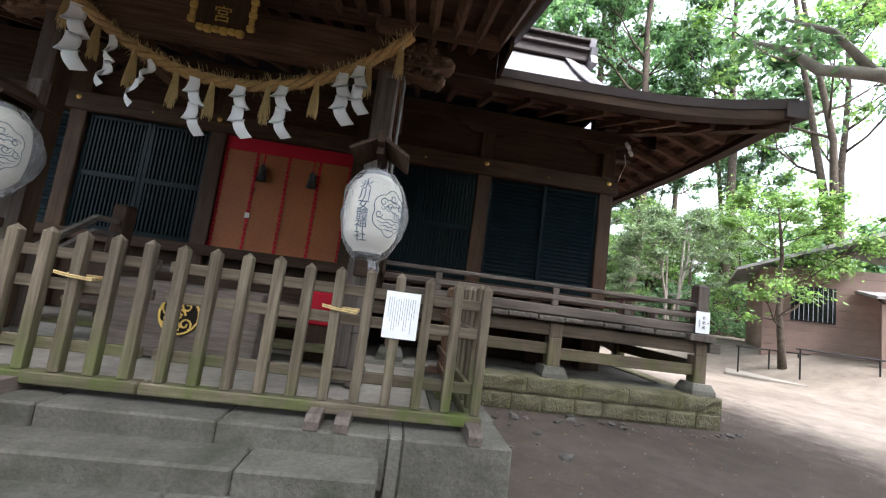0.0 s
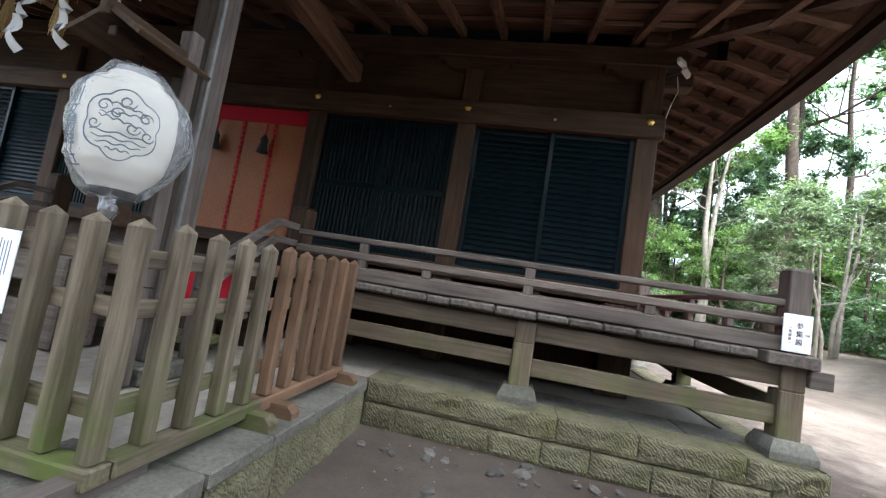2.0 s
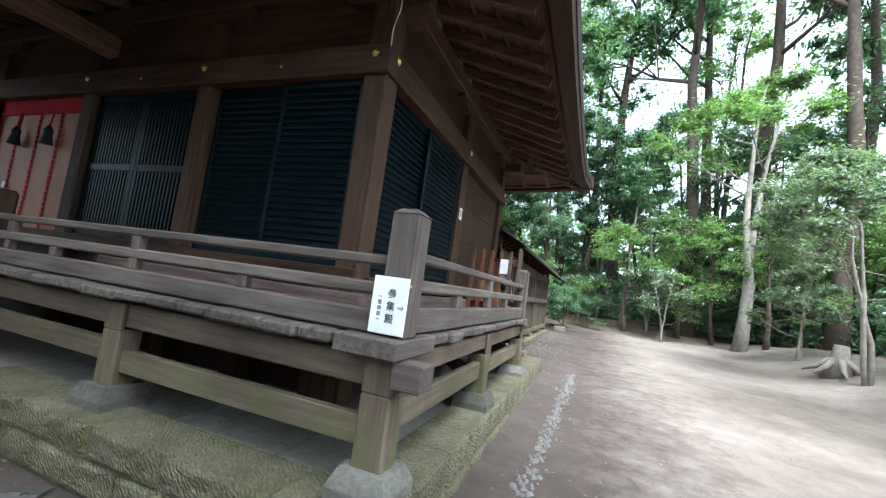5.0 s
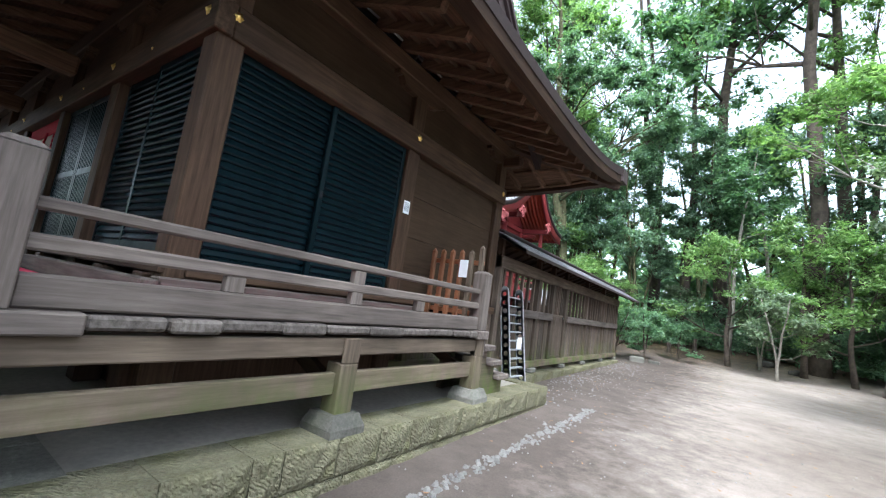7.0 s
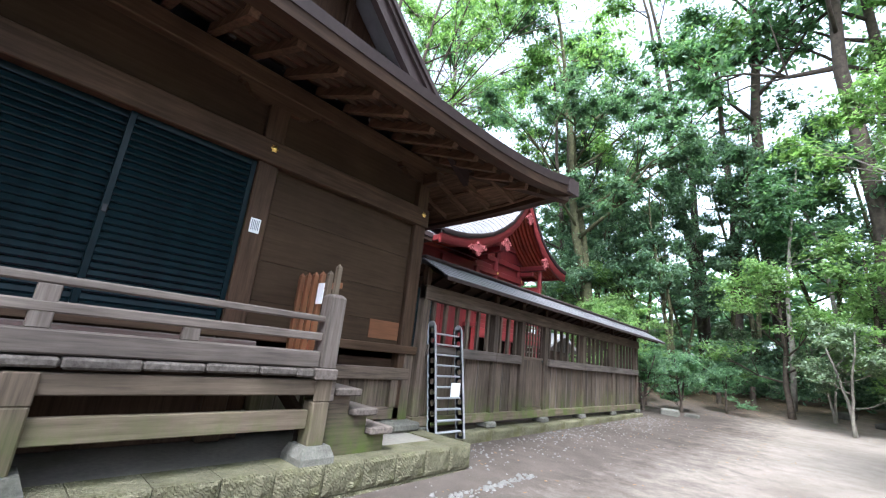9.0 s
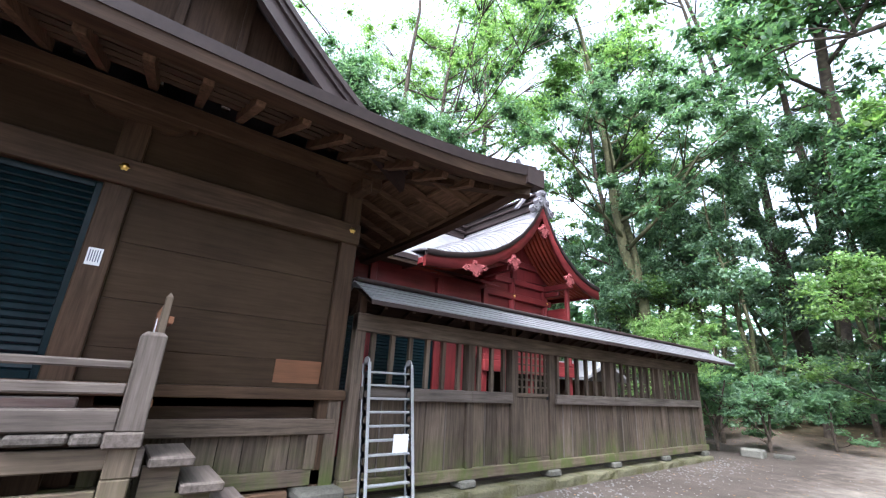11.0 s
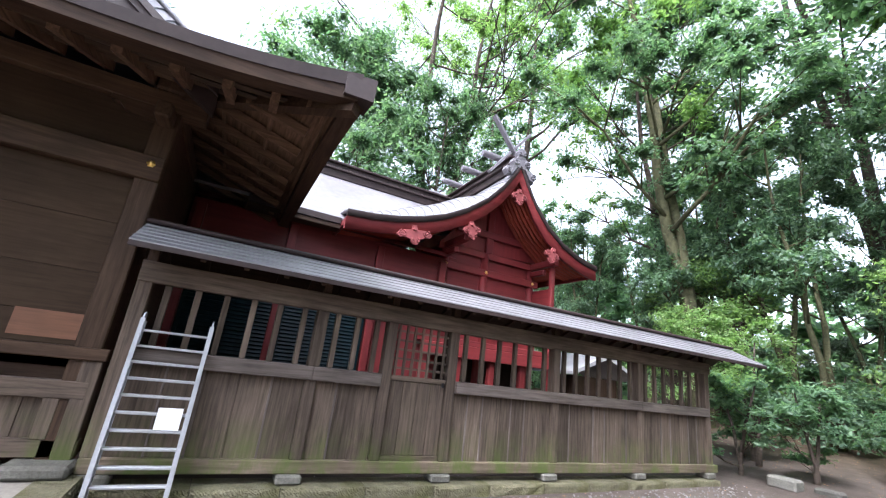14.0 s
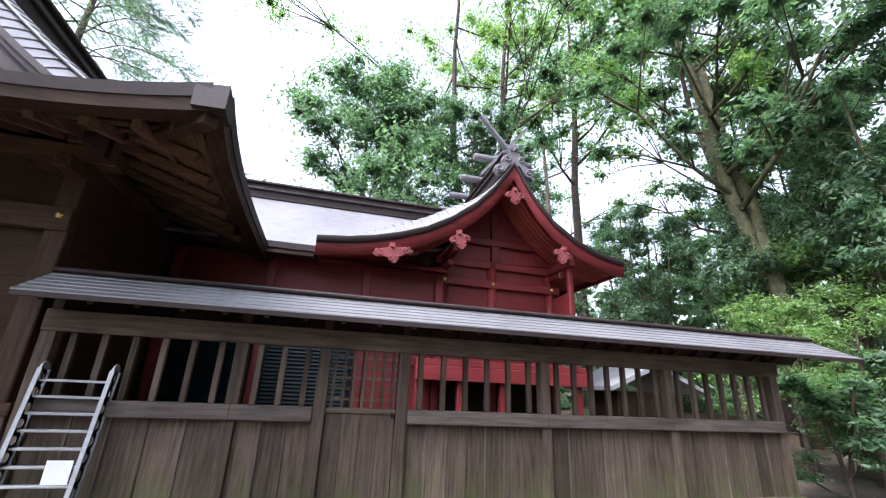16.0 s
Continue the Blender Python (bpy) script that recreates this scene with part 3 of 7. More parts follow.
def lattice_door(x0, x1):
    """Vertical-slatted lattice leaf in two tiers, with a middle rail."""
    leaf = part("lattice_shutter", bmesh.new(), LACQUER, hall, "green-black lacquered shutter with vertical slats")
    bm = bmesh.new()
    w = x1 - x0
    for a in ((0, 0.06, 0, OPEN_H), (w - 0.06, w, 0, OPEN_H), (0.06, w - 0.06, 0, 0.07), (0.06, w - 0.06, OPEN_H - 0.07, OPEN_H), (0.06, w - 0.06, 0.8, 0.88)):
        box(bm, a[0], a[1], 0, 0.05, a[2], a[3], 0.005)
    box(bm, 0.05, w - 0.05, 0.04, 0.052, 0.05, OPEN_H - 0.05)
    bm.to_mesh(leaf.data)
    bm.free()
    leaf.matrix_basis = pose(x0, F_FACE + 0.07, 1.62)
    n = int((w - 0.12) / 0.055)
    s = bx(-0.016, 0.016, 0.004, 0.045, 0.07, 0.8, 0.004)
    lo = part("slat", s, LACQUER, leaf)
    s = bx(-0.016, 0.016, 0.004, 0.045, 0.88, OPEN_H - 0.07, 0.004)
    hi = part("slat", s, LACQUER, leaf)
    for i in range(n):
        m = pose(0.06 + (w - 0.12) * (i + 0.5) / n, 0, 0)
        if i == 0:
            lo.matrix_basis = m
            hi.matrix_basis = m
        else:
            again(lo, m)
            again(hi, m)


lattice_door(-0.645, 0.245)
lattice_door(0.25, 1.135)
lattice_door(-4.835, -3.945)
lattice_door(-3.94, -3.055)

# middle bay: amber blind with red borders and tassels
blind = part("bamboo_blind", bx(-2.82, -0.88, F_FACE + 0.08, F_FACE + 0.1, 1.62, 3.37, 0), BLIND, hall, "amber bamboo blind edged in red brocade")
part("valance", bx(-2.825, -0.875, F_FACE + 0.06, F_FACE + 0.075, 3.16, 3.37, 0.003), RED_CLOTH, blind, "red brocade valance")
for x in (-2.8, -2.33, -1.85, -1.37, -0.9):
    bm = bmesh.new()
    for k in range(22):
        z = 1.63 + k * 0.07
        box(bm, x - 0.025 + 0.006 * (k % 2), x + 0.02 + 0.006 * (k % 2), F_FACE + 0.065, F_FACE + 0.078, z, z + 0.06, 0.004)
    part("border", bm, RED_CLOTH, blind, "red brocade border")
for x in (-2.2, -1.45):
    bm = tube(bmesh.new(), [(x, F_FACE + 0.02, 3.16), (x, F_FACE + 0.0, 2.95)], [0.012, 0.012])
    part("cord", bm, RED_CLOTH, blind, "red tassel cord")
    bm = tube(bmesh.new(), [(x, F_FACE, 2.97), (x, F_FACE, 2.9), (x, F_FACE, 2.86), (x, F_FACE, 2.72)], [0.02, 0.055, 0.045, 0.075], 10)
    part("tassel", bm, BLACK, blind, "black silk tassel", True)
# plain pale card added where a small orange LED glows
part("paper_tag", bx(-2.36, -2.29, F_FACE + 0.04, F_FACE + 0.05, 2.12, 2.2, 0.002), PAPER, blind, "small pale card in place of an orange LED glow")
part("side_post", bx(-2.94 + 0.115, -2.83, F_FACE + 0.03, F_FACE + 0.12, 1.62, 3.37, 0), RED_CLOTH, hall, "red painted jamb")

# east wall: plank panel, notice, patch, low boards
pan = thing("plank_wall_panel", "brown weathered horizontal plank wall panel", "wall panel", kind="structure")
for i, (z0, z1) in enumerate(((1.565, 1.86), (1.86, 2.3), (2.3, 2.84), (2.84, 3.37))):
    part("plank", bx(E_FACE - 0.11, E_FACE - 0.075, 9.022, 11.217, z0 + 0.0015, z1 - 0.0015, 0.003), wood("panel", "y"), pan)
patch = part("patch", bx(E_FACE - 0.074, E_FACE - 0.068, 10.68, 11.21, 1.62, 1.87, 0.001), wood("orange", "y"), pan, "newer orange-brown board patch")
part("low_rail", bx(E_FACE - 0.1, E_FACE + 0.02, 9.2, 11.44, 1.09, 1.25, 0.008), wood("board", "y"), hall)
part("low_sill", bx(E_FACE - 0.14, E_FACE, 9.0, 11.5, 0.58, 0.735, 0.008), wood("board", "y"), hall)
for i in range(8):
    a = 9.3 + i * 0.24
    part("low_board", bx(E_FACE - 0.1, E_FACE - 0.07, a + 0.002, a + 0.236, 0.735, 1.09, 0.003), wood("board", "z"), hall)
for a in (9.3, 11.2):
    part("low_stud", bx(E_FACE - 0.12, E_FACE + 0.01, a - 0.06, a + 0.06, 0.735, 1.09, 0.006), wood("board", "z"), hall)
part("under_board", bx(E_FACE - 0.12, E_FACE - 0.08, 6.6, 9.2, 0.47, 1.45, 0), wood("dark", "z"), hall)
part("under_board", bx(XL, E_FACE - 0.2, F_FACE + 0.15, F_FACE + 0.19, 0.47, 1.45, 0), wood("dark", "z"), hall)
for x in (3.2, 2.3, 0.2):
    part("floor_post", bx(x - 0.1, x + 0.1, F_FACE - 0.06, F_FACE + 0.13, BASE_TOP, 1.45, 0.01), wood("dark", "z"), hall)
# added board closes the see-through gap and stands for its darkness
part("under_board", bx(E_FACE - 0.19, E_FACE - 0.15, 9.2, 11.3, 0.5, 1.448, 0), wood("dark", "y"), hall)
part("corner_stud", bx(E_FACE - 0.16, E_FACE + 0.015, 11.33, 11.49, 0.47, 1.45, 0.008), wood("board", "z"), hall)

note = thing("wall_notice", "small white paper notice fixed to a column", "notice")
part("sheet", bx(E_FACE + 0.001, E_FACE + 0.005, 8.84, 8.95, 2.56, 2.72, 0), PAPER, note)
for k in range(5):
    part("text_line", bx(E_FACE + 0.0052, E_FACE + 0.006, 8.855 + k * 0.018, 8.862 + k * 0.018, 2.59, 2.7, 0), INK, note)

# ---- hall roof ----
EX, FY, NY = 4.97, 4.74, 13.1         # eave lines: east, front, north
RIDGE_Y, RIDGE_Z, EAVE_Z = 8.92, 7.35, 4.2
WX = mirror_x(EX)


def tip_lift(d):
    return 0.27 * math.exp(-(max(0, d) / 1.15) ** 1.2)


def slope_z(s):
    return EAVE_Z + (RIDGE_Z - EAVE_Z) * (0.52 * s + 0.48 * s * s)


def eave_point(u, side, s):
    """A roof point: u along the eave 0..1, s up the slope 0..1 of the full rise."""
    run = (RIDGE_Y - FY)
    if side == "front" or side == "north":
        sgn = 1 if side == "front" else -1
        y0 = FY if side == "front" else NY
        inset = min(s * run, 1.25)
        a, b = WX + inset, EX - inset
        x = a + (b - a) * u
        d = min(x - a, b - x)
        bow = 0.12 * math.exp(-d / 0.9) * max(0, 1 - s * 3)
        return (x, y0 + sgn * (s * run) - sgn * bow, slope_z(s) + tip_lift(d) * max(0, 1 - s * 2.6))
    inset = s * run
    a, b = FY + inset, NY - inset
    y = a + (b - a) * u
    d = min(y - a, b - y)
    bow = 0.12 * math.exp(-d / 0.9) * max(0, 1 - s * 3)
    return (EX - inset + bow if side == "east" else WX + inset - bow, y, slope_z(s) + tip_lift(d) * max(0, 1 - s * 2.6))


roof = part("roof", sheet([[eave_point(u / 48, "front", s / 14) for u in range(49)] for s in range(15)], 0.05), COPPER, hall, "grey weathered copper-sheet roof", True)
part("roof", sheet([[eave_point(u / 48, "north", s / 14) for u in range(49)] for s in range(15)], 0.05), COPPER, hall, "", True)
for side in ("east", "west"):
    part("roof", sheet([[eave_point(u / 32, side, s / 14) for u in range(33)] for s in range(6)], 0.05), COPPER, hall, "", True)


def eave_band(side, drop0, drop1, inset, material, name, n=48):
    rows = [[], [], [], []]
    for k in range(n + 1):
        x, y, z = eave_point(k / n, side, 0)
        u = k / n
        end = min(u, 1 - u) * (EX - WX if side in ("front", "north") else NY - FY)
        thick = 1 + 0.35 * math.exp(-end / 1.0)
        dx, dy = {"front": (0, 1), "north": (0, -1), "east": (-1, 0), "west": (1, 0)}[side]
        ins = inset
        if side in ("front", "north"):
            x2 = min(max(x, WX + ins), EX - ins + 0.12)
            a, b = (x, y), (x, y + dy * ins)
        else:
            a, b = (x, y), (x + dx * ins, y)
        proud = 0.03 if drop0 < 0 else 0.0
        rows[0].append((a[0] - dx * proud, a[1] - dy * proud, z - drop0 * thick))
        rows[1].append((a[0] + dx * (0.02 - proud), a[1] + dy * (0.02 - proud), z - drop1 * thick))
        rows[2].append((b[0], b[1], z - drop1 * thick))
        rows[3].append((b[0], b[1], z - drop0 * thick))
    return part(name, sheet(rows), material, hall)


for side in ("front", "north", "east", "west"):
    eave_band(side, -0.03, 0.075, 0.12, COPPER_EDGE, "eave_edge")
    eave_band(side, 0.06, 0.18, 0.2, wood("dark", "x" if side in ("front", "north") else "y"), "eave_board")

for cx, cy, ux, uy in ((EX, NY, 1, 1), (EX, FY, 1, -1), (WX, NY, -1, 1), (WX, FY, -1, -1)):
    bm = bmesh.new()
    plan = [(cx + ux * u, cy + uy * v) for u, v in ((-0.15, 0.13), (0.15, 0.15), (0.13, -0.15), (-0.15, -0.15))]
    lo = [bm.verts.new((x, y, EAVE_Z + 0.045)) for x, y in plan]
    hi = [bm.verts.new((x, y, EAVE_Z + (0.305 if k == 1 else 0.275))) for k, (x, y) in enumerate(plan)]
    bm.faces.new(lo)
    bm.faces.new(hi)
    for k in range(4):
        bm.faces.new((lo[k], lo[(k + 1) % 4], hi[(k + 1) % 4], hi[k]))
    bmesh.ops.recalc_face_normals(bm, faces=bm.faces[:])
    part("eave_corner", bm, COPPER_EDGE, hall, "dark copper-clad eave tip")

# soffit boards and rafters
SOF_IN, SOF_OUT = 4.66, 4.06


def soffit_z(t, d):
    """t 0 at the wall, 1 at the eave; d distance from the corner."""
    return SOF_IN + (SOF_OUT - SOF_IN) * t + tip_lift(d) * t * t * 0.9


def rafter_row(side):
    if side in ("front", "north"):
        y_in = F_FACE + 0.1 if side == "front" else 11.35
        y_out = FY + 0.1 if side == "front" else NY - 0.1
        n = 25
        for i in range(n + 1):
            x = WX + 0.3 + (EX - WX - 0.6) * i / n
            d = min(x - WX, EX - x)
            bm = bmesh.new()
            # jack rafters near the corner start on the hip
            t0 = 0.0 if XL < x < E_FACE else min(0.8, (x - E_FACE if x > E_FACE else XL - x) / (EX - E_FACE))
            p = (x, y_in + (y_out - y_in) * t0, soffit_z(t0, d) - 0.06)
            q = (x, y_in + (y_out - y_in) * 0.86, soffit_z(0.86, d) - 0.05)
            bar(bm, p, q, 0.075, 0.1)
            part("rafter", bm, wood("soffit", "y"), hall)
        rows = []
        for j in range(5):
            t = j / 4
            rows.append([])
            for k in range(41):
                inset = (1 - t) * (EX - E_FACE)
                x = WX + inset + (EX - WX - 2 * inset) * k / 40
                rows[-1].append((x, y_in + (y_out - y_in) * t, soffit_z(t, min(x - WX - inset, EX - inset - x)) + 0.02))
        part("soffit", sheet(rows), wood("soffit", "x"), hall)
        for t in (0.3, 0.62, 0.93):
            bm = bmesh.new()
            inset = (1 - t) * (EX - E_FACE)
            pts = [WX + inset + (EX - WX - 2 * inset) * k / 16 for k in range(17)]
            tube(bm, [(a, y_in + (y_out - y_in) * t, soffit_z(t, min(a - WX, EX - a))) for a in pts], [0.032] * 17, 4)
            part("batten", bm, wood("soffit", "x"), hall)
    else:
        x_in, x_out = (E_FACE - 0.1, EX - 0.1) if side == "east" else (XL + 0.1, WX + 0.1)
        n = 18
        for i in range(n + 1):
            y = FY + 0.3 + (NY - FY - 0.6) * i / n
            d = min(y - FY, NY - y)
            t0 = 0.0 if F_FACE < y < 11.4 else min(0.8, (F_FACE - y if y < F_FACE else y - 11.4) / (F_FACE - FY))
            bm = bmesh.new()
            bar(bm, (x_in + (x_out - x_in) * t0, y, soffit_z(t0, d) - 0.06), (x_in + (x_out - x_in) * 0.86, y, soffit_z(0.86, d) - 0.05), 0.085, 0.11)
            part("rafter", bm, wood("soffit", "x"), hall)
        rows = []
        for j in range(5):
            t = j / 4
            rows.append([])
            for k in range(33):
                inset = (1 - t) * (F_FACE - FY)
                y = FY + inset + (NY - FY - 2 * inset) * k / 32
                rows[-1].append((x_in + (x_out - x_in) * t, y, soffit_z(t, min(y - FY - inset, NY - inset - y)) + 0.02))
        part("soffit", sheet(rows), wood("soffit", "y"), hall)
        for t in (0.2, 0.38, 0.56, 0.74, 0.93):
            bm = bmesh.new()
            inset = (1 - t) * (F_FACE - FY)
            pts = [FY + inset + (NY - FY - 2 * inset) * k / 16 for k in range(17)]
            tube(bm, [(x_in + (x_out - x_in) * t, a, soffit_z(t, min(a - FY, NY - a))) for a in pts], [0.032] * 17, 4)
            part("batten", bm, wood("mid", "y"), hall)


for side in ("front", "north", "east", "west"):
    rafter_row(side)
for (cx, cy, ex, ey) in ((E_FACE - 0.1, F_FACE + 0.1, EX + 0.02, FY - 0.02), (E_FACE - 0.1, 11.35, EX + 0.02, NY + 0.02), (XL + 0.1, F_FACE + 0.1, WX, FY), (XL + 0.1, 11.35, WX, NY)):
    part("hip_rafter", bar(bmesh.new(), (cx, cy, SOF_IN - 0.12), (ex, ey, SOF_OUT + 0.16), 0.14, 0.2), wood("mid", "x"), hall)

# gable above the east eave, ridge
GX = EX - 1.25


def gable_profile(y):
    return slope_z((y - FY) / (RIDGE_Y - FY) if y < RIDGE_Y else (NY - y) / (NY - RIDGE_Y))


for gx, sgn in ((GX, 1), (mirror_x(GX), -1)):
    # verge: stepped roofing courses that roll over the gable edge, and a dark board under them
    ys = [FY + 1.3 + (NY - FY - 2.6) * k / 44 for k in range(45)]
    rows = []
    for y0, y1 in zip(ys, ys[1:]):
        for y, up in ((y0, 0.022 if y0 < RIDGE_Y else 0.0), (y1, 0.0 if y0 < RIDGE_Y else 0.022)):
            z = gable_profile(y)
            rows.append([(gx + sgn * (0.3 - 0.8 * f), y, z + up - 0.34 + 0.44 * math.sin(1.5708 * f)) for f in (0, 0.15, 0.35, 0.6, 0.85, 1)])
    part("verge_roll", sheet(rows, 0.03), COPPER, hall, "grey copper-sheet verge roll in lapped courses")
    for out_, z0, z1 in ((0.31, -0.33, -0.42), (0.27, -0.42, -0.5), (0.22, -0.5, -0.72)):
        rows = [[], [], [], []]
        for y in ys[::2]:
            z = gable_profile(y)
            rows[0].append((gx + sgn * out_, y, z + z0))
            rows[1].append((gx + sgn * out_, y, z + z1))
            rows[2].append((gx + sgn * (out_ - 0.1), y, z + z1))
            rows[3].append((gx + sgn * (out_ - 0.1), y, z + z0))
        part("bargeboard", sheet(rows), COPPER_EDGE, hall, "brown copper-clad bargeboard")
    o = [(FY + 1.4 + (NY - FY - 2.8) * k / 16, gable_profile(FY + 1.4 + (NY - FY - 2.8) * k / 16) - 0.1) for k in range(17)]
    part("gable_wall", extrude_outline(o, "x", gx - sgn * 0.55, gx - sgn * 0.6), wood("dark", "z"), hall)
    for k in range(7):
        y = 6.9 + k * 0.68
        part("gable_post", bx(gx - sgn * 0.48 - 0.03, gx - sgn * 0.48 + 0.03, y - 0.05, y + 0.05, 4.7, gable_profile(y) - 0.1, 0.004), wood("dark", "z"), hall)
for z0, z1, w in ((7.2, 7.42, 0.26), (7.42, 7.5, 0.34), (7.5, 7.68, 0.22), (7.68, 7.75, 0.32)):
    part("ridge_course", bx(mirror_x(GX) - 0.05, GX + 0.05, RIDGE_Y - w, RIDGE_Y + w, z0, z1, 0.015), COPPER_EDGE, hall)
bm = extrude_outline([(RIDGE_Y + u, 7.2 + v) for u, v in ((-0.45, -0.12), (-0.36, 0.1), (-0.42, 0.28), (-0.26, 0.36), (-0.3, 0.58), (-0.1, 0.66), (0.1, 0.66), (0.3, 0.58), (0.26, 0.36), (0.42, 0.28), (0.36, 0.1), (0.45, -0.12))], "x", GX + 0.05, GX + 0.2)
part("ridge_end", bm, COPPER, hall, "scrolled ridge-end ornament")


# ---- verandah ----
verandah = thing("verandah", "weathered grey timber verandah with a low railing", "verandah")
VZ, VF, VE, VN = 1.27, 5.24, 4.47, 9.55          # floor top, front, east and north edges
rnd = random.Random(5)


def plank_end(a, b, along):
    """One deck board with its checked, rounded outer end."""
    j = rnd.uniform(-0.02, 0.02)
    if along == "y":
        bm = bx(a + 0.003, b - 0.003, VF + 0.002 + j, VF + 0.16, VZ - 0.085 + rnd.uniform(0, 0.014), VZ - 0.004 - rnd.uniform(0, 0.008), 0.016)
    else:
        bm = bx(VE - 0.16, VE - 0.002 + j, a + 0.003, b - 0.003, VZ - 0.085 + rnd.uniform(0, 0.014), VZ - 0.004 - rnd.uniform(0, 0.008), 0.016)
    return bm


x = -0.2
while x < 4.1:
    w = min(rnd.uniform(0.22, 0.46), 4.12 - x)
    if w < 0.1:
        break
    part("deck_end", plank_end(x, x + w, "y"), wood("ends", "y"), verandah, "cracked weathered board end")
    part("deck_board", bx(x + 0.003, x + w - 0.003, VF + 0.165, F_FACE - 0.03, VZ - 0.06, VZ - 0.005, 0.004), wood("grey", "y"), verandah)
    x += w
y = 5.75
while y < 9.3:
    w = min(rnd.uniform(0.26, 0.44), 9.32 - y)
    if w < 0.1:
        break
    part("deck_end", plank_end(y, y + w, "x"), wood("ends", "x"), verandah, "cracked weathered board end")
    y += w
part("deck_board", bx(E_FACE + 0.01, VE - 0.165, 6.36, VN - 0.02, VZ - 0.06, VZ - 0.005, 0.004), wood("grey", "y"), verandah)
part("corner_board", bx(4.12, VE + 0.02, VF - 0.02, 5.75, VZ - 0.1, VZ, 0.01), wood("grey", "y"), verandah)
part("end_board", bx(4.0, VE + 0.02, 9.32, VN, VZ - 0.1, VZ, 0.01), wood("grey", "x"), verandah)
part("edge_beam", bx(-0.2, 4.45, 5.35, 5.46, 1.0, VZ - 0.105, 0.01), wood("tan", "x"), verandah)
part("edge_beam", bx(4.3, 4.42, 5.465, VN - 0.08, 1.03, VZ - 0.105, 0.01), wood("tan", "y"), verandah)
part("beam_end", bx(4.452, 4.62, 5.27, 5.44, 1.03, VZ - 0.104, 0.008), wood("grey", "x"), verandah)
part("beam_end", bx(4.29, 4.44, VN - 0.06, VN + 0.03, 0.975, VZ - 0.11, 0.01), wood("grey", "y"), verandah)
# legs on stone pads
LEGS = ((2.27, 5.395), (0.12, 5.395), (4.365, 5.395), (4.36, 7.42), (4.36, 9.45))


def pad(x, y):
    bm = bmesh.new()
    b = 0.17
    t = 0.13
    lo = [bm.verts.new((x + u * b, y + v * b, BASE_TOP - 0.01)) for u, v in ((-1, -1), (1, -1), (1, 1), (-1, 1))]
    md = [bm.verts.new((x + u * b, y + v * b, BASE_TOP + 0.05)) for u, v in ((-1, -1), (1, -1), (1, 1), (-1, 1))]
    hi = [bm.verts.new((x + u * t, y + v * t, BASE_TOP + 0.14)) for u, v in ((-1, -1), (1, -1), (1, 1), (-1, 1))]
    for r0, r1 in ((lo, md), (md, hi)):
        for k in range(4):
            bm.faces.new((r0[k], r0[(k + 1) % 4], r1[(k + 1) % 4], r1[k]))
    bm.faces.new(hi)
    bm.faces.new(lo[::-1])
    return bm


for x, y in LEGS:
    part("pad_stone", pad(x, y), STONE_FLAT, verandah, "tapered stone pad")
    part("leg", bx(x - 0.09, x + 0.09, y - 0.085, y + 0.085, BASE_TOP + 0.13, 0.98 if y < 5.5 and x < 4 else 0.975, 0.012), wood("tan", "z"), verandah)
    part("leg_top", bx(x - 0.088, x + 0.088, y - 0.085, y - 0.05, 0.975, VZ - 0.1, 0.008), wood("tan", "z"), verandah) if y < 6 else part("leg_top", bx(x + 0.062, x + 0.09, y - 0.085, y + 0.085, 0.975, VZ - 0.1, 0.008), wood("tan", "z"), verandah)
part("tie_rail", bx(0.2, 2.18, 5.35, 5.42, 0.75, 0.895, 0.006), wood("tan", "x"), verandah)
part("tie_rail", bx(2.36, 4.275, 5.35, 5.42, 0.695, 0.845, 0.006), wood("tan", "x"), verandah)
part("tie_rail", bx(4.325, 4.395, 5.485, 7.335, 0.74, 0.9, 0.006), wood("tan", "y"), verandah)
part("tie_rail", bx(4.325, 4.395, 7.505, 9.36, 0.74, 0.9, 0.006), wood("tan", "y"), verandah)
part("brace", bar(bmesh.new(), (4.3, 7.4, 0.75), (3.5, 7.4, 1.12), 0.06, 0.12), wood("dark", "x"), verandah)
part("brace", bar(bmesh.new(), (4.3, 9.4, 0.75), (3.5, 9.4, 1.12), 0.06, 0.12), wood("dark", "x"), verandah)
for y in (7.42, 9.4):
    part("joist", bx(3.48, 4.29, y - 0.06, y + 0.06, 1.02, VZ - 0.105, 0.006), wood("dark", "x"), verandah)
part("inner_beam", bx(3.5, 3.62, 6.5, 9.3, 1.0, VZ - 0.065, 0.006), wood("dark", "y"), verandah)


def cap_post(x, y, w, z0, z1, kind="grey"):
    bm = bx(x - w / 2, x + w / 2, y - w / 2, y + w / 2, z0, z1 - 0.03, 0.008)
    lo = [bm.verts.new((x + u * w / 2, y + v * w / 2, z1 - 0.03)) for u, v in ((-1, -1), (1, -1), (1, 1), (-1, 1))]
    hi = [bm.verts.new((x + u * (w / 2 - 0.035), y + v * (w / 2 - 0.035), z1)) for u, v in ((-1, -1), (1, -1), (1, 1), (-1, 1))]
    for k in range(4):
        bm.faces.new((lo[k], lo[(k + 1) % 4], hi[(k + 1) % 4], hi[k]))
    bm.faces.new(hi)
    return part("newel", bm, wood(kind, "z"), verandah)


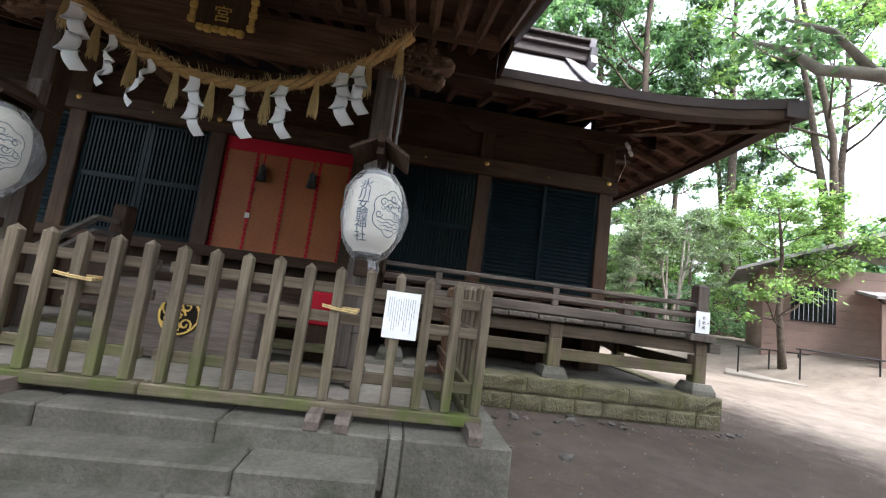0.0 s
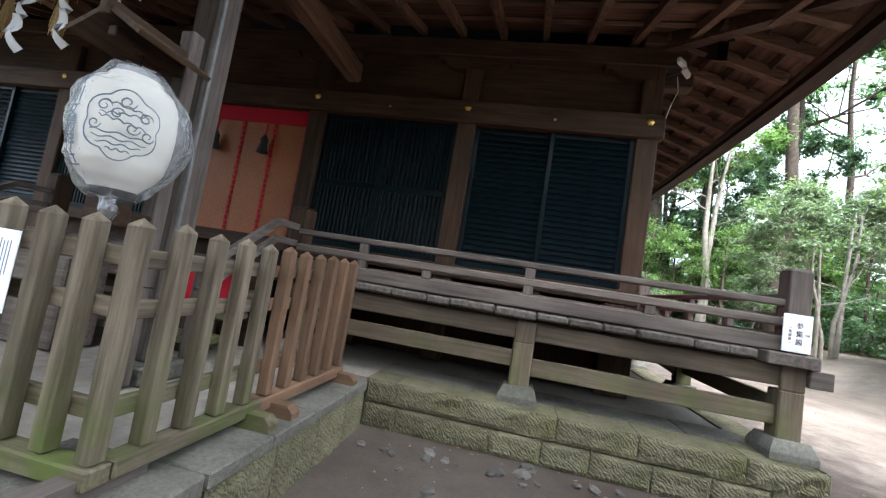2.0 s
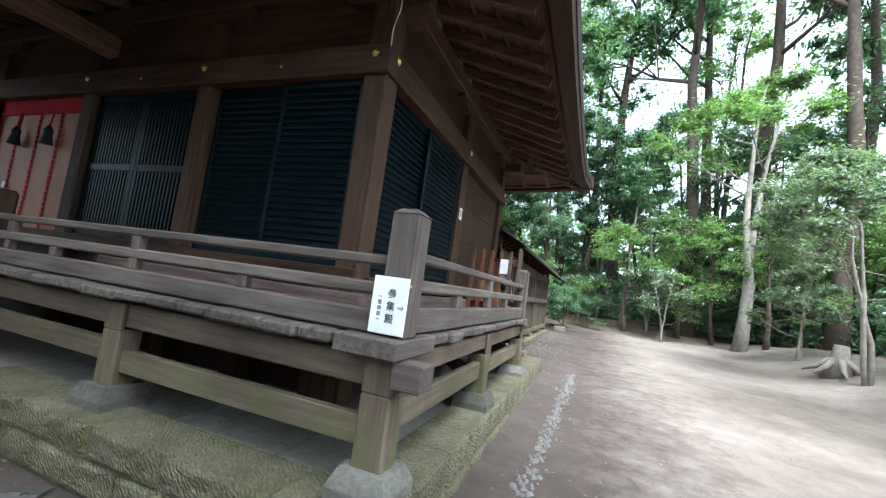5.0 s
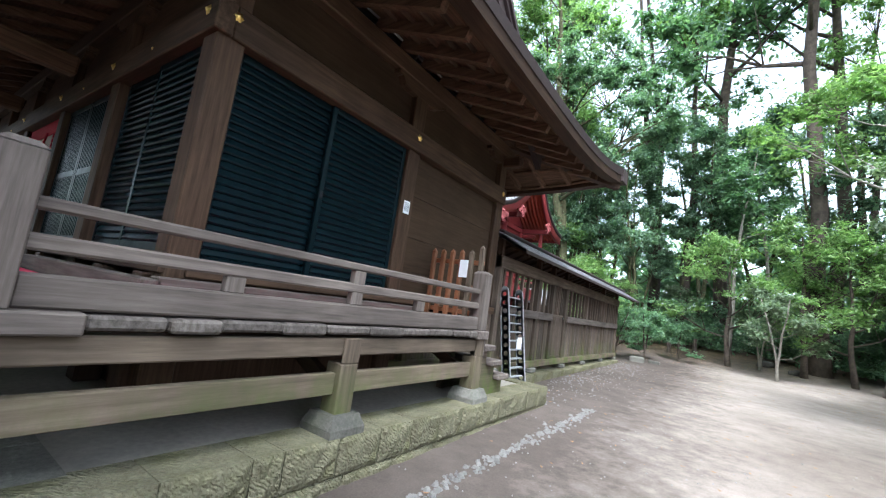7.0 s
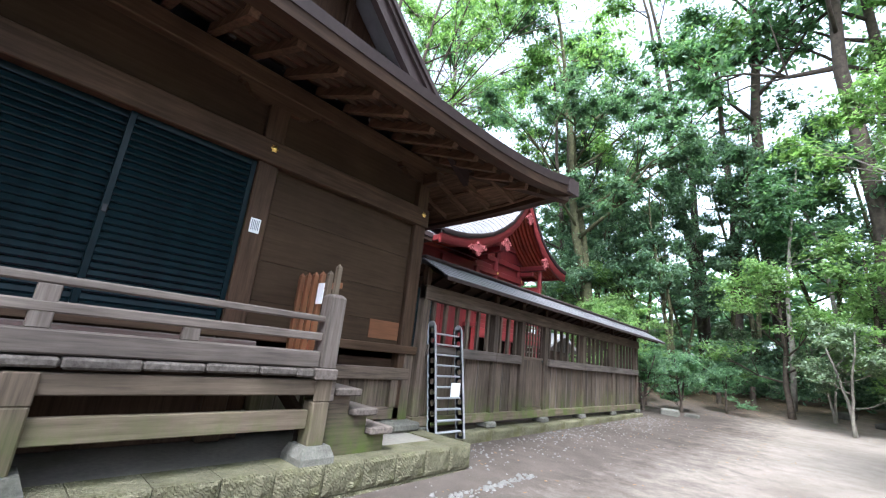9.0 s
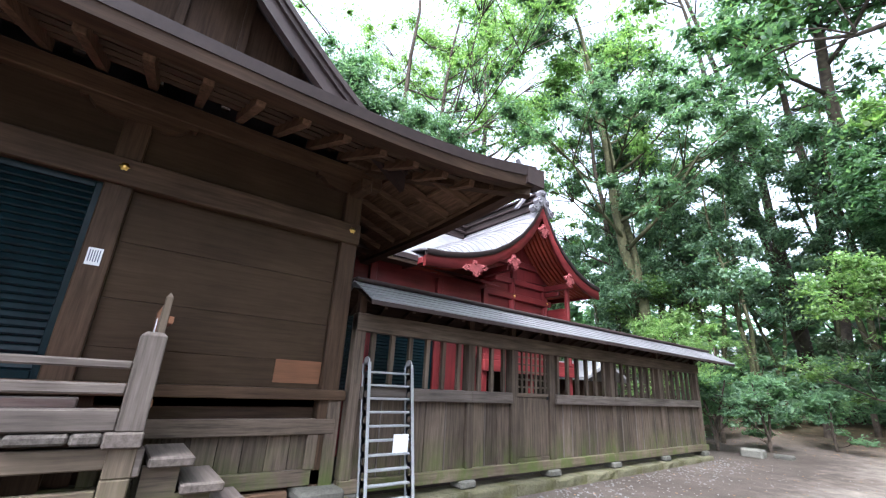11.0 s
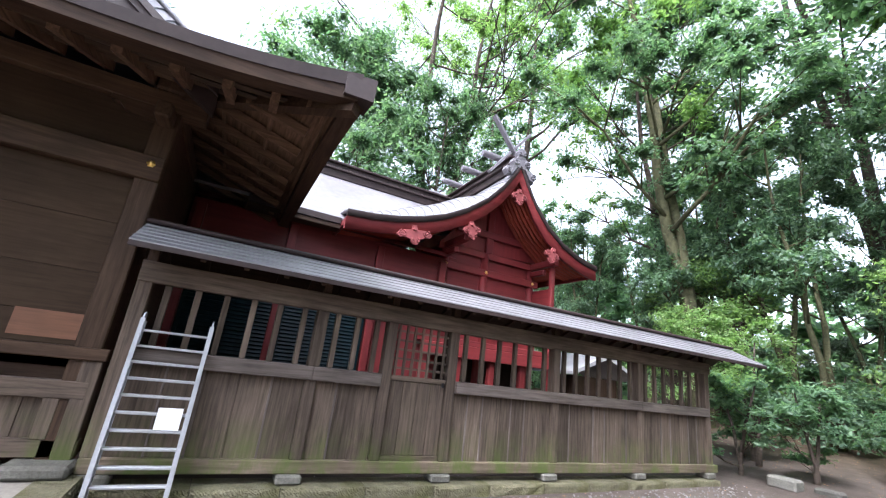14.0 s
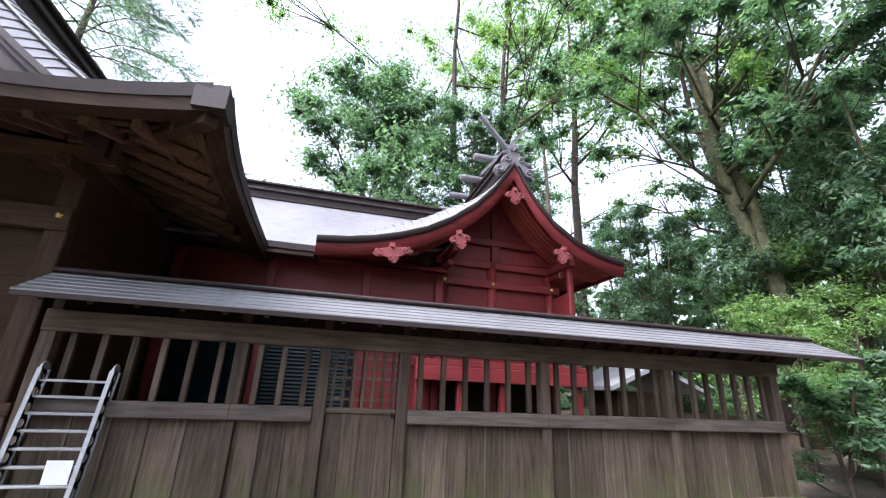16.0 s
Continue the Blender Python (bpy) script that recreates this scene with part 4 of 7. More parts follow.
cap_post(4.383, 5.42, 0.165, VZ, 1.965)
cap_post(4.36, 9.46, 0.17, VZ, 1.97)
RAILS = ((1.272, 1.4, 0.1), (1.475, 1.55, 0.07), (1.64, 1.7, 0.065))
for z0, z1, w in RAILS:
    part("rail", bx(-0.1, 4.3, 5.4 - w / 2, 5.4 + w / 2, z0, z1, 0.012), wood("grey", "x"), verandah)
for z0, z1, w in ((1.272, 1.42, 0.1), (1.515, 1.59, 0.07), (1.69, 1.75, 0.065)):
    part("rail", bx(4.37 - w / 2, 4.37 + w / 2, 5.503, 9.375, z0, z1, 0.012), wood("grey", "y"), verandah)
for i, x in enumerate((0.62, 1.28, 2.24, 3.28)):
    part("baluster", bx(x - 0.045, x + 0.045, 5.37, 5.43, 1.4, 1.64 if i in (0, 2) else 1.475, 0.006), wood("grey", "z"), verandah)
for i, y in enumerate((6.43, 7.42, 8.26)):
    part("baluster", bx(4.34, 4.4, y - 0.06, y + 0.06, 1.42, 1.69 if i == 1 else 1.515, 0.006), wood("grey", "z"), verandah)
# stair rails at the front
for sx in (-0.2, mirror_x(-0.2)):
    part("newel_block", bx(sx - 0.1, sx + 0.1, 5.5, 5.7, VZ, 1.95, 0.03), wood("dark", "z"), verandah)
    for dz in (0.0, -0.17):
        bm = bmesh.new()
        bar(bm, (sx, 5.5, 1.72 + dz), (sx, 5.15, 1.72 + dz), 0.06, 0.06)
        bar(bm, (sx, 5.16, 1.72 + dz), (sx, 4.3, 1.2 + dz), 0.06, 0.06)
        part("stair_rail", bm, wood("grey", "y"), verandah)
    part("stair_post", bx(sx - 0.06, sx + 0.06, 4.3, 4.42, TERR, 1.3, 0.01), wood("grey", "z"), verandah)
for i in range(4):
    part("front_tread", bx(mirror_x(-0.28), -0.28, 4.5 + i * 0.27, 4.82 + i * 0.27, TERR + 0.14 + i * 0.19, TERR + 0.2 + i * 0.19, 0.01), wood("board", "x"), verandah)
part("deck_middle", bx(mirror_x(-0.2), -0.2, 5.35, F_FACE - 0.03, VZ - 0.08, VZ - 0.005, 0.005), wood("grey", "x"), verandah)
part("stair_backing", bx(mirror_x(-0.28), -0.28, 5.3, 5.36, TERR, VZ - 0.09, 0.005), wood("dark", "x"), verandah)

inner_kerb = thing("timber_kerb", "grey timber threshold beam lying on the verandah by the wall", "timber", "timber kerbs")
part("beam", bx(E_FACE + 0.055, E_FACE + 0.19, 6.3, 9.1, VZ - 0.003, VZ + 0.17, 0.01), wood("grey", "y"), inner_kerb)
inner_kerb2 = thing("timber_kerb", "grey timber threshold beam lying on the verandah by the wall", "timber", "timber kerbs")
part("beam", bx(0.4, E_FACE + 0.19, F_FACE - 0.2, F_FACE - 0.055, VZ - 0.003, VZ + 0.15, 0.01), wood("grey", "x"), inner_kerb2)
CARPET = simple("faded_crimson_felt", (0.47, 0.055, 0.1), 0.9, 0, 0.15, 0.12, 50, 0.002)
carpet = thing("red_carpet", "crimson felt runner along the verandah floor", "carpet")
part("runner", bx(0.6, 4.2, 5.48, 6.15, VZ - 0.002, VZ + 0.008, 0.003), CARPET, carpet)
part("runner", bx(3.68, 4.24, 6.155, 9.3, VZ - 0.002, VZ + 0.008, 0.003), CARPET, carpet)

# side stair
stair = thing("side_stair", "short grey timber stair from the verandah end to the base", "stair")
for i, (y, z) in enumerate(((9.62, 1.09), (9.86, 0.9), (10.1, 0.71))):
    part("tread", bx(3.75, 4.42, y, y + 0.3, z - 0.07, z, 0.012), wood("grey", "x"), stair)
o = [(9.6, BASE_TOP), (9.6, 1.02), (9.84, 1.02), (9.84, 0.83), (10.08, 0.83), (10.08, 0.64), (10.34, 0.64), (10.34, BASE_TOP)]
part("stringer", extrude_outline(o, "x", 4.27, 4.34), wood("board", "y"), stair)
part("stringer", extrude_outline(o, "x", 3.8, 3.87), wood("board", "y"), stair)

# small paling gate across the verandah
gate = thing("paling_gate", "reddish-brown low paling gate standing across the verandah", "gate")


def pale(x, y, w, d, z0, z1, point):
    """A pointed pale."""
    bm = bx(x - w / 2, x + w / 2, y - d / 2, y + d / 2, z0, z1 - point, 0.004)
    lo = [bm.verts.new((x + u * w / 2, y + v * d / 2, z1 - point)) for u, v in ((-1, -1), (1, -1), (1, 1), (-1, 1))]
    tip = bm.verts.new((x, y, z1))
    for k in range(4):
        bm.faces.new((lo[k], lo[(k + 1) % 4], tip))
    return bm


for i in range(6):
    x = 3.56 + i * 0.145
    part("pale", pale(x, 9.5, 0.055, 0.05, VZ, 2.24 if i < 5 else 2.3, 0.04), wood("orange" if i < 4 else "tan", "z"), gate)
for z in (1.42, 2.05):
    part("rail", bx(3.53, 4.3, 9.525, 9.565, z, z + 0.06, 0.005), wood("orange", "x"), gate)
part("notice", bx(4.0, 4.12, 9.462, 9.466, 1.88, 2.1, 0), PAPER, gate, "white paper notice")


# ---- writing ----
def words(text, m, size, material, parent, name="lettering"):
    cu = bpy.data.curves.new(name, "FONT")
    cu.body = text
    cu.size = size
    cu.align_x, cu.align_y = "CENTER", "CENTER"
    cu.extrude = 0.001
    cu.offset = size * 0.004 if size > 0.08 else 0.0
    cu.materials.append(material)
    o = new(name, cu)
    o.parent = parent
    o.matrix_basis = m
    return o


sign = thing("hall_sign", "white paper sign with black brush characters tied to the post", "sign")
part("board", bx(4.262, 4.468, 5.315, 5.326, 1.285, 1.585, 0.002), PAPER, sign)
part("tie", bx(4.255, 4.475, 5.3265, 5.336, 1.54, 1.555, 0.001), STRAW_PALE, sign)
for i, ch in enumerate("参集殿"):
    words(ch, pose(4.378, 5.3135, 1.495 - i * 0.066, 90), 0.052, BLACK, sign)
for i, (w, h) in enumerate(((0.018, 0.005), (0.02, 0.024), (0.022, 0.022), (0.02, 0.024), (0.018, 0.005))):
    z = 1.478 - i * 0.03
    part("text_line", bx(4.312 - w / 2, 4.312 + w / 2, 5.3132, 5.3148, z - h / 2, z + h / 2, 0), simple("thin_ink", (0.22, 0.22, 0.23)), sign)
part("arrow", extrude_outline([(4.42, 1.433), (4.442, 1.433), (4.442, 1.443), (4.456, 1.428), (4.442, 1.413), (4.442, 1.423), (4.42, 1.423)], "y", 5.3132, 5.3148), simple("grey_print", (0.3, 0.31, 0.33)), sign, "small printed arrow")

# ---- porch ----
porch = thing("entrance_porch", "dark timber porch roof on square pillars before the hall", "porch")
PXR, PXL, PY = -0.29, mirror_x(-0.29), 4.05
for px in (PXR, PXL):
    part("pillar", bx(px - 0.105, px + 0.105, PY - 0.105, PY + 0.105, TERR + 0.12, 4.0, 0.02), wood("grey" if px > -1 else "mid", "z"), porch)
    part("plinth", bx(px - 0.19, px + 0.19, PY - 0.19, PY + 0.19, TERR - 0.01, TERR + 0.12, 0.02), STONE_FLAT, porch)
# porch beams in the lighter copy, light from below put into their colour
part("rainbow_beam", bx(PXL - 0.1, PXR + 0.1, PY - 0.14, PY + 0.14, 3.5, 3.86, 0.03), wood("soffit", "x"), porch)
part("upper_beam", bx(-4.5, 0.85, PY - 0.12, PY + 0.12, 4.06, 4.26, 0.015), wood("soffit", "x"), porch)
part("upper_beam", bx(-4.5, 0.85, PY - 0.9, PY - 0.7, 3.95, 4.1, 0.015), wood("soffit", "x"), porch)


def carved_nose(sgn):
    """A carved beast-head beam end: a snouted block with rows of curls along mane and jaw."""
    prof = [(0.0, -0.17), (0.22, -0.18), (0.34, -0.22), (0.46, -0.2), (0.5, -0.14), (0.42, -0.11), (0.36, -0.09), (0.44, -0.06), (0.54, -0.04), (0.58, 0.03), (0.52, 0.1), (0.42, 0.11), (0.38, 0.17), (0.26, 0.2), (0.1, 0.19), (0.0, 0.17)]
    bm = extrude_outline([(sgn * u, v) for u, v in prof], "y", -0.09, 0.09)
    bmesh.ops.bevel(bm, geom=[e for e in bm.edges if abs(e.verts[0].co.y - e.verts[1].co.y) < 1e-4], offset=0.03, segments=2, affect="EDGES", profile=0.6)
    r = random.Random(9)
    curls = []
    for side in (-1, 1):
        for cx, cz, rad in ((0.1, 0.12, 0.07), (0.22, 0.12, 0.065), (0.33, 0.1, 0.05), (0.08, 0.0, 0.06), (0.19, 0.01, 0.06), (0.29, 0.0, 0.045), (0.1, -0.11, 0.06), (0.22, -0.11, 0.055), (0.33, -0.14, 0.05), (0.45, 0.03, 0.055), (0.43, -0.16, 0.04)):
            tw = r.choice((-1, 1))
            pts = []
            for k in range(12):
                t = k / 11
                q = rad * (1 - 0.8 * t)
                pts.append((sgn * (cx + q * math.cos(tw * 8 * t + cz * 9)), side * (0.088 + 0.028 * t), cz + q * math.sin(tw * 8 * t + cz * 9)))
            curls.append(tube(bmesh.new(), pts, [0.025 * (1 - 0.2 * k / 11) for k in range(12)], 5))
    return bm, curls


for px, sgn in ((PXR, 1), (PXL, -1)):
    body, curls = carved_nose(sgn)
    o = part("carved_nose", body, wood("soffit", "x"), porch, "carved beam end", True)
    for c in curls:
        part("curl", c, wood("soffit", "x"), o, "", True)
    o.location = (px + sgn * 0.08, PY, 3.68)
    part("corbel", bx(px - 0.2, px + 0.2, PY - 0.2, PY + 0.2, 3.86, 4.06, 0.05), wood("soffit", "x"), porch)
    part("link_beam", bx(px - 0.1, px + 0.1, PY + 0.1, F_FACE - 0.06, 3.75, 4.0, 0.03), wood("soffit", "y"), porch)
# roof: a lower slope that carries the hall's front slope forward
PRX0, PRX1, PRY = mirror_x(1.02), 1.02, 1.75
P_ROWS = [(PRY, 3.72), (2.3, 3.82), (3.0, 4.0), (3.8, 4.24), (4.74, 4.56), (5.4, 4.86)]
part("roof", sheet([[(x, y, z + 0.1 * (1 - smooth01(0, 1.2, min(x - PRX0, PRX1 - x)))) for x in [PRX0 + (PRX1 - PRX0) * k / 24 for k in range(25)]] for y, z in P_ROWS], 0.05), COPPER, porch, "grey copper-sheet porch roof", True)
for xv, sgn in ((PRX1, 1), (PRX0, -1)):
    rows = [[], [], [], []]
    for y, z in P_ROWS:
        z += 0.1
        rows[0].append((xv + sgn * 0.02, y, z + 0.02))
        rows[1].append((xv + sgn * 0.03, y, z - 0.22))
        rows[2].append((xv - sgn * 0.12, y, z - 0.22))
        rows[3].append((xv - sgn * 0.12, y, z))
    part("verge", sheet(rows), COPPER_EDGE, porch, "dark red-brown verge board", True)
part("eave_board", bx(PRX0, PRX1, PRY, PRY + 0.12, 3.62, 3.78, 0.01), COPPER_EDGE, porch)
part("soffit", sheet([[(x, y, z - 0.14) for x in (PRX0 + 0.05, -2.0, PRX1 - 0.05)] for y, z in P_ROWS]), wood("soffit", "x"), porch)
for i in range(23):
    x = PRX0 + 0.2 + (PRX1 - PRX0 - 0.4) * i / 22
    bm = bmesh.new()
    tube(bm, [(x, y0 + 0.05, z0 - 0.2) for y0, z0 in P_ROWS], [0.055] * len(P_ROWS), 4)
    part("rafter", bm, wood("soffit", "y"), porch)
for y, z in ((2.7, 3.79), (3.4, 4.0), (4.5, 4.36)):
    part("batten", bx(PRX0 + 0.1, PRX1 - 0.1, y - 0.03, y + 0.03, z - 0.03, z + 0.01, 0.004), wood("soffit", "x"), porch)

# added boards close the chink, standing for the darkness under the porch roof
part("back_board", bx(PRX0 + 0.1, PRX1 - 0.1, 4.62, 4.66, 4.0, 4.5, 0.004), wood("mid", "x"), porch, "added dark boarding that closes the gap behind the rafters")
for xv in (PRX1 - 0.1, PRX0 + 0.06):
    part("cheek_board", extrude_outline([(4.0, 4.02), (4.62, 4.02), (4.62, 4.52), (4.0, 4.22)], "x", xv, xv + 0.04), wood("dark", "y"), porch)

# tablet over the entrance
tablet = thing("name_tablet", "dark wooden name tablet with gilded frame and characters", "tablet")
part("panel", bx(-2.06, -1.6, PY - 0.36, PY - 0.31, 3.48, 4.1, 0.01), wood("mid", "z"), tablet)
bm = bmesh.new()
for x in (-2.09, -1.57):
    for k in range(9):
        box(bm, x - 0.035 + 0.012 * (k % 2), x + 0.035 - 0.012 * (k % 2), PY - 0.375, PY - 0.33, 3.49 + k * 0.066, 3.556 + k * 0.066, 0.012)
for k in range(6):
    box(bm, -2.04 + k * 0.07, -1.972 + k * 0.07, PY - 0.375, PY - 0.33, 3.43 - 0.012 * (k % 2), 3.49, 0.012)
part("gilt_frame", bm, GILT, tablet, "gilded cloud-shaped frame")
for i, ch in enumerate("宮一"):
    words(ch, pose(-1.83, PY - 0.362, 3.6 + i * 0.16, 90), 0.17, GILT, tablet)

# ---- straw rope with paper streamers ----
rope = thing("straw_rope", "thick twisted straw rope hung with straw tassels and white paper streamers", "rope")
RY = PY - 0.2


def rope_at(u):
    """u 0..1 from the west end to the east end."""
    x = PXL + 0.02 + (PXR + 0.16 - PXL) * u
    return Vector((x, RY - 0.03 * math.sin(u * 3.1416), 3.03 + (0.76 + 0.06 * u) * (abs(2 * u - 1)) ** 2.1))


for strand in range(3):
    pts, rad = [], []
    for k in range(131):
        u = k / 130
        c = rope_at(u)
        d = (rope_at(min(1, u + 0.01)) - rope_at(max(0, u - 0.01))).normalized()
        side = Vector((0, 1, 0))
        upv = side.cross(d).normalized()
        a = u * 46 + strand * 2.0944
        pts.append(c + (side * math.cos(a) + upv * math.sin(a)) * 0.027)
        rad.append(0.03)
    part("strand", tube(bmesh.new(), pts, rad, 6), STRAW, rope, "", True)
bm = bmesh.new()
r = random.Random(3)
for k in range(800):
    u = r.random()
    c = rope_at(u)
    d = Vector((r.uniform(-0.4, 0.4), r.uniform(-1, 0.3), r.uniform(-0.7, 1)))
    bar(bm, c, c + d.normalized() * r.uniform(0.06, 0.13) * (1.5 if u > 0.93 else 1), 0.0028, 0.0028)
part("loose_straw", bm, STRAW_PALE, rope)


def straw_tassel(seed):
    bm = bmesh.new()
    r = random.Random(seed)
    for k in range(90):
        a = r.uniform(0, 6.28)
        s = r.uniform(0, 1) ** 0.5
        top = Vector((0.018 * s * math.cos(a), 0.018 * s * math.sin(a), 0))
        low = Vector((0.052 * s * math.cos(a), 0.045 * s * math.sin(a), -r.uniform(0.22, 0.36)))
        bar(bm, top, low, 0.0032, 0.0032)
    tube(bm, [(0, 0, 0.02), (0, 0, -0.05)], [0.02, 0.024], 6)
    return bm


def streamer(seed):
    """A folded white paper streamer: stepped panels that swing to and fro, each curled off the last."""
    r = random.Random(seed)
    bm = bmesh.new()
    x, z, y = 0.0, 0.0, 0.0
    w = r.uniform(0.075, 0.1)
    turn = r.uniform(-0.55, 0.55)
    last = None
    for k in range(4):
        lean = (0.06 if k % 2 else -0.025) + r.uniform(-0.012, 0.012)
        h = 0.14 * r.uniform(0.92, 1.08)
        curl = r.uniform(0.015, 0.04) * (1 if k % 2 else -1)
        out = r.uniform(-0.05, 0.03)
        grid = []
        for j in range(5):
            t = j / 4
            row = []
            for i in range(5):
                f = i / 4
                row.append((x + (f - 0.5) * w + lean * t * t, y + out * t - curl * math.sin(3.14 * t) * (0.5 + f) - 0.025 * f, z - h * t + 0.02 * (f - 0.5) * (1 if k % 2 else -1)))
            grid.append(row)
        front = [[bm.verts.new(p) for p in row] for row in grid]
        rear = [[bm.verts.new((p[0], p[1] + 0.002, p[2])) for p in row] for row in grid]
        if k:
            for i in range(4):
                bm.faces.new((last[i], front[0][i], front[0][i + 1], last[i + 1]))
        last = front[4]
        for j in range(4):
            bm.faces.new((front[j][0], rear[j][0], rear[j + 1][0], front[j + 1][0]))
            bm.faces.new((front[j][4], front[j + 1][4], rear[j + 1][4], rear[j][4]))
            for i in range(4):
                bm.faces.new((front[j][i], front[j + 1][i], front[j + 1][i + 1], front[j][i + 1]))
                bm.faces.new((rear[j][i], rear[j][i + 1], rear[j + 1][i + 1], rear[j + 1][i]))
        x += lean + (0.045 if k % 2 == 0 else -0.04)
        z -= h - 0.022
        y += out - 0.012
    bm.transform(Matrix.Rotation(turn, 4, "Z"))
    return bm


TASSEL_U = (0.045, 0.14, 0.25, 0.37, 0.47, 0.62, 0.75, 0.89, 0.975)
PAPER_U = (0.085, 0.19, 0.3, 0.425, 0.55, 0.665, 0.82, 0.865)
for i, u in enumerate(TASSEL_U):
    o = part("straw_tassel", straw_tassel(20 + i), STRAW_PALE, rope, "pale straw tassel")
    c = rope_at(u)
    o.matrix_basis = pose(c.x, c.y - 0.02, c.z - 0.04)
for i, u in enumerate(PAPER_U):
    o = part("paper_streamer", streamer(40 + i), PAPER, rope, "folded white paper streamer", True)
    c = rope_at(u)
    o.matrix_basis = pose(c.x, c.y - 0.045, c.z - 0.04) @ Matrix.Diagonal((1.25, 1.2, 1.08, 1)) @ Matrix.Scale(1.2 if i == 0 else 1.0, 4)


# ---- lanterns ----
def lantern(x, y, z, turn, text):
    th = thing("paper_lantern", "white paper lantern in clear plastic, cloud pattern and dark characters", "lantern", "porch lanterns")
    th.matrix_basis = pose(x, y, z, 0, 0, turn)
    prof = [(0.10, 0.335), (0.125, 0.33), (0.14, 0.3), (0.19, 0.27), (0.225, 0.2), (0.238, 0.1), (0.24, 0.0), (0.234, -0.1), (0.215, -0.2), (0.175, -0.27), (0.13, -0.31), (0.11, -0.335)]
    n = 28
    bm = bmesh.new()
    fine = []
    for (r0, z0), (r1, z1) in zip(prof, prof[1:]):
        for k in range(4):
            f = k / 4
            rr = r0 + (r1 - r0) * f
            fine.append((rr + (0.0035 if k % 2 else 0), z0 + (z1 - z0) * f))
    fine.append(prof[-1])
    rings = [[bm.verts.new((rr * math.cos(6.2832 * k / n), rr * math.sin(6.2832 * k / n), zz)) for k in range(n)] for rr, zz in fine]
    for a, b in zip(rings, rings[1:]):
        for k in range(n):
            bm.faces.new((a[k], b[k], b[(k + 1) % n], a[(k + 1) % n]))
    part("shade", bm, LANTERN_PAPER, th, "cream ribbed paper shade", True)
    part("top_ring", tube(bmesh.new(), [(0, 0, 0.32), (0, 0, 0.37)], [0.115, 0.105], 20), SLATE, th, "grey rim")
    part("bottom_ring", tube(bmesh.new(), [(0, 0, -0.375), (0, 0, -0.325)], [0.1, 0.115], 20), STEEL, th, "black rim")
    # creased plastic bag
    bm = bmesh.new()
    r = random.Random(7)
    rings = []
    for j in range(15):
        zz = 0.38 - j * 0.056
        base_r = curve_at([(-0.42, 0.05), (-0.36, 0.15), (-0.2, 0.235), (0.0, 0.262), (0.2, 0.248), (0.34, 0.16), (0.39, 0.12)], zz)
        ring = []
        for k in range(22):
            belly = 0.075 * math.exp(-(((k - 5) / 2.6) ** 2)) * math.exp(-(((zz + 0.02) / 0.2) ** 2))
            rr = base_r + belly + r.uniform(-0.004, 0.018)
            ring.append(bm.verts.new((rr * math.cos(6.2832 * k / 22), rr * math.sin(6.2832 * k / 22), zz + r.uniform(-0.01, 0.01))))
        rings.append(ring)
    for a, b in zip(rings, rings[1:]):
        for k in range(22):
            bm.faces.new((a[k], b[k], b[(k + 1) % 22], a[(k + 1) % 22]))
    # gathered knot of the bag, below and to one side
    bag = part("plastic_bag", bm, PLASTIC, th, "crumpled clear plastic wrap")
    bag.visible_shadow = False
    part("bag_knot", tube(bmesh.new(), [(0.04, 0.0, -0.34), (0.07, 0.0, -0.41), (0.085, 0.012, -0.46), (0.075, 0.0, -0.53)], [0.07, 0.04, 0.05, 0.02], 8), PLASTIC, th, "twisted plastic tail")
    # cloud pattern: nested wavy brush lines and curls
    bm = bmesh.new()
    girth = [(-0.31, 0.13), (-0.2, 0.215), (-0.1, 0.234), (0, 0.24), (0.1, 0.238), (0.2, 0.225), (0.3, 0.14)]

    def on_shade(ang, zz):
        rr = curve_at(girth, zz) + 0.004
        return (rr * math.cos(ang), rr * math.sin(ang), zz)

    def stroke(fn, n=26):
        tube(bm, [on_shade(*fn(k / (n - 1))) for k in range(n)], [0.0032 * (0.8 + 0.5 * math.sin(3.14 * k / (n - 1))) for k in range(n)], 4)

    # a round crest: scalloped cloud rim, wave bands and curls inside
    stroke(lambda t: (0.155 * (1 + 0.17 * abs(math.sin(t * 18.85))) * math.cos(6.2832 * t) / 0.24, 0.165 * (1 + 0.17 * abs(math.sin(t * 18.85))) * math.sin(6.2832 * t)), 64)
    for q in range(4):
        zc = -0.055 - q * 0.028
        half = math.sqrt(max(0.0, 0.15 ** 2 - zc ** 2)) / 0.24
        stroke(lambda t: (-half + 2 * half * t, zc + 0.006 * math.sin(t * 17 + q * 2)))
    for q in range(3):
        zc = 0.09 - q * 0.042
        stroke(lambda t: (-0.45 + 0.9 * t, zc + 0.014 * abs(math.sin(t * 14 + q)) + 0.03 * (t - 0.5) * (1 if q % 2 else -1)), 40)
    for a0, zc, rad, tw in ((-0.38, 0.08, 0.036, 1), (0.02, 0.125, 0.04, -1), (0.4, 0.06, 0.036, 1), (-0.5, -0.02, 0.032, -1), (0.5, -0.03, 0.034, -1), (-0.12, 0.05, 0.034, 1), (0.2, -0.01, 0.034, -1)):
        stroke(lambda t: (a0 + rad * (1 - 0.75 * t) * math.cos(tw * 7.5 * t) / 0.24, zc + rad * (1 - 0.75 * t) * math.sin(tw * 7.5 * t)))
    part("cloud_pattern", bm, INK, th, "dark brush-line cloud pattern")
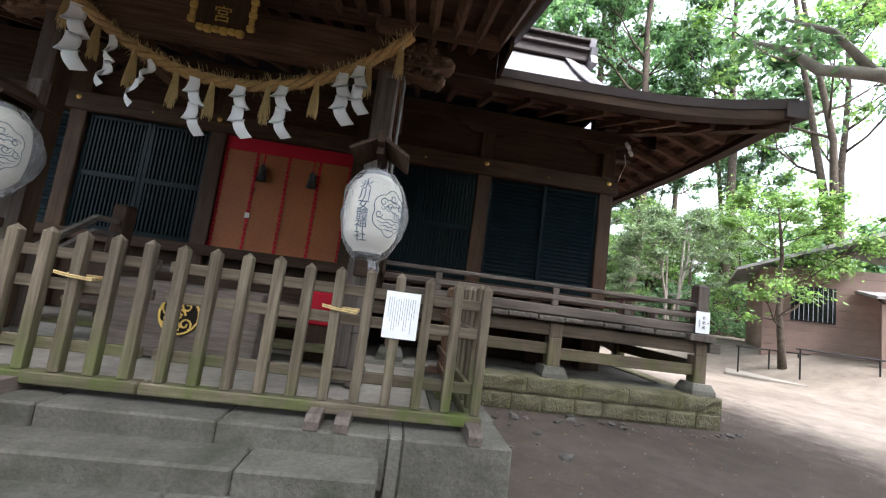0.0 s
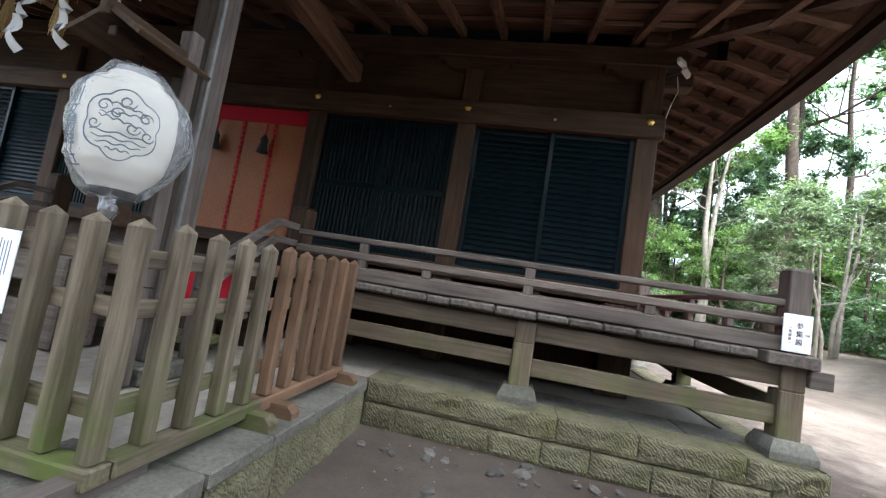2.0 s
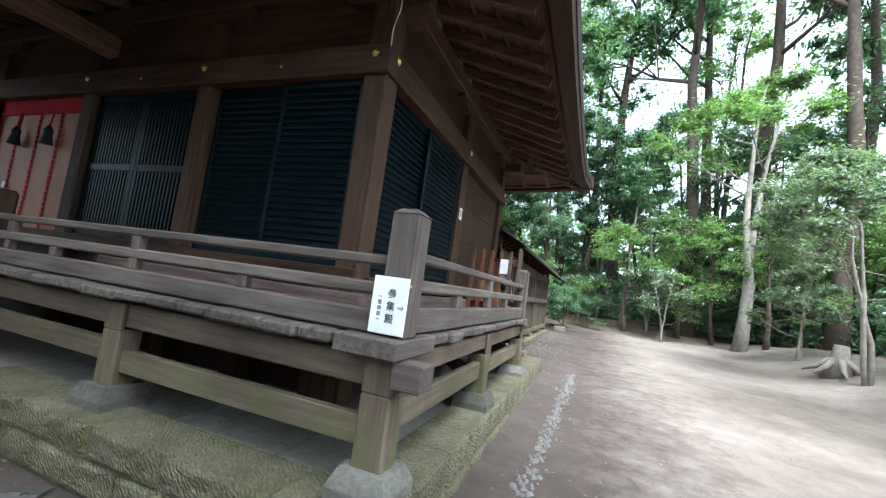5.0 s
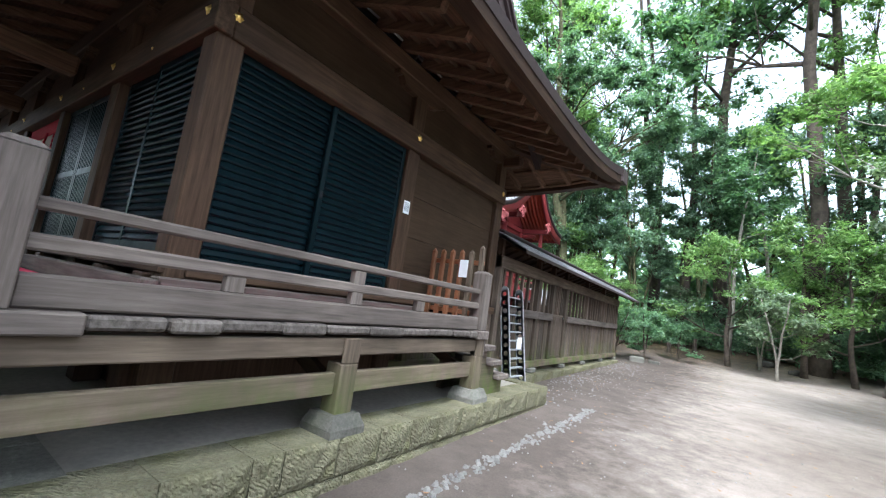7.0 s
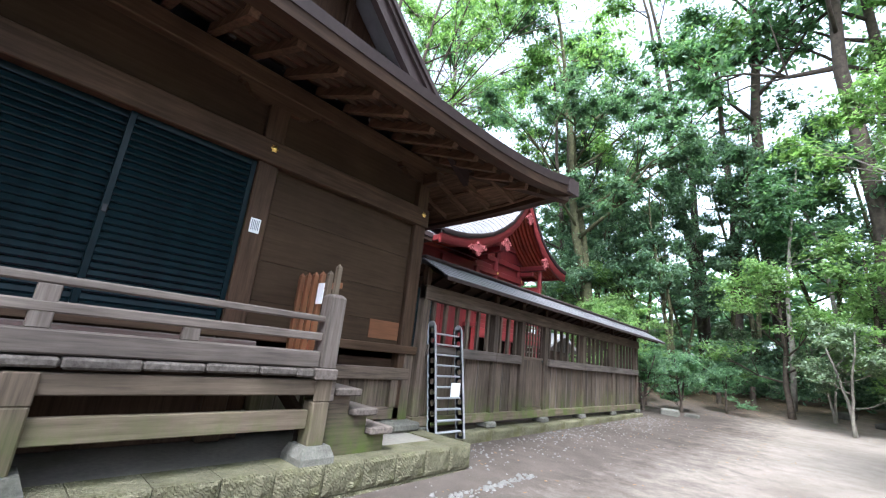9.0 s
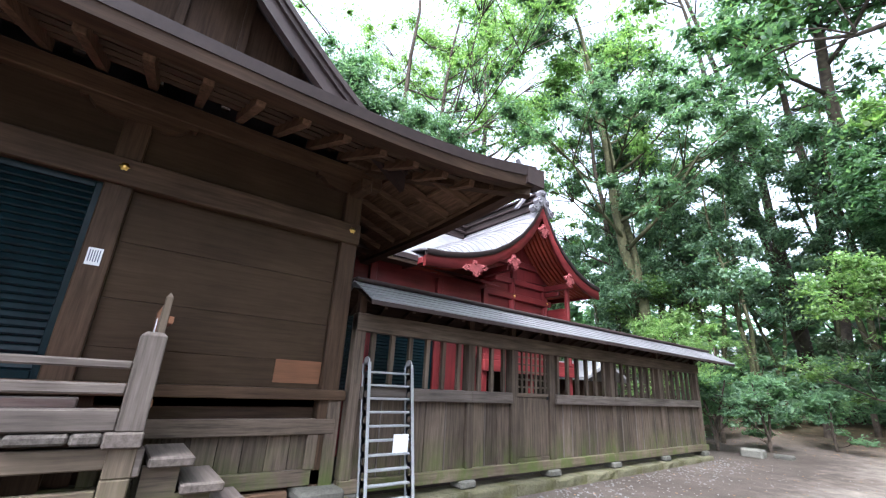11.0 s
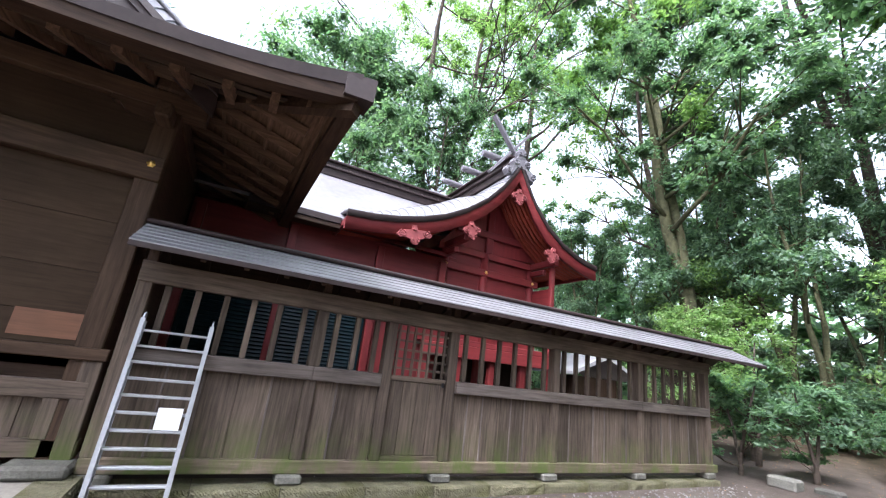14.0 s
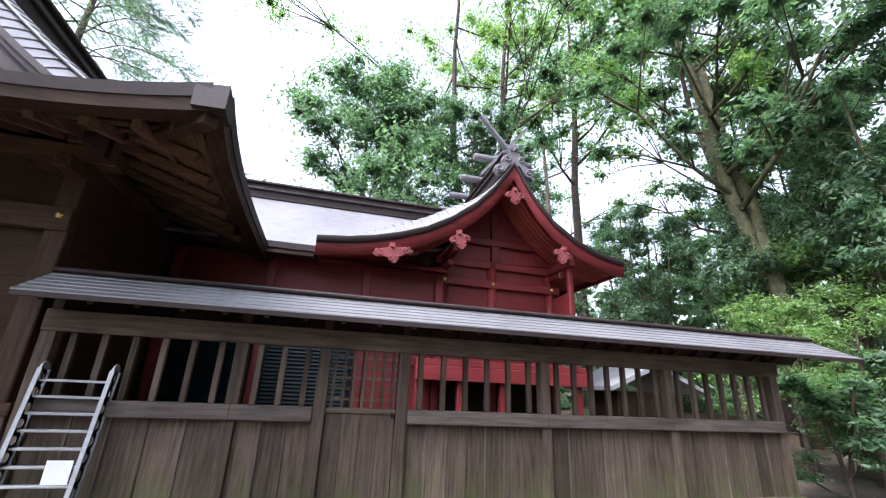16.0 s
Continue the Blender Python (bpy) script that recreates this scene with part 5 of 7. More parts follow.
    for i, ch in enumerate(text):
        zz = 0.2 - i * 0.084
        ang = -1.05
        slope = math.atan((curve_at(girth, zz + 0.04) - curve_at(girth, zz - 0.04)) / 0.08)
        base_r = curve_at(girth, zz) + 0.011
        words(ch, Matrix.Translation((base_r * math.cos(ang), base_r * math.sin(ang), zz)) @ Matrix.Rotation(ang + math.pi / 2, 4, "Z") @ Matrix.Rotation(math.pi / 2 + slope, 4, "X"), 0.105, INK, th)
    return th


lantern(-0.2, 3.5, 1.94, -45, "氷川女體神社")
lantern(-3.26, 3.5, 2.02, -35, "氷川女體神社")


def lantern_stand(x):
    th = thing("lantern_hanger", "grey timber lantern post with a small gabled wooden hood", "lantern stand", "lantern stands")
    part("post", bx(x - 0.05, x + 0.05, 3.75, 3.85, TERR, 2.75, 0.008), wood("grey", "z"), th)
    part("arm", bx(x - 0.03, x + 0.03, 3.3, 3.76, 2.42, 2.48, 0.006), wood("dark", "y"), th)
    part("saddle", bx(x - 0.08, x + 0.08, 3.42, 3.58, 1.4, 1.56, 0.01), wood("dark", "x"), th, "dark block under the lantern")
    part("bracket", bx(x - 0.03, x + 0.03, 3.575, 3.755, 1.42, 1.5, 0.006), wood("dark", "y"), th)
    for sgn in (-1, 1):
        part("hood_board", bar(bmesh.new(), (x + sgn * 0.0, 3.5, 2.56), (x + sgn * 0.24, 3.5, 2.42), 0.5, 0.028), wood("mid", "y"), th)
    part("hood_ridge", bx(x - 0.03, x + 0.03, 3.23, 3.77, 2.5, 2.6, 0.006), wood("mid", "y"), th)
    part("hook", tube(bmesh.new(), [(x, 3.5, 2.48), (x, 3.5, 2.3)], [0.006, 0.006], 5), STEEL, th)
    for zz in (0.9, 1.05):
        part("wire", tube(bmesh.new(), [(x - 0.06, 3.74, zz), (x + 0.06, 3.74, zz + 0.01), (x + 0.06, 3.86, zz), (x - 0.06, 3.86, zz + 0.01), (x - 0.06, 3.74, zz)], [0.004] * 5, 4), STEEL, th)


lantern_stand(-0.2)
lantern_stand(-3.26)
pipe = thing("drain_pipe", "slim galvanised pipe beside the porch pillar", "pipe")
part("pipe", tube(bmesh.new(), [(-0.3, PY - 0.13, 3.42), (-0.13, PY - 0.14, 3.44), (-0.12, PY - 0.14, 3.38), (-0.12, PY - 0.14, TERR)], [0.016] * 4, 8), simple("dull_galvanised_steel", (0.16, 0.155, 0.15), 0.6, 0.3), pipe)

chest = thing("offering_box", "old wooden offering box with gilt crest behind the fence", "offering box")
part("body", bx(-2.55, -1.15, 4.08, 4.42, TERR, 1.12, 0.015), wood("grey", "x"), chest)
part("crest_disc", tube(bmesh.new(), [(-1.86, 4.078, 0.84), (-1.86, 4.062, 0.84)], [0.19, 0.185], 28), NEAR_BLACK, chest, "dark round crest plate")
bm = tube(bmesh.new(), [(-1.86 + 0.175 * math.cos(6.2832 * k / 32), 4.058, 0.84 + 0.175 * math.sin(6.2832 * k / 32)) for k in range(33)], [0.011] * 33, 6)
for k in range(7):
    a = k / 7 * 6.2832
    cx, cz = (-1.86 + 0.105 * math.cos(a), 0.84 + 0.105 * math.sin(a)) if k else (-1.86, 0.84)
    tube(bm, [(cx + 0.058 * (1 - 0.75 * t / 14) * math.cos(a + t * 0.55), 4.056, cz + 0.058 * (1 - 0.75 * t / 14) * math.sin(a + t * 0.55)) for t in range(15)], [0.0095] * 15, 5)
part("crest", bm, GILT, chest, "gilt openwork crest")
cloth = thing("red_table", "small stand draped in red cloth behind the fence", "stand")
part("drape", bx(-0.95, -0.5, 4.72, 5.1, TERR + 0.4, 1.2, 0.02), RED_CLOTH, cloth)
part("foot", bx(-0.9, -0.55, 4.76, 5.05, TERR, TERR + 0.4, 0.01), wood("dark", "z"), cloth)

# ---- paling fence ----
fence = thing("paling_fence", "weathered paling fence with pointed pales, algae at the foot", "fence", "paling fences")
PW = 0.066
for i in range(24):
    x = 0.74 - i * 0.2065
    part("pale", pale(x, 2.86, PW, PW, 0.55, 1.45 + rnd.uniform(-0.01, 0.01), 0.035), wood("fence", "z"), fence)
for a, b in ((0.79, -1.42), (-1.43, -4.1)):
    for z in (1.25, 1.05, 0.67):
        part("rail", bx(b, a - 0.06, 2.895, 2.932, z, z + 0.075, 0.005), wood("fence", "x"), fence)
    part("sill", bx(b, a, 2.81, 2.91, 0.47, 0.545, 0.008), wood("fence", "x"), fence)
for x in (0.72, -0.12, -0.3, -2.15, -2.4):
    o = [(2.62, TERR), (2.62, TERR + 0.05), (2.66, TERR + 0.085), (3.06, TERR + 0.085), (3.1, TERR + 0.05), (3.1, TERR)]
    part("foot", extrude_outline(o, "x", x - 0.045, x + 0.045), wood("grey", "y"), fence, "rounded skid foot")
side_fence = thing("paling_fence", "paling fence with newer reddish pales running to the hall", "fence", "paling fences")
for i in range(1, 11):
    y = 2.86 + i * 0.206
    part("pale", pale(0.74, y, PW, PW, 0.55, 1.45 + rnd.uniform(-0.008, 0.008), 0.035), wood("fence" if i < 5 else "newfence", "z"), side_fence)
for a, b, k in ((2.95, 3.82, "fence"), (3.83, 4.97, "newfence")):
    for z in (1.25, 1.05, 0.67):
        part("rail", bx(0.668, 0.705, a, b, z, z + 0.075, 0.005), wood(k, "y"), side_fence)
    part("sill", bx(0.69, 0.79, a - 0.03, b, 0.47, 0.545, 0.008), wood(k, "y"), side_fence)
for y in (3.72, 3.95, 4.9):
    o = [(0.56, TERR), (0.56, TERR + 0.04), (0.6, TERR + 0.08), (0.9, TERR + 0.08), (0.94, TERR + 0.04), (0.94, TERR)]
    part("foot", extrude_outline(o, "y", y - 0.045, y + 0.045), wood("fence" if y < 3.9 else "newfence", "x"), side_fence)
for x in (-0.28, -1.95):
    bm = bmesh.new()
    for z in (1.15, 1.162):
        tube(bm, [(x - 0.1, 2.81, z + 0.012), (x, 2.806, z - 0.004), (x + 0.13, 2.808, z - 0.012), (x + 0.14, 2.92, z), (x - 0.1, 2.92, z)], [0.0055] * 5, 5)
    part("straw_tie", bm, STRAW_PALE, fence, "twisted straw tie")
fnote = thing("fence_notice", "laminated white notice with lines of print tied to the fence", "notice")
part("sheet", bx(0.035, 0.27, 2.806, 2.81, 1.005, 1.32, 0), PAPER, fnote)
r = random.Random(8)
for k in range(12):
    z1 = 1.285 - r.uniform(0, 0.02)
    part("text_line", bx(0.06 + k * 0.016, 0.0625 + k * 0.016, 2.8045, 2.8058, r.uniform(1.03, 1.15), z1, 0), INK, fnote)


# ---- latticed precinct wall ----
wall = thing("lattice_wall", "weathered board-and-lattice precinct wall under a copper-sheet roof", "wall")
WXF = 3.45
W_POSTS = (11.62, 13.49, 14.42, 15.38, 17.3, 19.3, 21.3)
for y in W_POSTS:
    part("post", bx(WXF - 0.07, WXF + 0.07, y - 0.07, y + 0.07, 0.6, 2.5, 0.008), wood("board", "z"), wall)
part("top_beam", bx(WXF - 0.05, WXF + 0.09, 11.55, 21.4, 2.28, 2.5, 0.008), wood("board", "y"), wall)
part("ground_sill", bx(WXF - 0.07, WXF + 0.08, 11.55, 21.5, 0.46, 0.6, 0.01), wood("tan", "y"), wall)
for i, (a, b) in enumerate(zip(W_POSTS, W_POSTS[1:])):
    a, b = a + 0.07, b - 0.07
    if i == 2:
        d = part("wall_door", bx(WXF - 0.03, WXF - 0.01, a + 0.005, b - 0.005, 0.63, 1.56, 0.004), wood("board", "z"), wall, "plank door in the wall")
        for k in range(4):
            w4 = (b - a - 0.01) / 4
            part("plank", bx(WXF - 0.0098, WXF + 0.012 + 0.004 * (k % 2), a + 0.005 + k * w4 + 0.002, a + 0.005 + (k + 1) * w4 - 0.002, 0.66, 1.555, 0.003), wood("board", "z"), d)
        part("door_sill", bx(WXF - 0.02, WXF + 0.03, a, b, 0.6, 0.655, 0.004), wood("board", "y"), d)
        part("door_rail", bx(WXF - 0.03, WXF + 0.03, a, b, 1.56, 1.62, 0.004), wood("board", "y"), d)
        part("padlock", bx(WXF + 0.03, WXF + 0.05, b - 0.06, b - 0.02, 1.52, 1.58, 0.004), STEEL, d)
        n = 7
        for k in range(n):
            y = a + (b - a) * (k + 0.5) / n
            part("lattice_bar", bx(WXF - 0.015, WXF + 0.015, y - 0.018, y + 0.018, 1.62, 2.28, 0.003), wood("board", "z"), wall)
        for k in range(5):
            part("lattice_rail", bx(WXF - 0.016, WXF - 0.006, a, b, 1.7 + k * 0.12, 1.73 + k * 0.12, 0), wood("board", "y"), wall)
        continue
    part("mid_rail", bx(WXF - 0.06, WXF + 0.105, a - (0.07 if i not in (0, 3) else 0.0), b + (0.07 if i not in (1,) else 0.0), 1.46, 1.62, 0.01), wood("grey", "y"), wall)
    n = max(3, int((b - a) / 0.255))
    for k in range(n):
        y = a + (b - a) * (k + 0.5) / n
        part("lattice_bar", bx(WXF - 0.03, WXF + 0.03, y - 0.032, y + 0.032, 1.62, 2.28, 0.005), wood("board", "z"), wall)
    n = 5 if i == 0 else 3 if i == 1 else 7
    for k in range(n):
        y0, y1 = a + (b - a) * k / n, a + (b - a) * (k + 1) / n
        part("board", bx(WXF - 0.02 + rnd.uniform(-0.004, 0.004), WXF + 0.01 + rnd.uniform(-0.004, 0.004), y0 + 0.002, y1 - 0.002, 0.6, 1.46, 0.003), wood("board", "z"), wall)
        if k:
            part("cover_strip", bx(WXF + 0.012, WXF + 0.026, y0 - 0.011, y0 + 0.011, 0.6, 1.46, 0.003), wood("grey" if (i + k) % 3 else "board", "z"), wall)
for y in (11.7, 13.45, 15.35, 17.2, 19.2, 21.2):
    part("pad_stone", bx(WXF - 0.12, WXF + 0.13, y - 0.14, y + 0.14, 0.36, 0.46, 0.02), STONE_FLAT, wall)
stone_run(wall, (3.66, 11.62), 90, (0.9, 0.85, 0.95, 0.9, 0.85, 0.95, 0.9, 0.85, 0.95, 0.9, 0.7), 0.1, 0.26, 0.4, STONE_TOOLED, 200, "footing_stone")
# its roof: lapped sheet courses
RW = 3.45
for sgn in (1, -1):
    for k in range(6):
        a, b = k / 6, (k + 1) / 6
        xa, xb = RW + sgn * 0.56 * a, RW + sgn * 0.56 * b
        za, zb = 2.9 - 0.31 * a, 2.9 - 0.31 * b
        part("roof_course", sheet([[(xa, y, za + 0.012) for y in (11.47, 14, 17, 20, 22.3 + 0.3 * a)], [(xb, y, zb + 0.022) for y in (11.47, 14, 17, 20, 22.3 + 0.3 * b)]], 0.014), COPPER, wall, "weathered copper roofing strip" if k == 0 else "")
    part("fascia", bx(RW + sgn * 0.545 - 0.012, RW + sgn * 0.545 + 0.012, 11.47, 22.62, 2.545, 2.6, 0.003), COPPER_EDGE, wall)
    part("soffit", sheet([[(RW, y, 2.82) for y in (11.48, 22.3)], [(RW + sgn * 0.53, y, 2.555) for y in (11.48, 22.6)]]), wood("dark", "y"), wall)
    for k in range(26):
        y = 11.7 + k * 0.41
        part("rafter", bar(bmesh.new(), (RW, y, 2.79), (RW + sgn * 0.5, y, 2.545), 0.05, 0.05), wood("dark", "x"), wall)
part("ridge_cap", bx(RW - 0.09, RW + 0.09, 11.46, 22.35, 2.9, 2.955, 0.02), COPPER_EDGE, wall)
for y in W_POSTS:
    part("gable_strut", bx(RW - 0.05, RW + 0.05, y - 0.05, y + 0.05, 2.5, 2.8, 0.005), wood("dark", "z"), wall)

# ---- ladder-like loading ramp ----
ramp = thing("aluminium_ramp", "aluminium loading ramp with holed side rails leaning on the wall", "loading ramp")
RT, RB = Vector((3.56, 0, 1.9)), Vector((3.8, 0, 0.32))


def holed_rail(y):
    """A channel side with a row of round holes: webs between, and flanges."""
    bm = bmesh.new()
    n, length, wid = 11, (RT - RB).length, 0.15
    for k in range(n):
        c = (k + 0.5) / n * length
        h = length / n
        outer, inner = [], []
        for q in range(16):
            a = 6.2832 * (q + 0.5) / 16
            ca, sa = math.cos(a), math.sin(a)
            s = min(wid / 2 / max(abs(ca), 1e-6), h / 2 / max(abs(sa), 1e-6))
            outer.append(bm.verts.new((ca * s, 0, c + sa * s)))
            inner.append(bm.verts.new((ca * 0.042, 0, c + sa * 0.042)))
        for q in range(16):
            bm.faces.new((outer[q], outer[(q + 1) % 16], inner[(q + 1) % 16], inner[q]))
    ext = bmesh.ops.solidify(bm, geom=bm.faces[:], thickness=0.008)
    box(bm, -wid / 2 - 0.004, -wid / 2 + 0.004, -0.02, 0.02, 0, length)
    box(bm, wid / 2 - 0.004, wid / 2 + 0.004, -0.02, 0.02, 0, length)
    cap = [bm.verts.new((0.075 * math.cos(a), yy, length + 0.075 * math.sin(a))) for yy in (-0.008, 0.008) for a in (0, 0.63, 1.26, 1.88, 2.51, 3.14)]
    bm.faces.new(cap[:6])
    bm.faces.new(cap[6:][::-1])
    for i in range(6):
        bm.faces.new((cap[i], cap[(i + 1) % 6], cap[6 + (i + 1) % 6], cap[6 + i]))
    o = part("side_rail", bm, ALU, ramp, "holed aluminium side rail")
    lean = math.degrees(math.atan2(RT.x - RB.x, RT.z - RB.z))
    o.matrix_basis = pose(RB.x, y, RB.z, 0, lean, 0)


holed_rail(11.72)
holed_rail(12.34)
for k in range(10):
    f = (k + 0.7) / 10.4
    c = RB.lerp(RT, f)
    part("rung", bx(c.x - 0.035, c.x + 0.035, 11.73, 12.33, c.z - 0.012, c.z + 0.012, 0.005), ALU, ramp)
rn = part("ramp_label", bx(3.745, 3.75, 12.08, 12.29, 0.9, 1.1, 0), PAPER, ramp, "white printed label")

slab = thing("timber_slab", "pale split timber offcut under the wall sill", "timber")
part("offcut", bx(3.38, 3.5, 10.3, 11.0, BASE_TOP, 0.55, 0.012), wood("newfence", "y"), slab)
slab2 = thing("corner_stone", "flat grey footing stone at the hall corner", "stone")
part("stone", bx(3.3, 3.72, 11.05, 11.55, BASE_TOP - 0.01, 0.57, 0.03), STONE_FLAT, slab2)

# ---- inner sanctuary, red ----
sanct = thing("red_sanctuary", "red-painted sanctuary with a sweeping copper-sheet gable roof", "shrine")
RED = lambda a: wood("red", a)
GXR = 1.4
GXW = mirror_x(GXR)
PROF = [(13.97, 4.29), (14.5, 4.34), (15.0, 4.43), (15.5, 4.57), (16.0, 4.76), (16.5, 5.05), (17.0, 5.44), (17.4, 5.88), (17.7, 6.32), (17.87, 6.62)]
PROFN = [(17.87, 6.62), (18.1, 6.2), (18.4, 5.72), (18.8, 5.28), (19.3, 4.93), (19.8, 4.72), (20.15, 4.63), (20.45, 4.59)]


def side_lift(x):
    return 0.1 * math.exp(-min(GXR - x, x - GXW) / 0.9)


def roll(x, y):
    """The roofing climbs inward from the verge in a rounded roll."""
    d = min(GXR - x, x - GXW)
    f = min(1, abs(17.87 - y) / 1.3) * min(1, 0.3 + abs((y - 13.97) if y < 17.87 else (20.45 - y)) / 2.2)
    return 0.62 * f * (1 - math.exp(-d / 0.42))


def courses(prof, n):
    """Lapped roofing courses along a curved slope."""
    ys = [prof[0][0] + (prof[-1][0] - prof[0][0]) * k / n for k in range(n + 1)]
    p = prof if prof[0][0] < prof[-1][0] else prof[::-1]
    return [(y, curve_at(p, y)) for y in ys]


xs = [GXW + d for d in (0, 0.1, 0.2, 0.32, 0.46, 0.64, 0.9, 1.4, 2.2)] + [XC] + [GXR - d for d in (2.2, 1.4, 0.9, 0.64, 0.46, 0.32, 0.2, 0.1, 0)]
for prof, up in ((PROF, 1), (PROFN, -1)):
    pts = courses(prof, 22)
    rows = []
    for (y0, z0), (y1, z1) in zip(pts, pts[1:]):
        lo, hi = (0.026, 0.0) if up == 1 else (0.0, 0.026)
        rows.append([(x, y0, z0 + lo + side_lift(x) + roll(x, y0)) for x in xs])
        rows.append([(x, y1, z1 + hi + side_lift(x) + roll(x, y1)) for x in xs])
    part("roof", sheet(rows, 0.03), COPPER, sanct, "pale grey copper-sheet roof")
full = PROF + PROFN[1:]
for gx, sgn in ((GXR, 1), (GXW, -1)):
    rows = [[], [], [], []]
    for y, z in full:
        z += 0.1
        rows[0].append((gx + sgn * 0.03, y, z + 0.03))
        rows[1].append((gx + sgn * 0.05, y, z - 0.1))
        rows[2].append((gx - sgn * 0.04, y, z - 0.1))
        rows[3].append((gx - sgn * 0.04, y, z))
    part("verge", sheet(rows), COPPER_EDGE, sanct, "dark copper verge", True)
    rows = [[], [], [], []]
    for i, (y, z) in enumerate(full):
        z += 0.0
        w = 0.24 + 0.1 * math.exp(-((y - 17.87) / 1.2) ** 2)
        rows[0].append((gx - sgn * 0.0, y, z))
        rows[1].append((gx - sgn * 0.0, y, z - w))
        rows[2].append((gx - sgn * 0.08, y, z - w))
        rows[3].append((gx - sgn * 0.08, y, z))
    part("bargeboard", sheet(rows), RED("y"), sanct, "curved red bargeboard", True)
# soffit with red rafters
rows = [[(x, y, z - 0.06) for x in (GXW + 0.1, XC, GXR - 0.1)] for y, z in full]
part("soffit", sheet(rows), wood("vermilion", "x"), sanct)
for x in [0.35 + 0.14 * k for k in range(7)]:
    bm = bmesh.new()
    tube(bm, [(x, y0, z0 - 0.11) for y0, z0 in full], [0.042] * len(full), 4)
    part("rafter", bm, wood("vermilion", "y"), sanct)
# eave boards front and back
for y, z in ((13.98, 4.23), (20.42, 4.52)):
    part("eave_board", bx(GXW + 0.05, GXR - 0.09, y - 0.03, y + 0.04, z - 0.12, z + 0.02, 0.01), RED("x"), sanct)
# body
BX = 0.3
BXW = mirror_x(BX)
BY0, BY1 = 16.66, 19.25
part("wall", bx(BXW, BX - 0.05, BY0, BY1, 2.42, 4.7, 0), RED("y"), sanct)
o = [(BY0 - 0.2, 4.6), (17.87, 6.3), (BY1 + 0.2, 4.75)]
part("gable_wall", extrude_outline(o, "x", BX - 0.12, BX - 0.05), RED("z"), sanct)
for y in (BY0, 17.8, BY1):
    part("column", tube(bmesh.new(), [(BX - 0.04, y, 1.0), (BX - 0.04, y, 4.62)], [0.11, 0.11], 14), RED("z"), sanct, "", True)
    b = part("nail_cover", flower_boss(), BRASS, sanct, "gilded nail cover", True)
    b.matrix_basis = pose(BX + 0.1, y, 4.14, 0, 0, 90)
for z0, z1, d in ((2.42, 2.6, 0.06), (4.05, 4.22, 0.08), (4.5, 4.66, 0.05)):
    part("tie_beam", bx(BX - 0.05, BX + d, BY0 - 0.2, BY1 + 0.2, z0, z1, 0.01), RED("y"), sanct)
part("gable_strut", bx(BX - 0.05, BX + 0.05, 17.77, 17.97, 4.66, 5.9, 0.01), RED("z"), sanct)
part("gable_beam", bx(BX - 0.05, BX + 0.07, 16.9, 18.85, 5.05, 5.22, 0.01), RED("y"), sanct)
for y in (BY0, BY1):
    part("purlin", bx(BX - 0.1, GXR - 0.12, y - 0.07, y + 0.07, 4.5, 4.66, 0.01), RED("x"), sanct)
    part("bracket", bx(BX - 0.05, BX + 0.55, y - 0.06, y + 0.06, 4.32, 4.46, 0.02), RED("x"), sanct)
part("purlin", bx(BX - 0.1, GXR - 0.12, 17.8, 17.94, 6.18, 6.34, 0.01), RED("x"), sanct)


def scroll(bm, u, v, rad, turn, start, thick=0.02):
    """A raised spiral lying on the face x = 0.03."""
    pts = []
    for k in range(16):
        t = k / 15
        a = start + turn * 8.5 * t
        q = rad * (1 - 0.82 * t)
        pts.append((0.03 + 0.012 * t, u + q * math.cos(a), v + q * math.sin(a)))
    tube(bm, pts, [thick * (1 - 0.45 * k / 15) for k in range(16)], 6)


def pendant(wide):
    """A scrolled gable pendant, facing +x, hanging from its top: a shouldered board with curls and a drop."""
    half = [(0.05, 0.12), (0.07, 0.02), (0.13 * wide, 0.01), (0.2 * wide, -0.02), (0.24 * wide, -0.09), (0.2 * wide, -0.15), (0.13 * wide, -0.15), (0.1, -0.19), (0.1, -0.25), (0.05, -0.29)]
    bm = extrude_outline(half + [(0, -0.31)] + [(-u, v) for u, v in half[::-1]], "x", -0.03, 0.03)
    for sg in (-1, 1):
        scroll(bm, sg * 0.155 * wide, -0.08, 0.068, sg, 1.57)
        scroll(bm, sg * 0.055, -0.215, 0.05, -sg, 1.57, 0.016)
        if wide > 1.2:
            scroll(bm, sg * 0.3, -0.06, 0.06, -sg, 1.57, 0.016)
    tube(bm, [(0.03, 0, 0.03), (0.075, 0, 0.03)], [0.045, 0.028], 6)
    return bm


PINK = simple("faded_red_paint", (0.215, 0.05, 0.05), 0.65, 0, 0.3, 0.2, 14)
for y, z, wide, tip in ((17.87, 6.02, 1.0, 0), (16.66, 4.86, 1.0, 12), (18.97, 4.82, 1.0, -14), (15.35, 4.42, 1.7, 10)):
    p = part("gable_pendant", pendant(wide), PINK, sanct, "scrolled pale red gable pendant")
    p.matrix_basis = pose(GXR + 0.02, y, z - 0.08, tip) @ Matrix.Scale(0.95, 4)
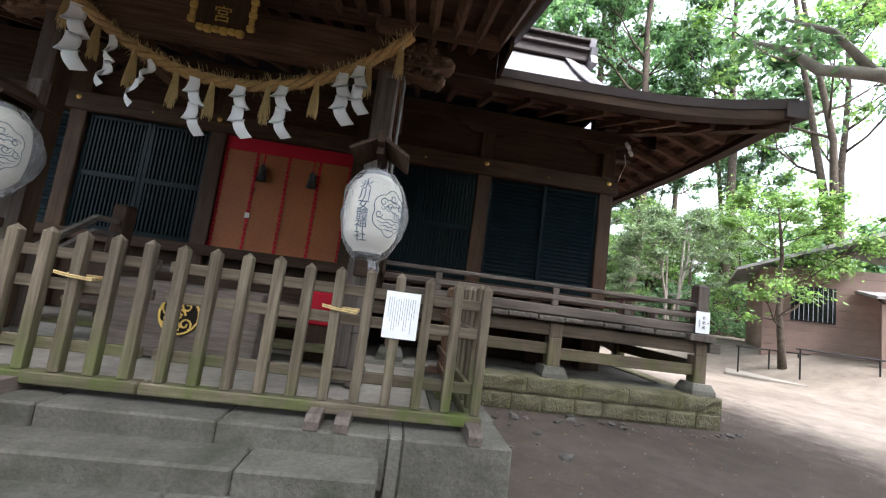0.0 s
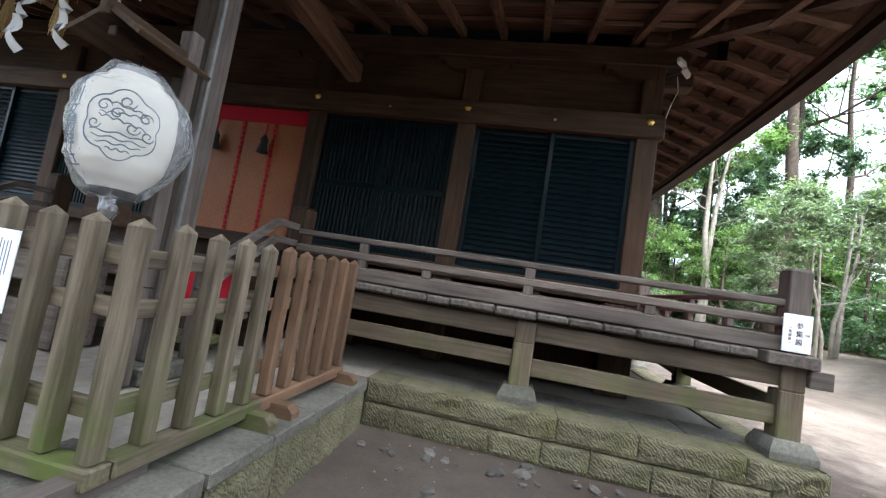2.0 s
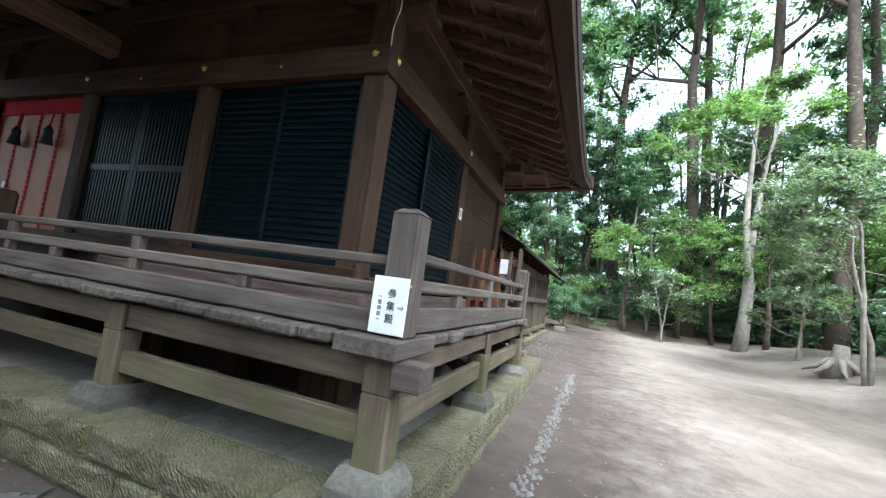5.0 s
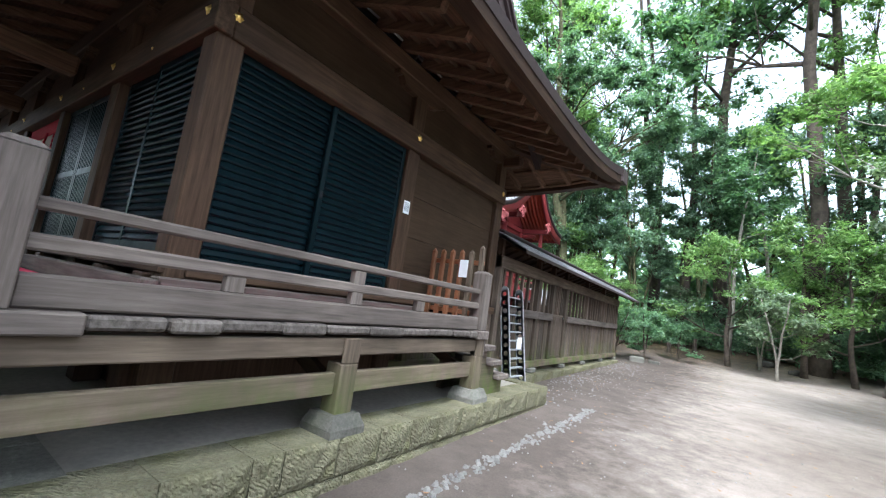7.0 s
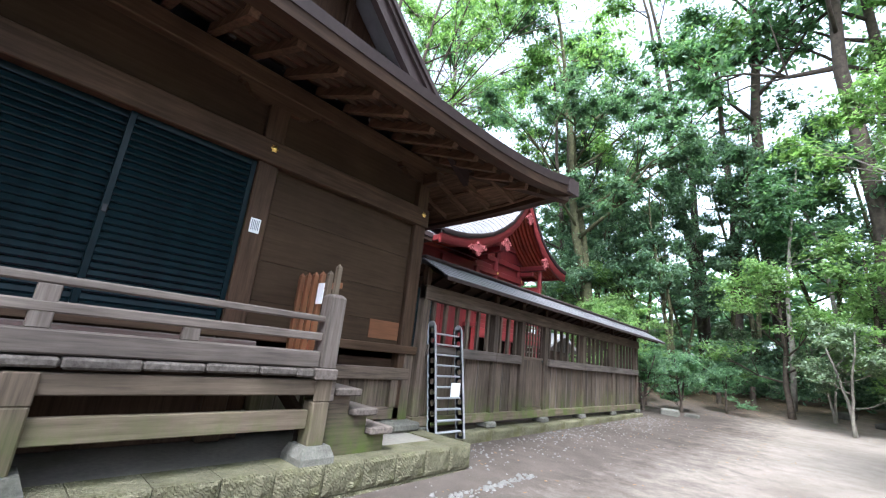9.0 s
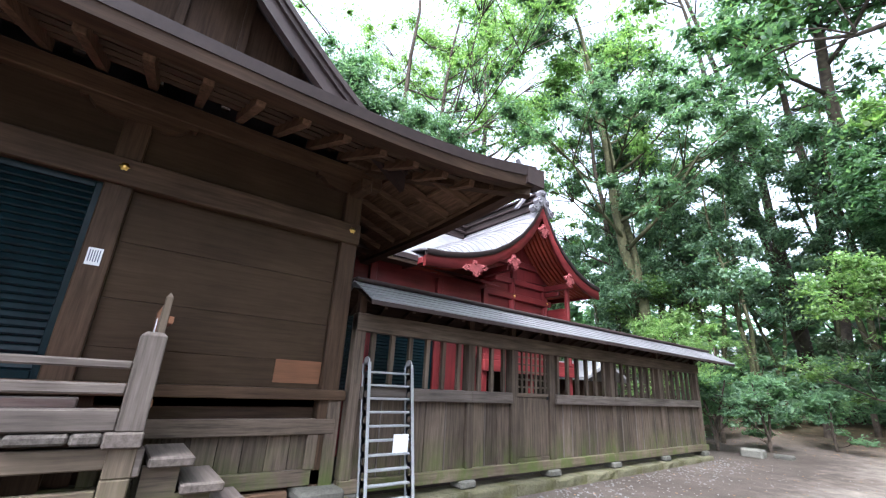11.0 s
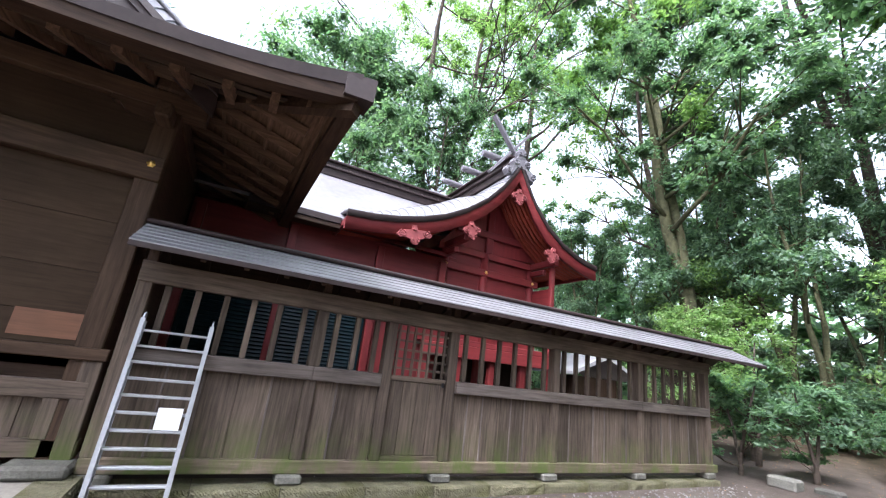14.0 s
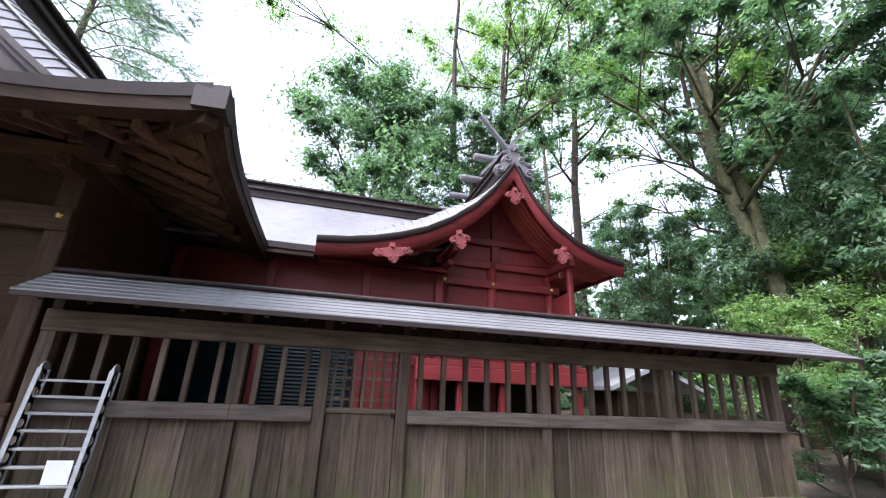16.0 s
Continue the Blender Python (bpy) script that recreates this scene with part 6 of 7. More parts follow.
# verandah and rails of the sanctuary
part("deck", bx(BXW - 0.8, 1.1, 16.0, BY1 + 0.3, 2.28, 2.4, 0.01), RED("y"), sanct)
for y in (16.1, 16.9, 17.75, 18.6, 19.4):
    part("deck_post", bx(0.9, 1.04, y - 0.07, y + 0.07, 0.5, 2.28, 0.01), RED("z"), sanct)
part("deck_edge", bx(1.0, 1.12, 16.0, BY1 + 0.3, 2.02, 2.28, 0.01), RED("y"), sanct)
for z in (2.62, 2.78):
    part("rail", bx(1.0, 1.06, 16.0, BY1 + 0.3, z, z + 0.06, 0.008), RED("y"), sanct)
part("screen_wing", bx(0.35, 1.1, BY1 + 0.02, BY1 + 0.1, 3.3, 3.95, 0.02), RED("x"), sanct)
part("screen_post", bx(1.0, 1.12, BY1, BY1 + 0.12, 2.3, 4.5, 0.02), RED("z"), sanct)
# added block; its near-black puts the underfloor shade into colour
part("base", bx(BXW, BX, 16.7, 19.2, 0.0, 2.3, 0), NEAR_BLACK, sanct)
# ridge, logs, finials
for z0, z1, w in ((6.5, 6.7, 0.2), (6.7, 6.76, 0.27), (6.76, 6.92, 0.16), (6.92, 6.98, 0.24)):
    part("ridge_course", bx(GXW - 0.05, GXR - 0.12, 17.87 - w, 17.87 + w, z0, z1, 0.012), COPPER_EDGE, sanct)
for x in (0.75, -0.3, -1.35, -2.4, -3.45, -4.5):
    part("ridge_log", tube(bmesh.new(), [(x, 17.15, 7.08), (x, 17.25, 7.08), (x, 18.5, 7.08), (x, 18.6, 7.08)], [0.07, 0.085, 0.085, 0.07], 12), FINIAL, sanct, "tapered ridge log")
for x in (1.05, mirror_x(1.05)):
    part("forked_finial", bar(bmesh.new(), (x, 18.5, 6.5), (x, 17.2, 8.02), 0.06, 0.13, (1, 0, 0)), FINIAL, sanct, "crossed ridge finial")
    part("forked_finial", bar(bmesh.new(), (x - 0.08, 17.25, 6.5), (x - 0.08, 18.4, 7.95), 0.06, 0.13, (1, 0, 0)), FINIAL, sanct, "crossed ridge finial")
half = [(0.0, 0.4), (0.07, 0.4), (0.13, 0.3), (0.1, 0.2), (0.16, 0.12), (0.24, 0.1), (0.27, 0.0), (0.22, -0.08), (0.32, -0.14), (0.42, -0.16), (0.46, -0.26), (0.38, -0.36), (0.26, -0.34), (0.12, -0.12)]
bm = extrude_outline([(17.87 + u, 6.72 + v) for u, v in half] + [(17.87 - u, 6.72 + v) for u, v in half[:0:-1]], "x", GXR - 0.12, GXR + 0.04)
end_piece = part("ridge_end", bm, FINIAL, sanct, "scrolled ridge-end ornament")
for sg in (-1, 1):
    for u, v, rad in ((0.17, 0.02, 0.085), (0.36, -0.25, 0.08), (0.06, 0.27, 0.06)):
        curl = bmesh.new()
        scroll(curl, sg * u, v, rad, sg, 0.5, 0.024)
        part("scroll", curl, FINIAL, end_piece).matrix_basis = Matrix.Translation((GXR + 0.02, 17.87, 6.72))

# ---- linking hall between the two ----
link = thing("linking_hall", "dark red linking hall with green-black shutters and a copper-sheet roof", "shrine hall")
LX = 0.55
part("wall", bx(mirror_x(LX), LX - 0.05, 11.45, 16.6, 0.3, 4.2, 0), RED("y"), link)
for y in (11.6, 13.2, 15.0, 16.5):
    part("post", bx(LX - 0.06, LX + 0.06, y - 0.08, y + 0.08, 0.4, 4.1, 0.01), RED("z"), link)
    b = part("nail_cover", flower_boss(), BRASS, link, "gilded nail cover", True)
    b.matrix_basis = pose(LX + 0.09, y, 3.45, 0, 0, 90)
part("tie_beam", bx(LX - 0.04, LX + 0.085, 11.5, 16.6, 3.36, 3.54, 0.01), RED("y"), link)
part("sill_beam", bx(LX - 0.04, LX + 0.085, 11.5, 16.6, 1.12, 1.28, 0.01), RED("y"), link)
lm = louver_leaf(1.48, 1.9, 30)
first_leaf = None
for y in (11.7, 13.3):
    leaf = part("louver_shutter", louver_leaf(1.48 if y < 13 else 1.58, 1.95, 30), LACQUER, link, "green-black slatted shutter")
    leaf.matrix_basis = pose(LX + 0.05, y, 1.29, 0, 0, 90)
    s = part("slat", slat_mesh(1.48 if y < 13 else 1.58), LACQUER, leaf)
    s.matrix_basis = pose(0, 0, 0.075)
    for k in range(1, 27):
        again(s, pose(0, 0, 0.075 + k * 0.067))
lm.free()
part("red_lattice", bx(LX + 0.04, LX + 0.06, 15.1, 16.4, 1.3, 3.2, 0), RED("z"), link)
for sgn in (1, -1):
    xe = XC + sgn * 2.98
    rows = []
    for k in range(13):
        f = k / 12
        z = 6.42 - 2.12 * (0.75 * f + 0.25 * (1 - (1 - f) ** 2))
        y_end = next((yy for yy, zz in PROF if zz >= z), 17.8)
        rows.append([(XC + (xe - XC) * f, 10.5 + (y_end - 10.5) * k2 / 5, z) for k2 in range(6)])
    part("roof", sheet(rows, 0.05), COPPER, link, "pale grey copper-sheet roof")
    part("eave_edge", bx(xe - 0.06, xe + 0.02, 12.3, 13.95, 4.17, 4.3, 0.01), COPPER_EDGE, link)
    part("eave_board", bx(xe - 0.3 * (sgn > 0), xe - 0.3 * (sgn > 0) + 0.3, 12.3, 13.95, 4.08, 4.165, 0.01), wood("dark", "y"), link)
    part("soffit", sheet([[(xe - sgn * 0.1, y, 4.1) for y in (11.5, 16.6)], [(XC + sgn * 2.2, y, 4.4) for y in (11.5, 16.6)]]), RED("y"), link)
for z0, z1, w in ((6.3, 6.5, 0.18), (6.5, 6.56, 0.25), (6.56, 6.7, 0.14), (6.7, 6.76, 0.22)):
    part("ridge_course", bx(XC - w, XC + w, 11.5, 17.6, z0, z1, 0.012), COPPER_EDGE, link)
out = thing("small_shrine", "small side shrine with a grey roof beyond the lattice wall", "shrine")
part("body", bx(-0.5, 0.6, 20.6, 22.2, 0.25, 2.0, 0.02), wood("dark", "z"), out)
part("roof", extrude_outline([(20.2, 2.0), (20.2, 2.08), (21.4, 2.62), (22.6, 2.08), (22.6, 2.0), (21.4, 2.5)], "x", -0.9, 1.0), SLATE, out)

# ---- floodlight on the hall's corner ----
flood = thing("floodlight", "twin white floodlight on the hall corner with a trailing cable", "floodlight")
part("arm", tube(bmesh.new(), [(3.47, 6.4, 4.12), (3.6, 6.28, 4.14)], [0.015, 0.015], 6), STEEL, flood)
for dz, tw in ((0.06, 20), (-0.05, 35)):
    o = part("lamp_head", bx(-0.06, 0.06, -0.025, 0.025, -0.05, 0.05, 0.012), LAMP_WHITE, flood, "white square lamp head")
    o.matrix_basis = pose(3.6 - dz * 0.5, 6.24, 4.15 + dz, -25, tw, 30)
pts = [(3.56, 6.3, 4.08), (3.58, 6.28, 3.9), (3.52, 6.3, 3.72), (3.5, 6.34, 3.6)]
part("cable", tube(bmesh.new(), pts, [0.006] * 4, 5), LAMP_WHITE, flood)

# ---- annex, pavement, handrails ----
AX, AY = 12.6, 12.9
annex = thing("annex_building", "single-storey pinkish siding annex with a grey sheet roof", "building")
A_M = pose(AX, AY, 1.1, 0, 0, -38)
annex.matrix_basis = A_M
for k in range(15):
    part("siding", bx(0, 9, 0.0 + 0.004 * (k % 2), 5.5, -1.2 + k * 0.26 + 0.003, -1.2 + (k + 1) * 0.26, 0.006), ANNEX_WALL, annex)
win = part("window", bx(0.74, 1.86, -0.035, 0.02, 0.95, 2.1, 0.01), STEEL, annex, "dark barred window")
part("pane", bx(0.79, 1.81, -0.05, -0.036, 1.0, 2.05, 0), GLASS_DARK, win)
for k in range(9):
    part("window_bar", bx(0.82 + k * 0.118, 0.836 + k * 0.118, -0.09, -0.07, 0.98, 2.07, 0), ALU, win)
part("roof", extrude_outline([(-0.8, 2.45), (-0.8, 2.55), (3.6, 4.2), (9.6, 2.55), (9.6, 2.45), (3.6, 4.08)], "y", -0.6, 6.0), SLATE, annex, "shallow grey gable roof")
part("porch_roof", extrude_outline([(-1.9, 1.72), (-1.9, 1.8), (0, 2.1), (0, 2.0)], "x", 2.3, 6.0), SLATE, annex, "lean-to porch roof")
for x in (2.5, 4.4):
    part("porch_post", bx(x - 0.07, x + 0.07, -1.75, -1.61, -0.9, 1.76, 0.01), ANNEX_WALL, annex)
part("downpipe", tube(bmesh.new(), [(2.35, -1.85, 1.7), (2.9, -1.4, 1.35), (2.95, -1.4, -0.8)], [0.035] * 3, 8), STEEL, annex)
part("doorway", bx(3.1, 4.3, -0.03, 0.02, -0.9, 1.3, 0.01), GLASS_DARK, annex)
for x in (3.5, 3.9):
    part("paper_strip", bx(x, x + 0.1, -1.72, -1.715, 1.1, 1.45, 0), PAPER, annex)

pave = thing("pavement", "pale concrete forecourt with a low kerb beside the annex", "pavement", kind="structure")
pv = part("slab", bx(0, 9, 0, 3.4, -0.12, 0.06, 0.02), CONCRETE, pave)
pave.matrix_basis = pose(9.9, 11.3, gz(10, 11) + 0.02, 0, 0, -42)


def handrail(x, y, length, turn, n):
    th = thing("handrail", "thin black steel handrail beside the pavement", "handrail", "forecourt handrails")
    th.matrix_basis = pose(x, y, gz(x, y), 0, 0, turn)
    for k in range(n):
        part("post", tube(bmesh.new(), [(length * k / (n - 1), 0, 0), (length * k / (n - 1), 0, 0.85)], [0.022, 0.022], 8), STEEL, th)
    part("rail", tube(bmesh.new(), [(-0.1, 0, 0.85), (length + 0.1, 0, 0.85)], [0.022, 0.022], 8), STEEL, th)


handrail(10.6, 11.6, 3.6, 8, 4)
handrail(11.6, 10.6, 3.2, -38, 3)


# ---- trees ----
def leaves(name, centres, radii, per, size, seed, material, parent, flat=0.6, shell=0.0):
    """Many small folded leaves spread over clumps."""
    g = np.random.default_rng(seed)
    c = np.repeat(np.array(centres, float), per, 0)
    rr = np.repeat(np.array(radii, float), per)
    n = len(c)
    d = g.normal(size=(n, 3))
    d /= np.linalg.norm(d, axis=1)[:, None]
    d[:, 2] = np.where(d[:, 2] < -0.35, -d[:, 2], d[:, 2])
    dist = np.abs(g.normal(size=n)) * 0.62
    p = c + d * (dist * rr)[:, None] * np.array((1, 1, flat))
    nrm = d * 0.6 + np.array((0, 0, 0.7)) + g.normal(size=(n, 3)) * 0.45
    nrm /= np.linalg.norm(nrm, axis=1)[:, None]
    a = np.cross(nrm, g.normal(size=(n, 3)))
    a /= np.linalg.norm(a, axis=1)[:, None]
    b = np.cross(nrm, a)
    s = size * g.uniform(0.6, 1.3, n)[:, None]
    v = np.empty((n, 4, 3))
    v[:, 0] = p - a * s
    v[:, 1] = p + b * s * 0.42 - nrm * s * 0.12
    v[:, 2] = p + a * s
    v[:, 3] = p - b * s * 0.42 - nrm * s * 0.12
    me = bpy.data.meshes.new(name)
    me.vertices.add(n * 4)
    me.vertices.foreach_set("co", v.reshape(-1))
    me.loops.add(n * 4)
    me.loops.foreach_set("vertex_index", np.arange(n * 4, dtype=np.int32))
    me.polygons.add(n)
    me.polygons.foreach_set("loop_start", np.arange(0, n * 4, 4, dtype=np.int32))
    me.update(calc_edges=True)
    me.materials.append(material)
    o = new(name, me)
    o.parent = parent
    return o


def tree(label, h, r0, seed, bark, leaf, first=0.35, spread=0.28, limbs=12, size=0.2, per=240, clump=1.0, lean=0.0, fork=1, category="tree"):
    """A tapered trunk with limbs and twigs, and a ragged crown of leaf clumps. Stands at the origin."""
    r = random.Random(seed)
    th = thing("tree", label, category, "trees round the shrine")
    bm = bmesh.new()
    tips, rad = [], []
    for f in range(fork):
        ang = r.uniform(0, 6.28)
        pts, rr = [], []
        sway = Vector((0, 0, 0))
        out_dir = Vector((math.cos(ang), math.sin(ang), 0)) * (0.22 if fork > 1 else 0)
        for k in range(10):
            t = k / 9
            sway += Vector((r.uniform(-1, 1), r.uniform(-1, 1), 0)) * h * 0.012
            pts.append(Vector((lean * h * t * t, 0, h * 0.94 * t - (0.3 if k == 0 else 0))) + sway + out_dir * h * max(0, t - 0.15))
            rr.append(r0 * (1.25 if k == 0 else 1) * (1 - 0.86 * t) * (1 if fork == 1 else 0.75) + 0.012)
        tube(bm, pts, rr, 9)
        tips.append(pts[-1])
        rad.append(clump * r.uniform(0.8, 1.1))
        for i in range(limbs // fork):
            t = first + (1 - first) * (i + r.random()) / (limbs // fork)
            k = min(8, int(t * 9))
            p = pts[k].lerp(pts[k + 1], t * 9 - k)
            a = r.uniform(0, 6.28)
            ln = h * spread * (1.15 - 0.75 * (t - first) / (1 - first)) * r.uniform(0.7, 1.2)
            up = r.uniform(0.25, 0.75)
            d = Vector((math.cos(a), math.sin(a), up)).normalized()
            q = [p, p + d * ln * 0.35 + Vector((0, 0, -0.02 * ln)), p + d * ln * 0.7 + Vector((0, 0, 0.06 * ln)), p + d * ln]
            br = max(0.012, rr[k] * 0.42)
            tube(bm, q, [br, br * 0.7, br * 0.45, 0.01], 6)
            tips.append(q[-1])
            rad.append(clump * r.uniform(0.7, 1.15))
            for _ in range(6):
                s = q[r.choice((1, 2, 2))]
                d2 = (d + Vector((r.uniform(-1, 1), r.uniform(-1, 1), r.uniform(-0.45, 0.6)))).normalized()
                e = s + d2 * ln * r.uniform(0.3, 0.6)
                tube(bm, [s, s.lerp(e, 0.5) + Vector((0, 0, 0.03 * ln)), e], [br * 0.45, br * 0.3, 0.008], 5)
                tips.append(e)
                rad.append(clump * r.uniform(0.55, 1.0))
    obj("trunk", bm, bark, th, "", True)
    leaves("crown", [tuple(t) for t in tips], rad, per, size, seed, leaf, th)
    return th


CAMPHOR = tree("tall evergreen tree with dense dark glossy foliage and mossy trunk", 15, 0.25, 3, BARK_MOSS, LEAF_DARK, 0.28, 0.25, 14, 0.158, 152, 1.15, 0.05, 2)
OAK = tree("tall slender broadleaf tree with open green crown", 17, 0.24, 5, BARK, LEAF_MID, 0.4, 0.19, 10, 0.13, 120, 1.1)
LIGHT = tree("tall airy tree with bare limbs and sparse yellow-green leaves", 16, 0.26, 8, BARK, LEAF_LIGHT, 0.35, 0.28, 12, 0.115, 95, 1.05, 0.03, 2)
SLIM = tree("slim pale-trunked young tree with a small high crown", 10, 0.085, 12, BARK_PALE, LEAF_MID, 0.5, 0.17, 9, 0.12, 70, 0.85, 0.08)
MAPLE = tree("low spreading maple with light green layered leaves", 5.5, 0.1, 15, BARK, LEAF_LIGHT, 0.22, 0.42, 10, 0.075, 118, 0.7)
SHRUB = tree("rounded evergreen shrub with dense leaves", 2.2, 0.05, 21, BARK, LEAF_MID, 0.1, 0.38, 9, 0.07, 90, 0.34, 0, 2, "shrub")
PALE_SHRUB = tree("pale grey-green flowering shrub", 3.6, 0.06, 25, BARK_PALE, LEAF_PALE, 0.25, 0.38, 10, 0.075, 100, 0.5, 0, 2, "shrub")
BIG = tree("huge evergreen camphor with glossy dark clumps and ivy on its trunk", 19, 0.36, 33, BARK_MOSS, LEAF_DARK, 0.3, 0.25, 22, 0.105, 330, 0.95, 0.04, 2)
AIRY = tree("very tall airy tree with bare forked limbs and sparse light leaves", 21, 0.36, 52, BARK, LEAF_LIGHT, 0.5, 0.4, 27, 0.105, 190, 1.5, 0.03, 3)
DENSE = tree("dense conical evergreen behind the linking hall", 14.5, 0.25, 61, BARK, LEAF_DARK, 0.12, 0.33, 38, 0.12, 170, 1.25)
LEANING = tree("leaning twin-trunked tree with peeling grey bark", 14, 0.26, 71, BARK_PALE, LEAF_LIGHT, 0.45, 0.24, 12, 0.11, 150, 1.05, 0.16, 2)
WHITE = tree("small spreading tree with pale trunk and silvery green leaves", 4.3, 0.065, 83, BARK_PALE, LEAF_PALE, 0.42, 0.5, 12, 0.055, 190, 0.55, 0.05, 2)
used = set()


def plant(kind, x, y, scale=1.0, turn=0, stretch=1.0):
    if kind in (CAMPHOR, OAK, LIGHT, BIG, AIRY, DENSE):
        scale, stretch = scale * 1.15, stretch * 1.15
    m = pose(x, y, gz(x, y) - 0.05, 0, 0, turn) @ Matrix.Diagonal((scale, scale, scale * stretch, 1))
    if kind.name not in used:
        used.add(kind.name)
        kind.matrix_basis = m
        return kind
    return copy_thing(kind, m)


# single trees that mark the walk
plant(BIG, -1.2, 28.6, 1.0, 40)
plant(AIRY, -12.8, 21.8, 1.0, 20)
plant(CAMPHOR, -3.5, 35.0, 0.9, 20)
plant(LIGHT, -3.6, 31.0, 1.0, 200)
plant(DENSE, -10.2, 15.0, 0.92, 90)
plant(DENSE, -8.6, 20.2, 0.66, 210)
plant(OAK, 4.2, 33.9, 1.1, 0)
plant(SLIM, 6.9, 28.6, 1.1, 75)
plant(SLIM, 8.6, 31.5, 1.1, 230)
plant(OAK, 10.3, 28.4, 1.05, 110)
plant(OAK, 13.4, 30.5, 1.15, 250)
plant(OAK, 14.5, 24.3, 1.0, 20)
plant(OAK, 17.5, 30.5, 1.0, 280)
plant(OAK, 11.2, 34.0, 1.1, 30)
plant(OAK, 6.8, 36.0, 1.15, 190)
plant(WHITE, 11.9, 17.0, 1.2, 20)
plant(WHITE, 13.1, 18.0, 1.15, 190)
plant(LEANING, 11.3, 24.6, 1.0, 10)
plant(PALE_SHRUB, 8.4, 24.6, 0.9, 30)
plant(PALE_SHRUB, 12.2, 21.4, 1.0, 150)
plant(PALE_SHRUB, 8.0, 27.0, 0.9, 270)
plant(MAPLE, 7.0, 26.6, 1.0, 0)
plant(MAPLE, 9.4, 27.0, 1.1, 120)
plant(MAPLE, 14.8, 25.5, 1.1, 200)
plant(SHRUB, 4.1, 23.9, 0.9, 0)
plant(SHRUB, 3.2, 22.9, 1.05, 100)
plant(SHRUB, 5.2, 25.6, 0.8, 220)
plant(MAPLE, 1.4, 24.9, 0.68, 80)
plant(MAPLE, 0.0, 25.4, 0.72, 200)
plant(MAPLE, 2.8, 24.4, 0.58, 310)
plant(SHRUB, 2.4, 25.0, 1.3, 10)
plant(MAPLE, 12.15, 11.6, 1.0, 50)
plant(OAK, 20.0, 24.0, 0.95, 330)
plant(LIGHT, 24.0, 20.0, 1.0, 90)
plant(MAPLE, 19.5, 19.0, 1.25, 10)
plant(CAMPHOR, 23.0, 27.0, 0.95, 130)
for x, y, s in ((-6.2, 28.5, 0.42), (-8.8, 30.0, 0.45), (-3.4, 28.8, 0.36), (-11.5, 31.0, 0.5), (-14.5, 13.2, 0.55), (4.4, 34.0, 0.5), (2.2, 33.6, 0.42)):
    plant(CAMPHOR, x, y, s, 53 * x)
for x, y, s in ((12.2, 24.5, 1.0), (15.5, 27.0, 1.15), (17.6, 23.5, 1.1), (10.8, 26.2, 0.95), (19.0, 27.0, 1.2), (13.8, 28.6, 1.15), (21.0, 23.0, 1.2)):
    plant(MAPLE, x, y, s, 71 * x)
for i, (x, y, s) in enumerate(((1, 31, 0.55), (2.6, 29.4, 0.5), (5.5, 33, 0.6), (8, 34.5, 0.6), (10.5, 31.5, 0.55), (13, 28.5, 0.5), (-2, 33, 0.6), (-5, 35, 0.65), (16, 33, 0.6), (19, 29, 0.6), (-1.2, 29.5, 0.5))):
    plant(CAMPHOR, x, y, s, 37 * i)
fr = random.Random(77)
for i in range(15):
    a = fr.uniform(-75, 70)
    d = fr.uniform(24, 44)
    x, y = 4 + d * math.sin(radians(a)), 12 + d * math.cos(radians(a))
    if y < 24 and -11 < x < 17 or (x < -4 and y < 20):
        continue
    plant(fr.choice((OAK, OAK, LIGHT, CAMPHOR, SLIM, MAPLE, MAPLE)), x, y, fr.uniform(0.85, 1.2), fr.uniform(0, 360))
for i in range(52):
    a = fr.uniform(-60, 65)
    d = fr.uniform(17, 27)
    x, y = 4 + d * math.sin(radians(a)), 12 + d * math.cos(radians(a))
    if y < 26 or x < -10:
        continue
    plant(fr.choice((SHRUB, SHRUB, MAPLE, PALE_SHRUB)), x, y, fr.uniform(0.7, 1.3), fr.uniform(0, 360))


def far_woods():
    """The mass of trees beyond, as loose clumps with gaps against the sky, and unseen foliage added to block light."""
    r = random.Random(41)
    cs, rs = [], []
    for i in range(1500):
        a = radians(r.uniform(-110, 110))
        d = r.uniform(44, 66)
        z = 1.2 + 12 * r.random() ** 1.6
        cs.append((4 + d * math.sin(a), 10 + d * math.cos(a), z))
        rs.append(r.uniform(1.1, 2.4))
    for i in range(1300):
        a = radians(r.uniform(-95, 80))
        d = r.uniform(31, 44)
        cs.append((4 + d * math.sin(a), 8 + d * math.cos(a), 1.2 + 10.0 * r.random() ** 1.5))
        rs.append(r.uniform(0.8, 1.5))
    o = leaves("far_woods", cs, rs, 62, 0.44, 41, LEAF_MID, None)
    tagged(o, "mass of green woodland trees in the distance", "woods", kind="stuff")
    # unseen foliage added behind the approach to cut the light on the hall
    cs, rs = [], []
    for i in range(900):
        a = radians(r.uniform(112, 235))
        d = r.uniform(15, 26)
        cs.append((3 + d * math.sin(a), 2 + d * math.cos(a), 1.0 + (10 if a < radians(185) else 5) * r.random() ** 1.1))
        rs.append(r.uniform(1.3, 2.4))
    # overhead clumps, out of view, added to shade the hall front and ground
    for i in range(62):
        cs.append((r.uniform(0.5, 9), r.uniform(-6, 1.4), r.uniform(8.5, 12)))
        rs.append(r.uniform(1.0, 1.7))
    o = leaves("far_woods", cs, rs, 34, 0.62, 42, LEAF_MID, None)
    tagged(o, "unseen added foliage that shades the approach and hall front", "woods", kind="stuff")


far_woods()


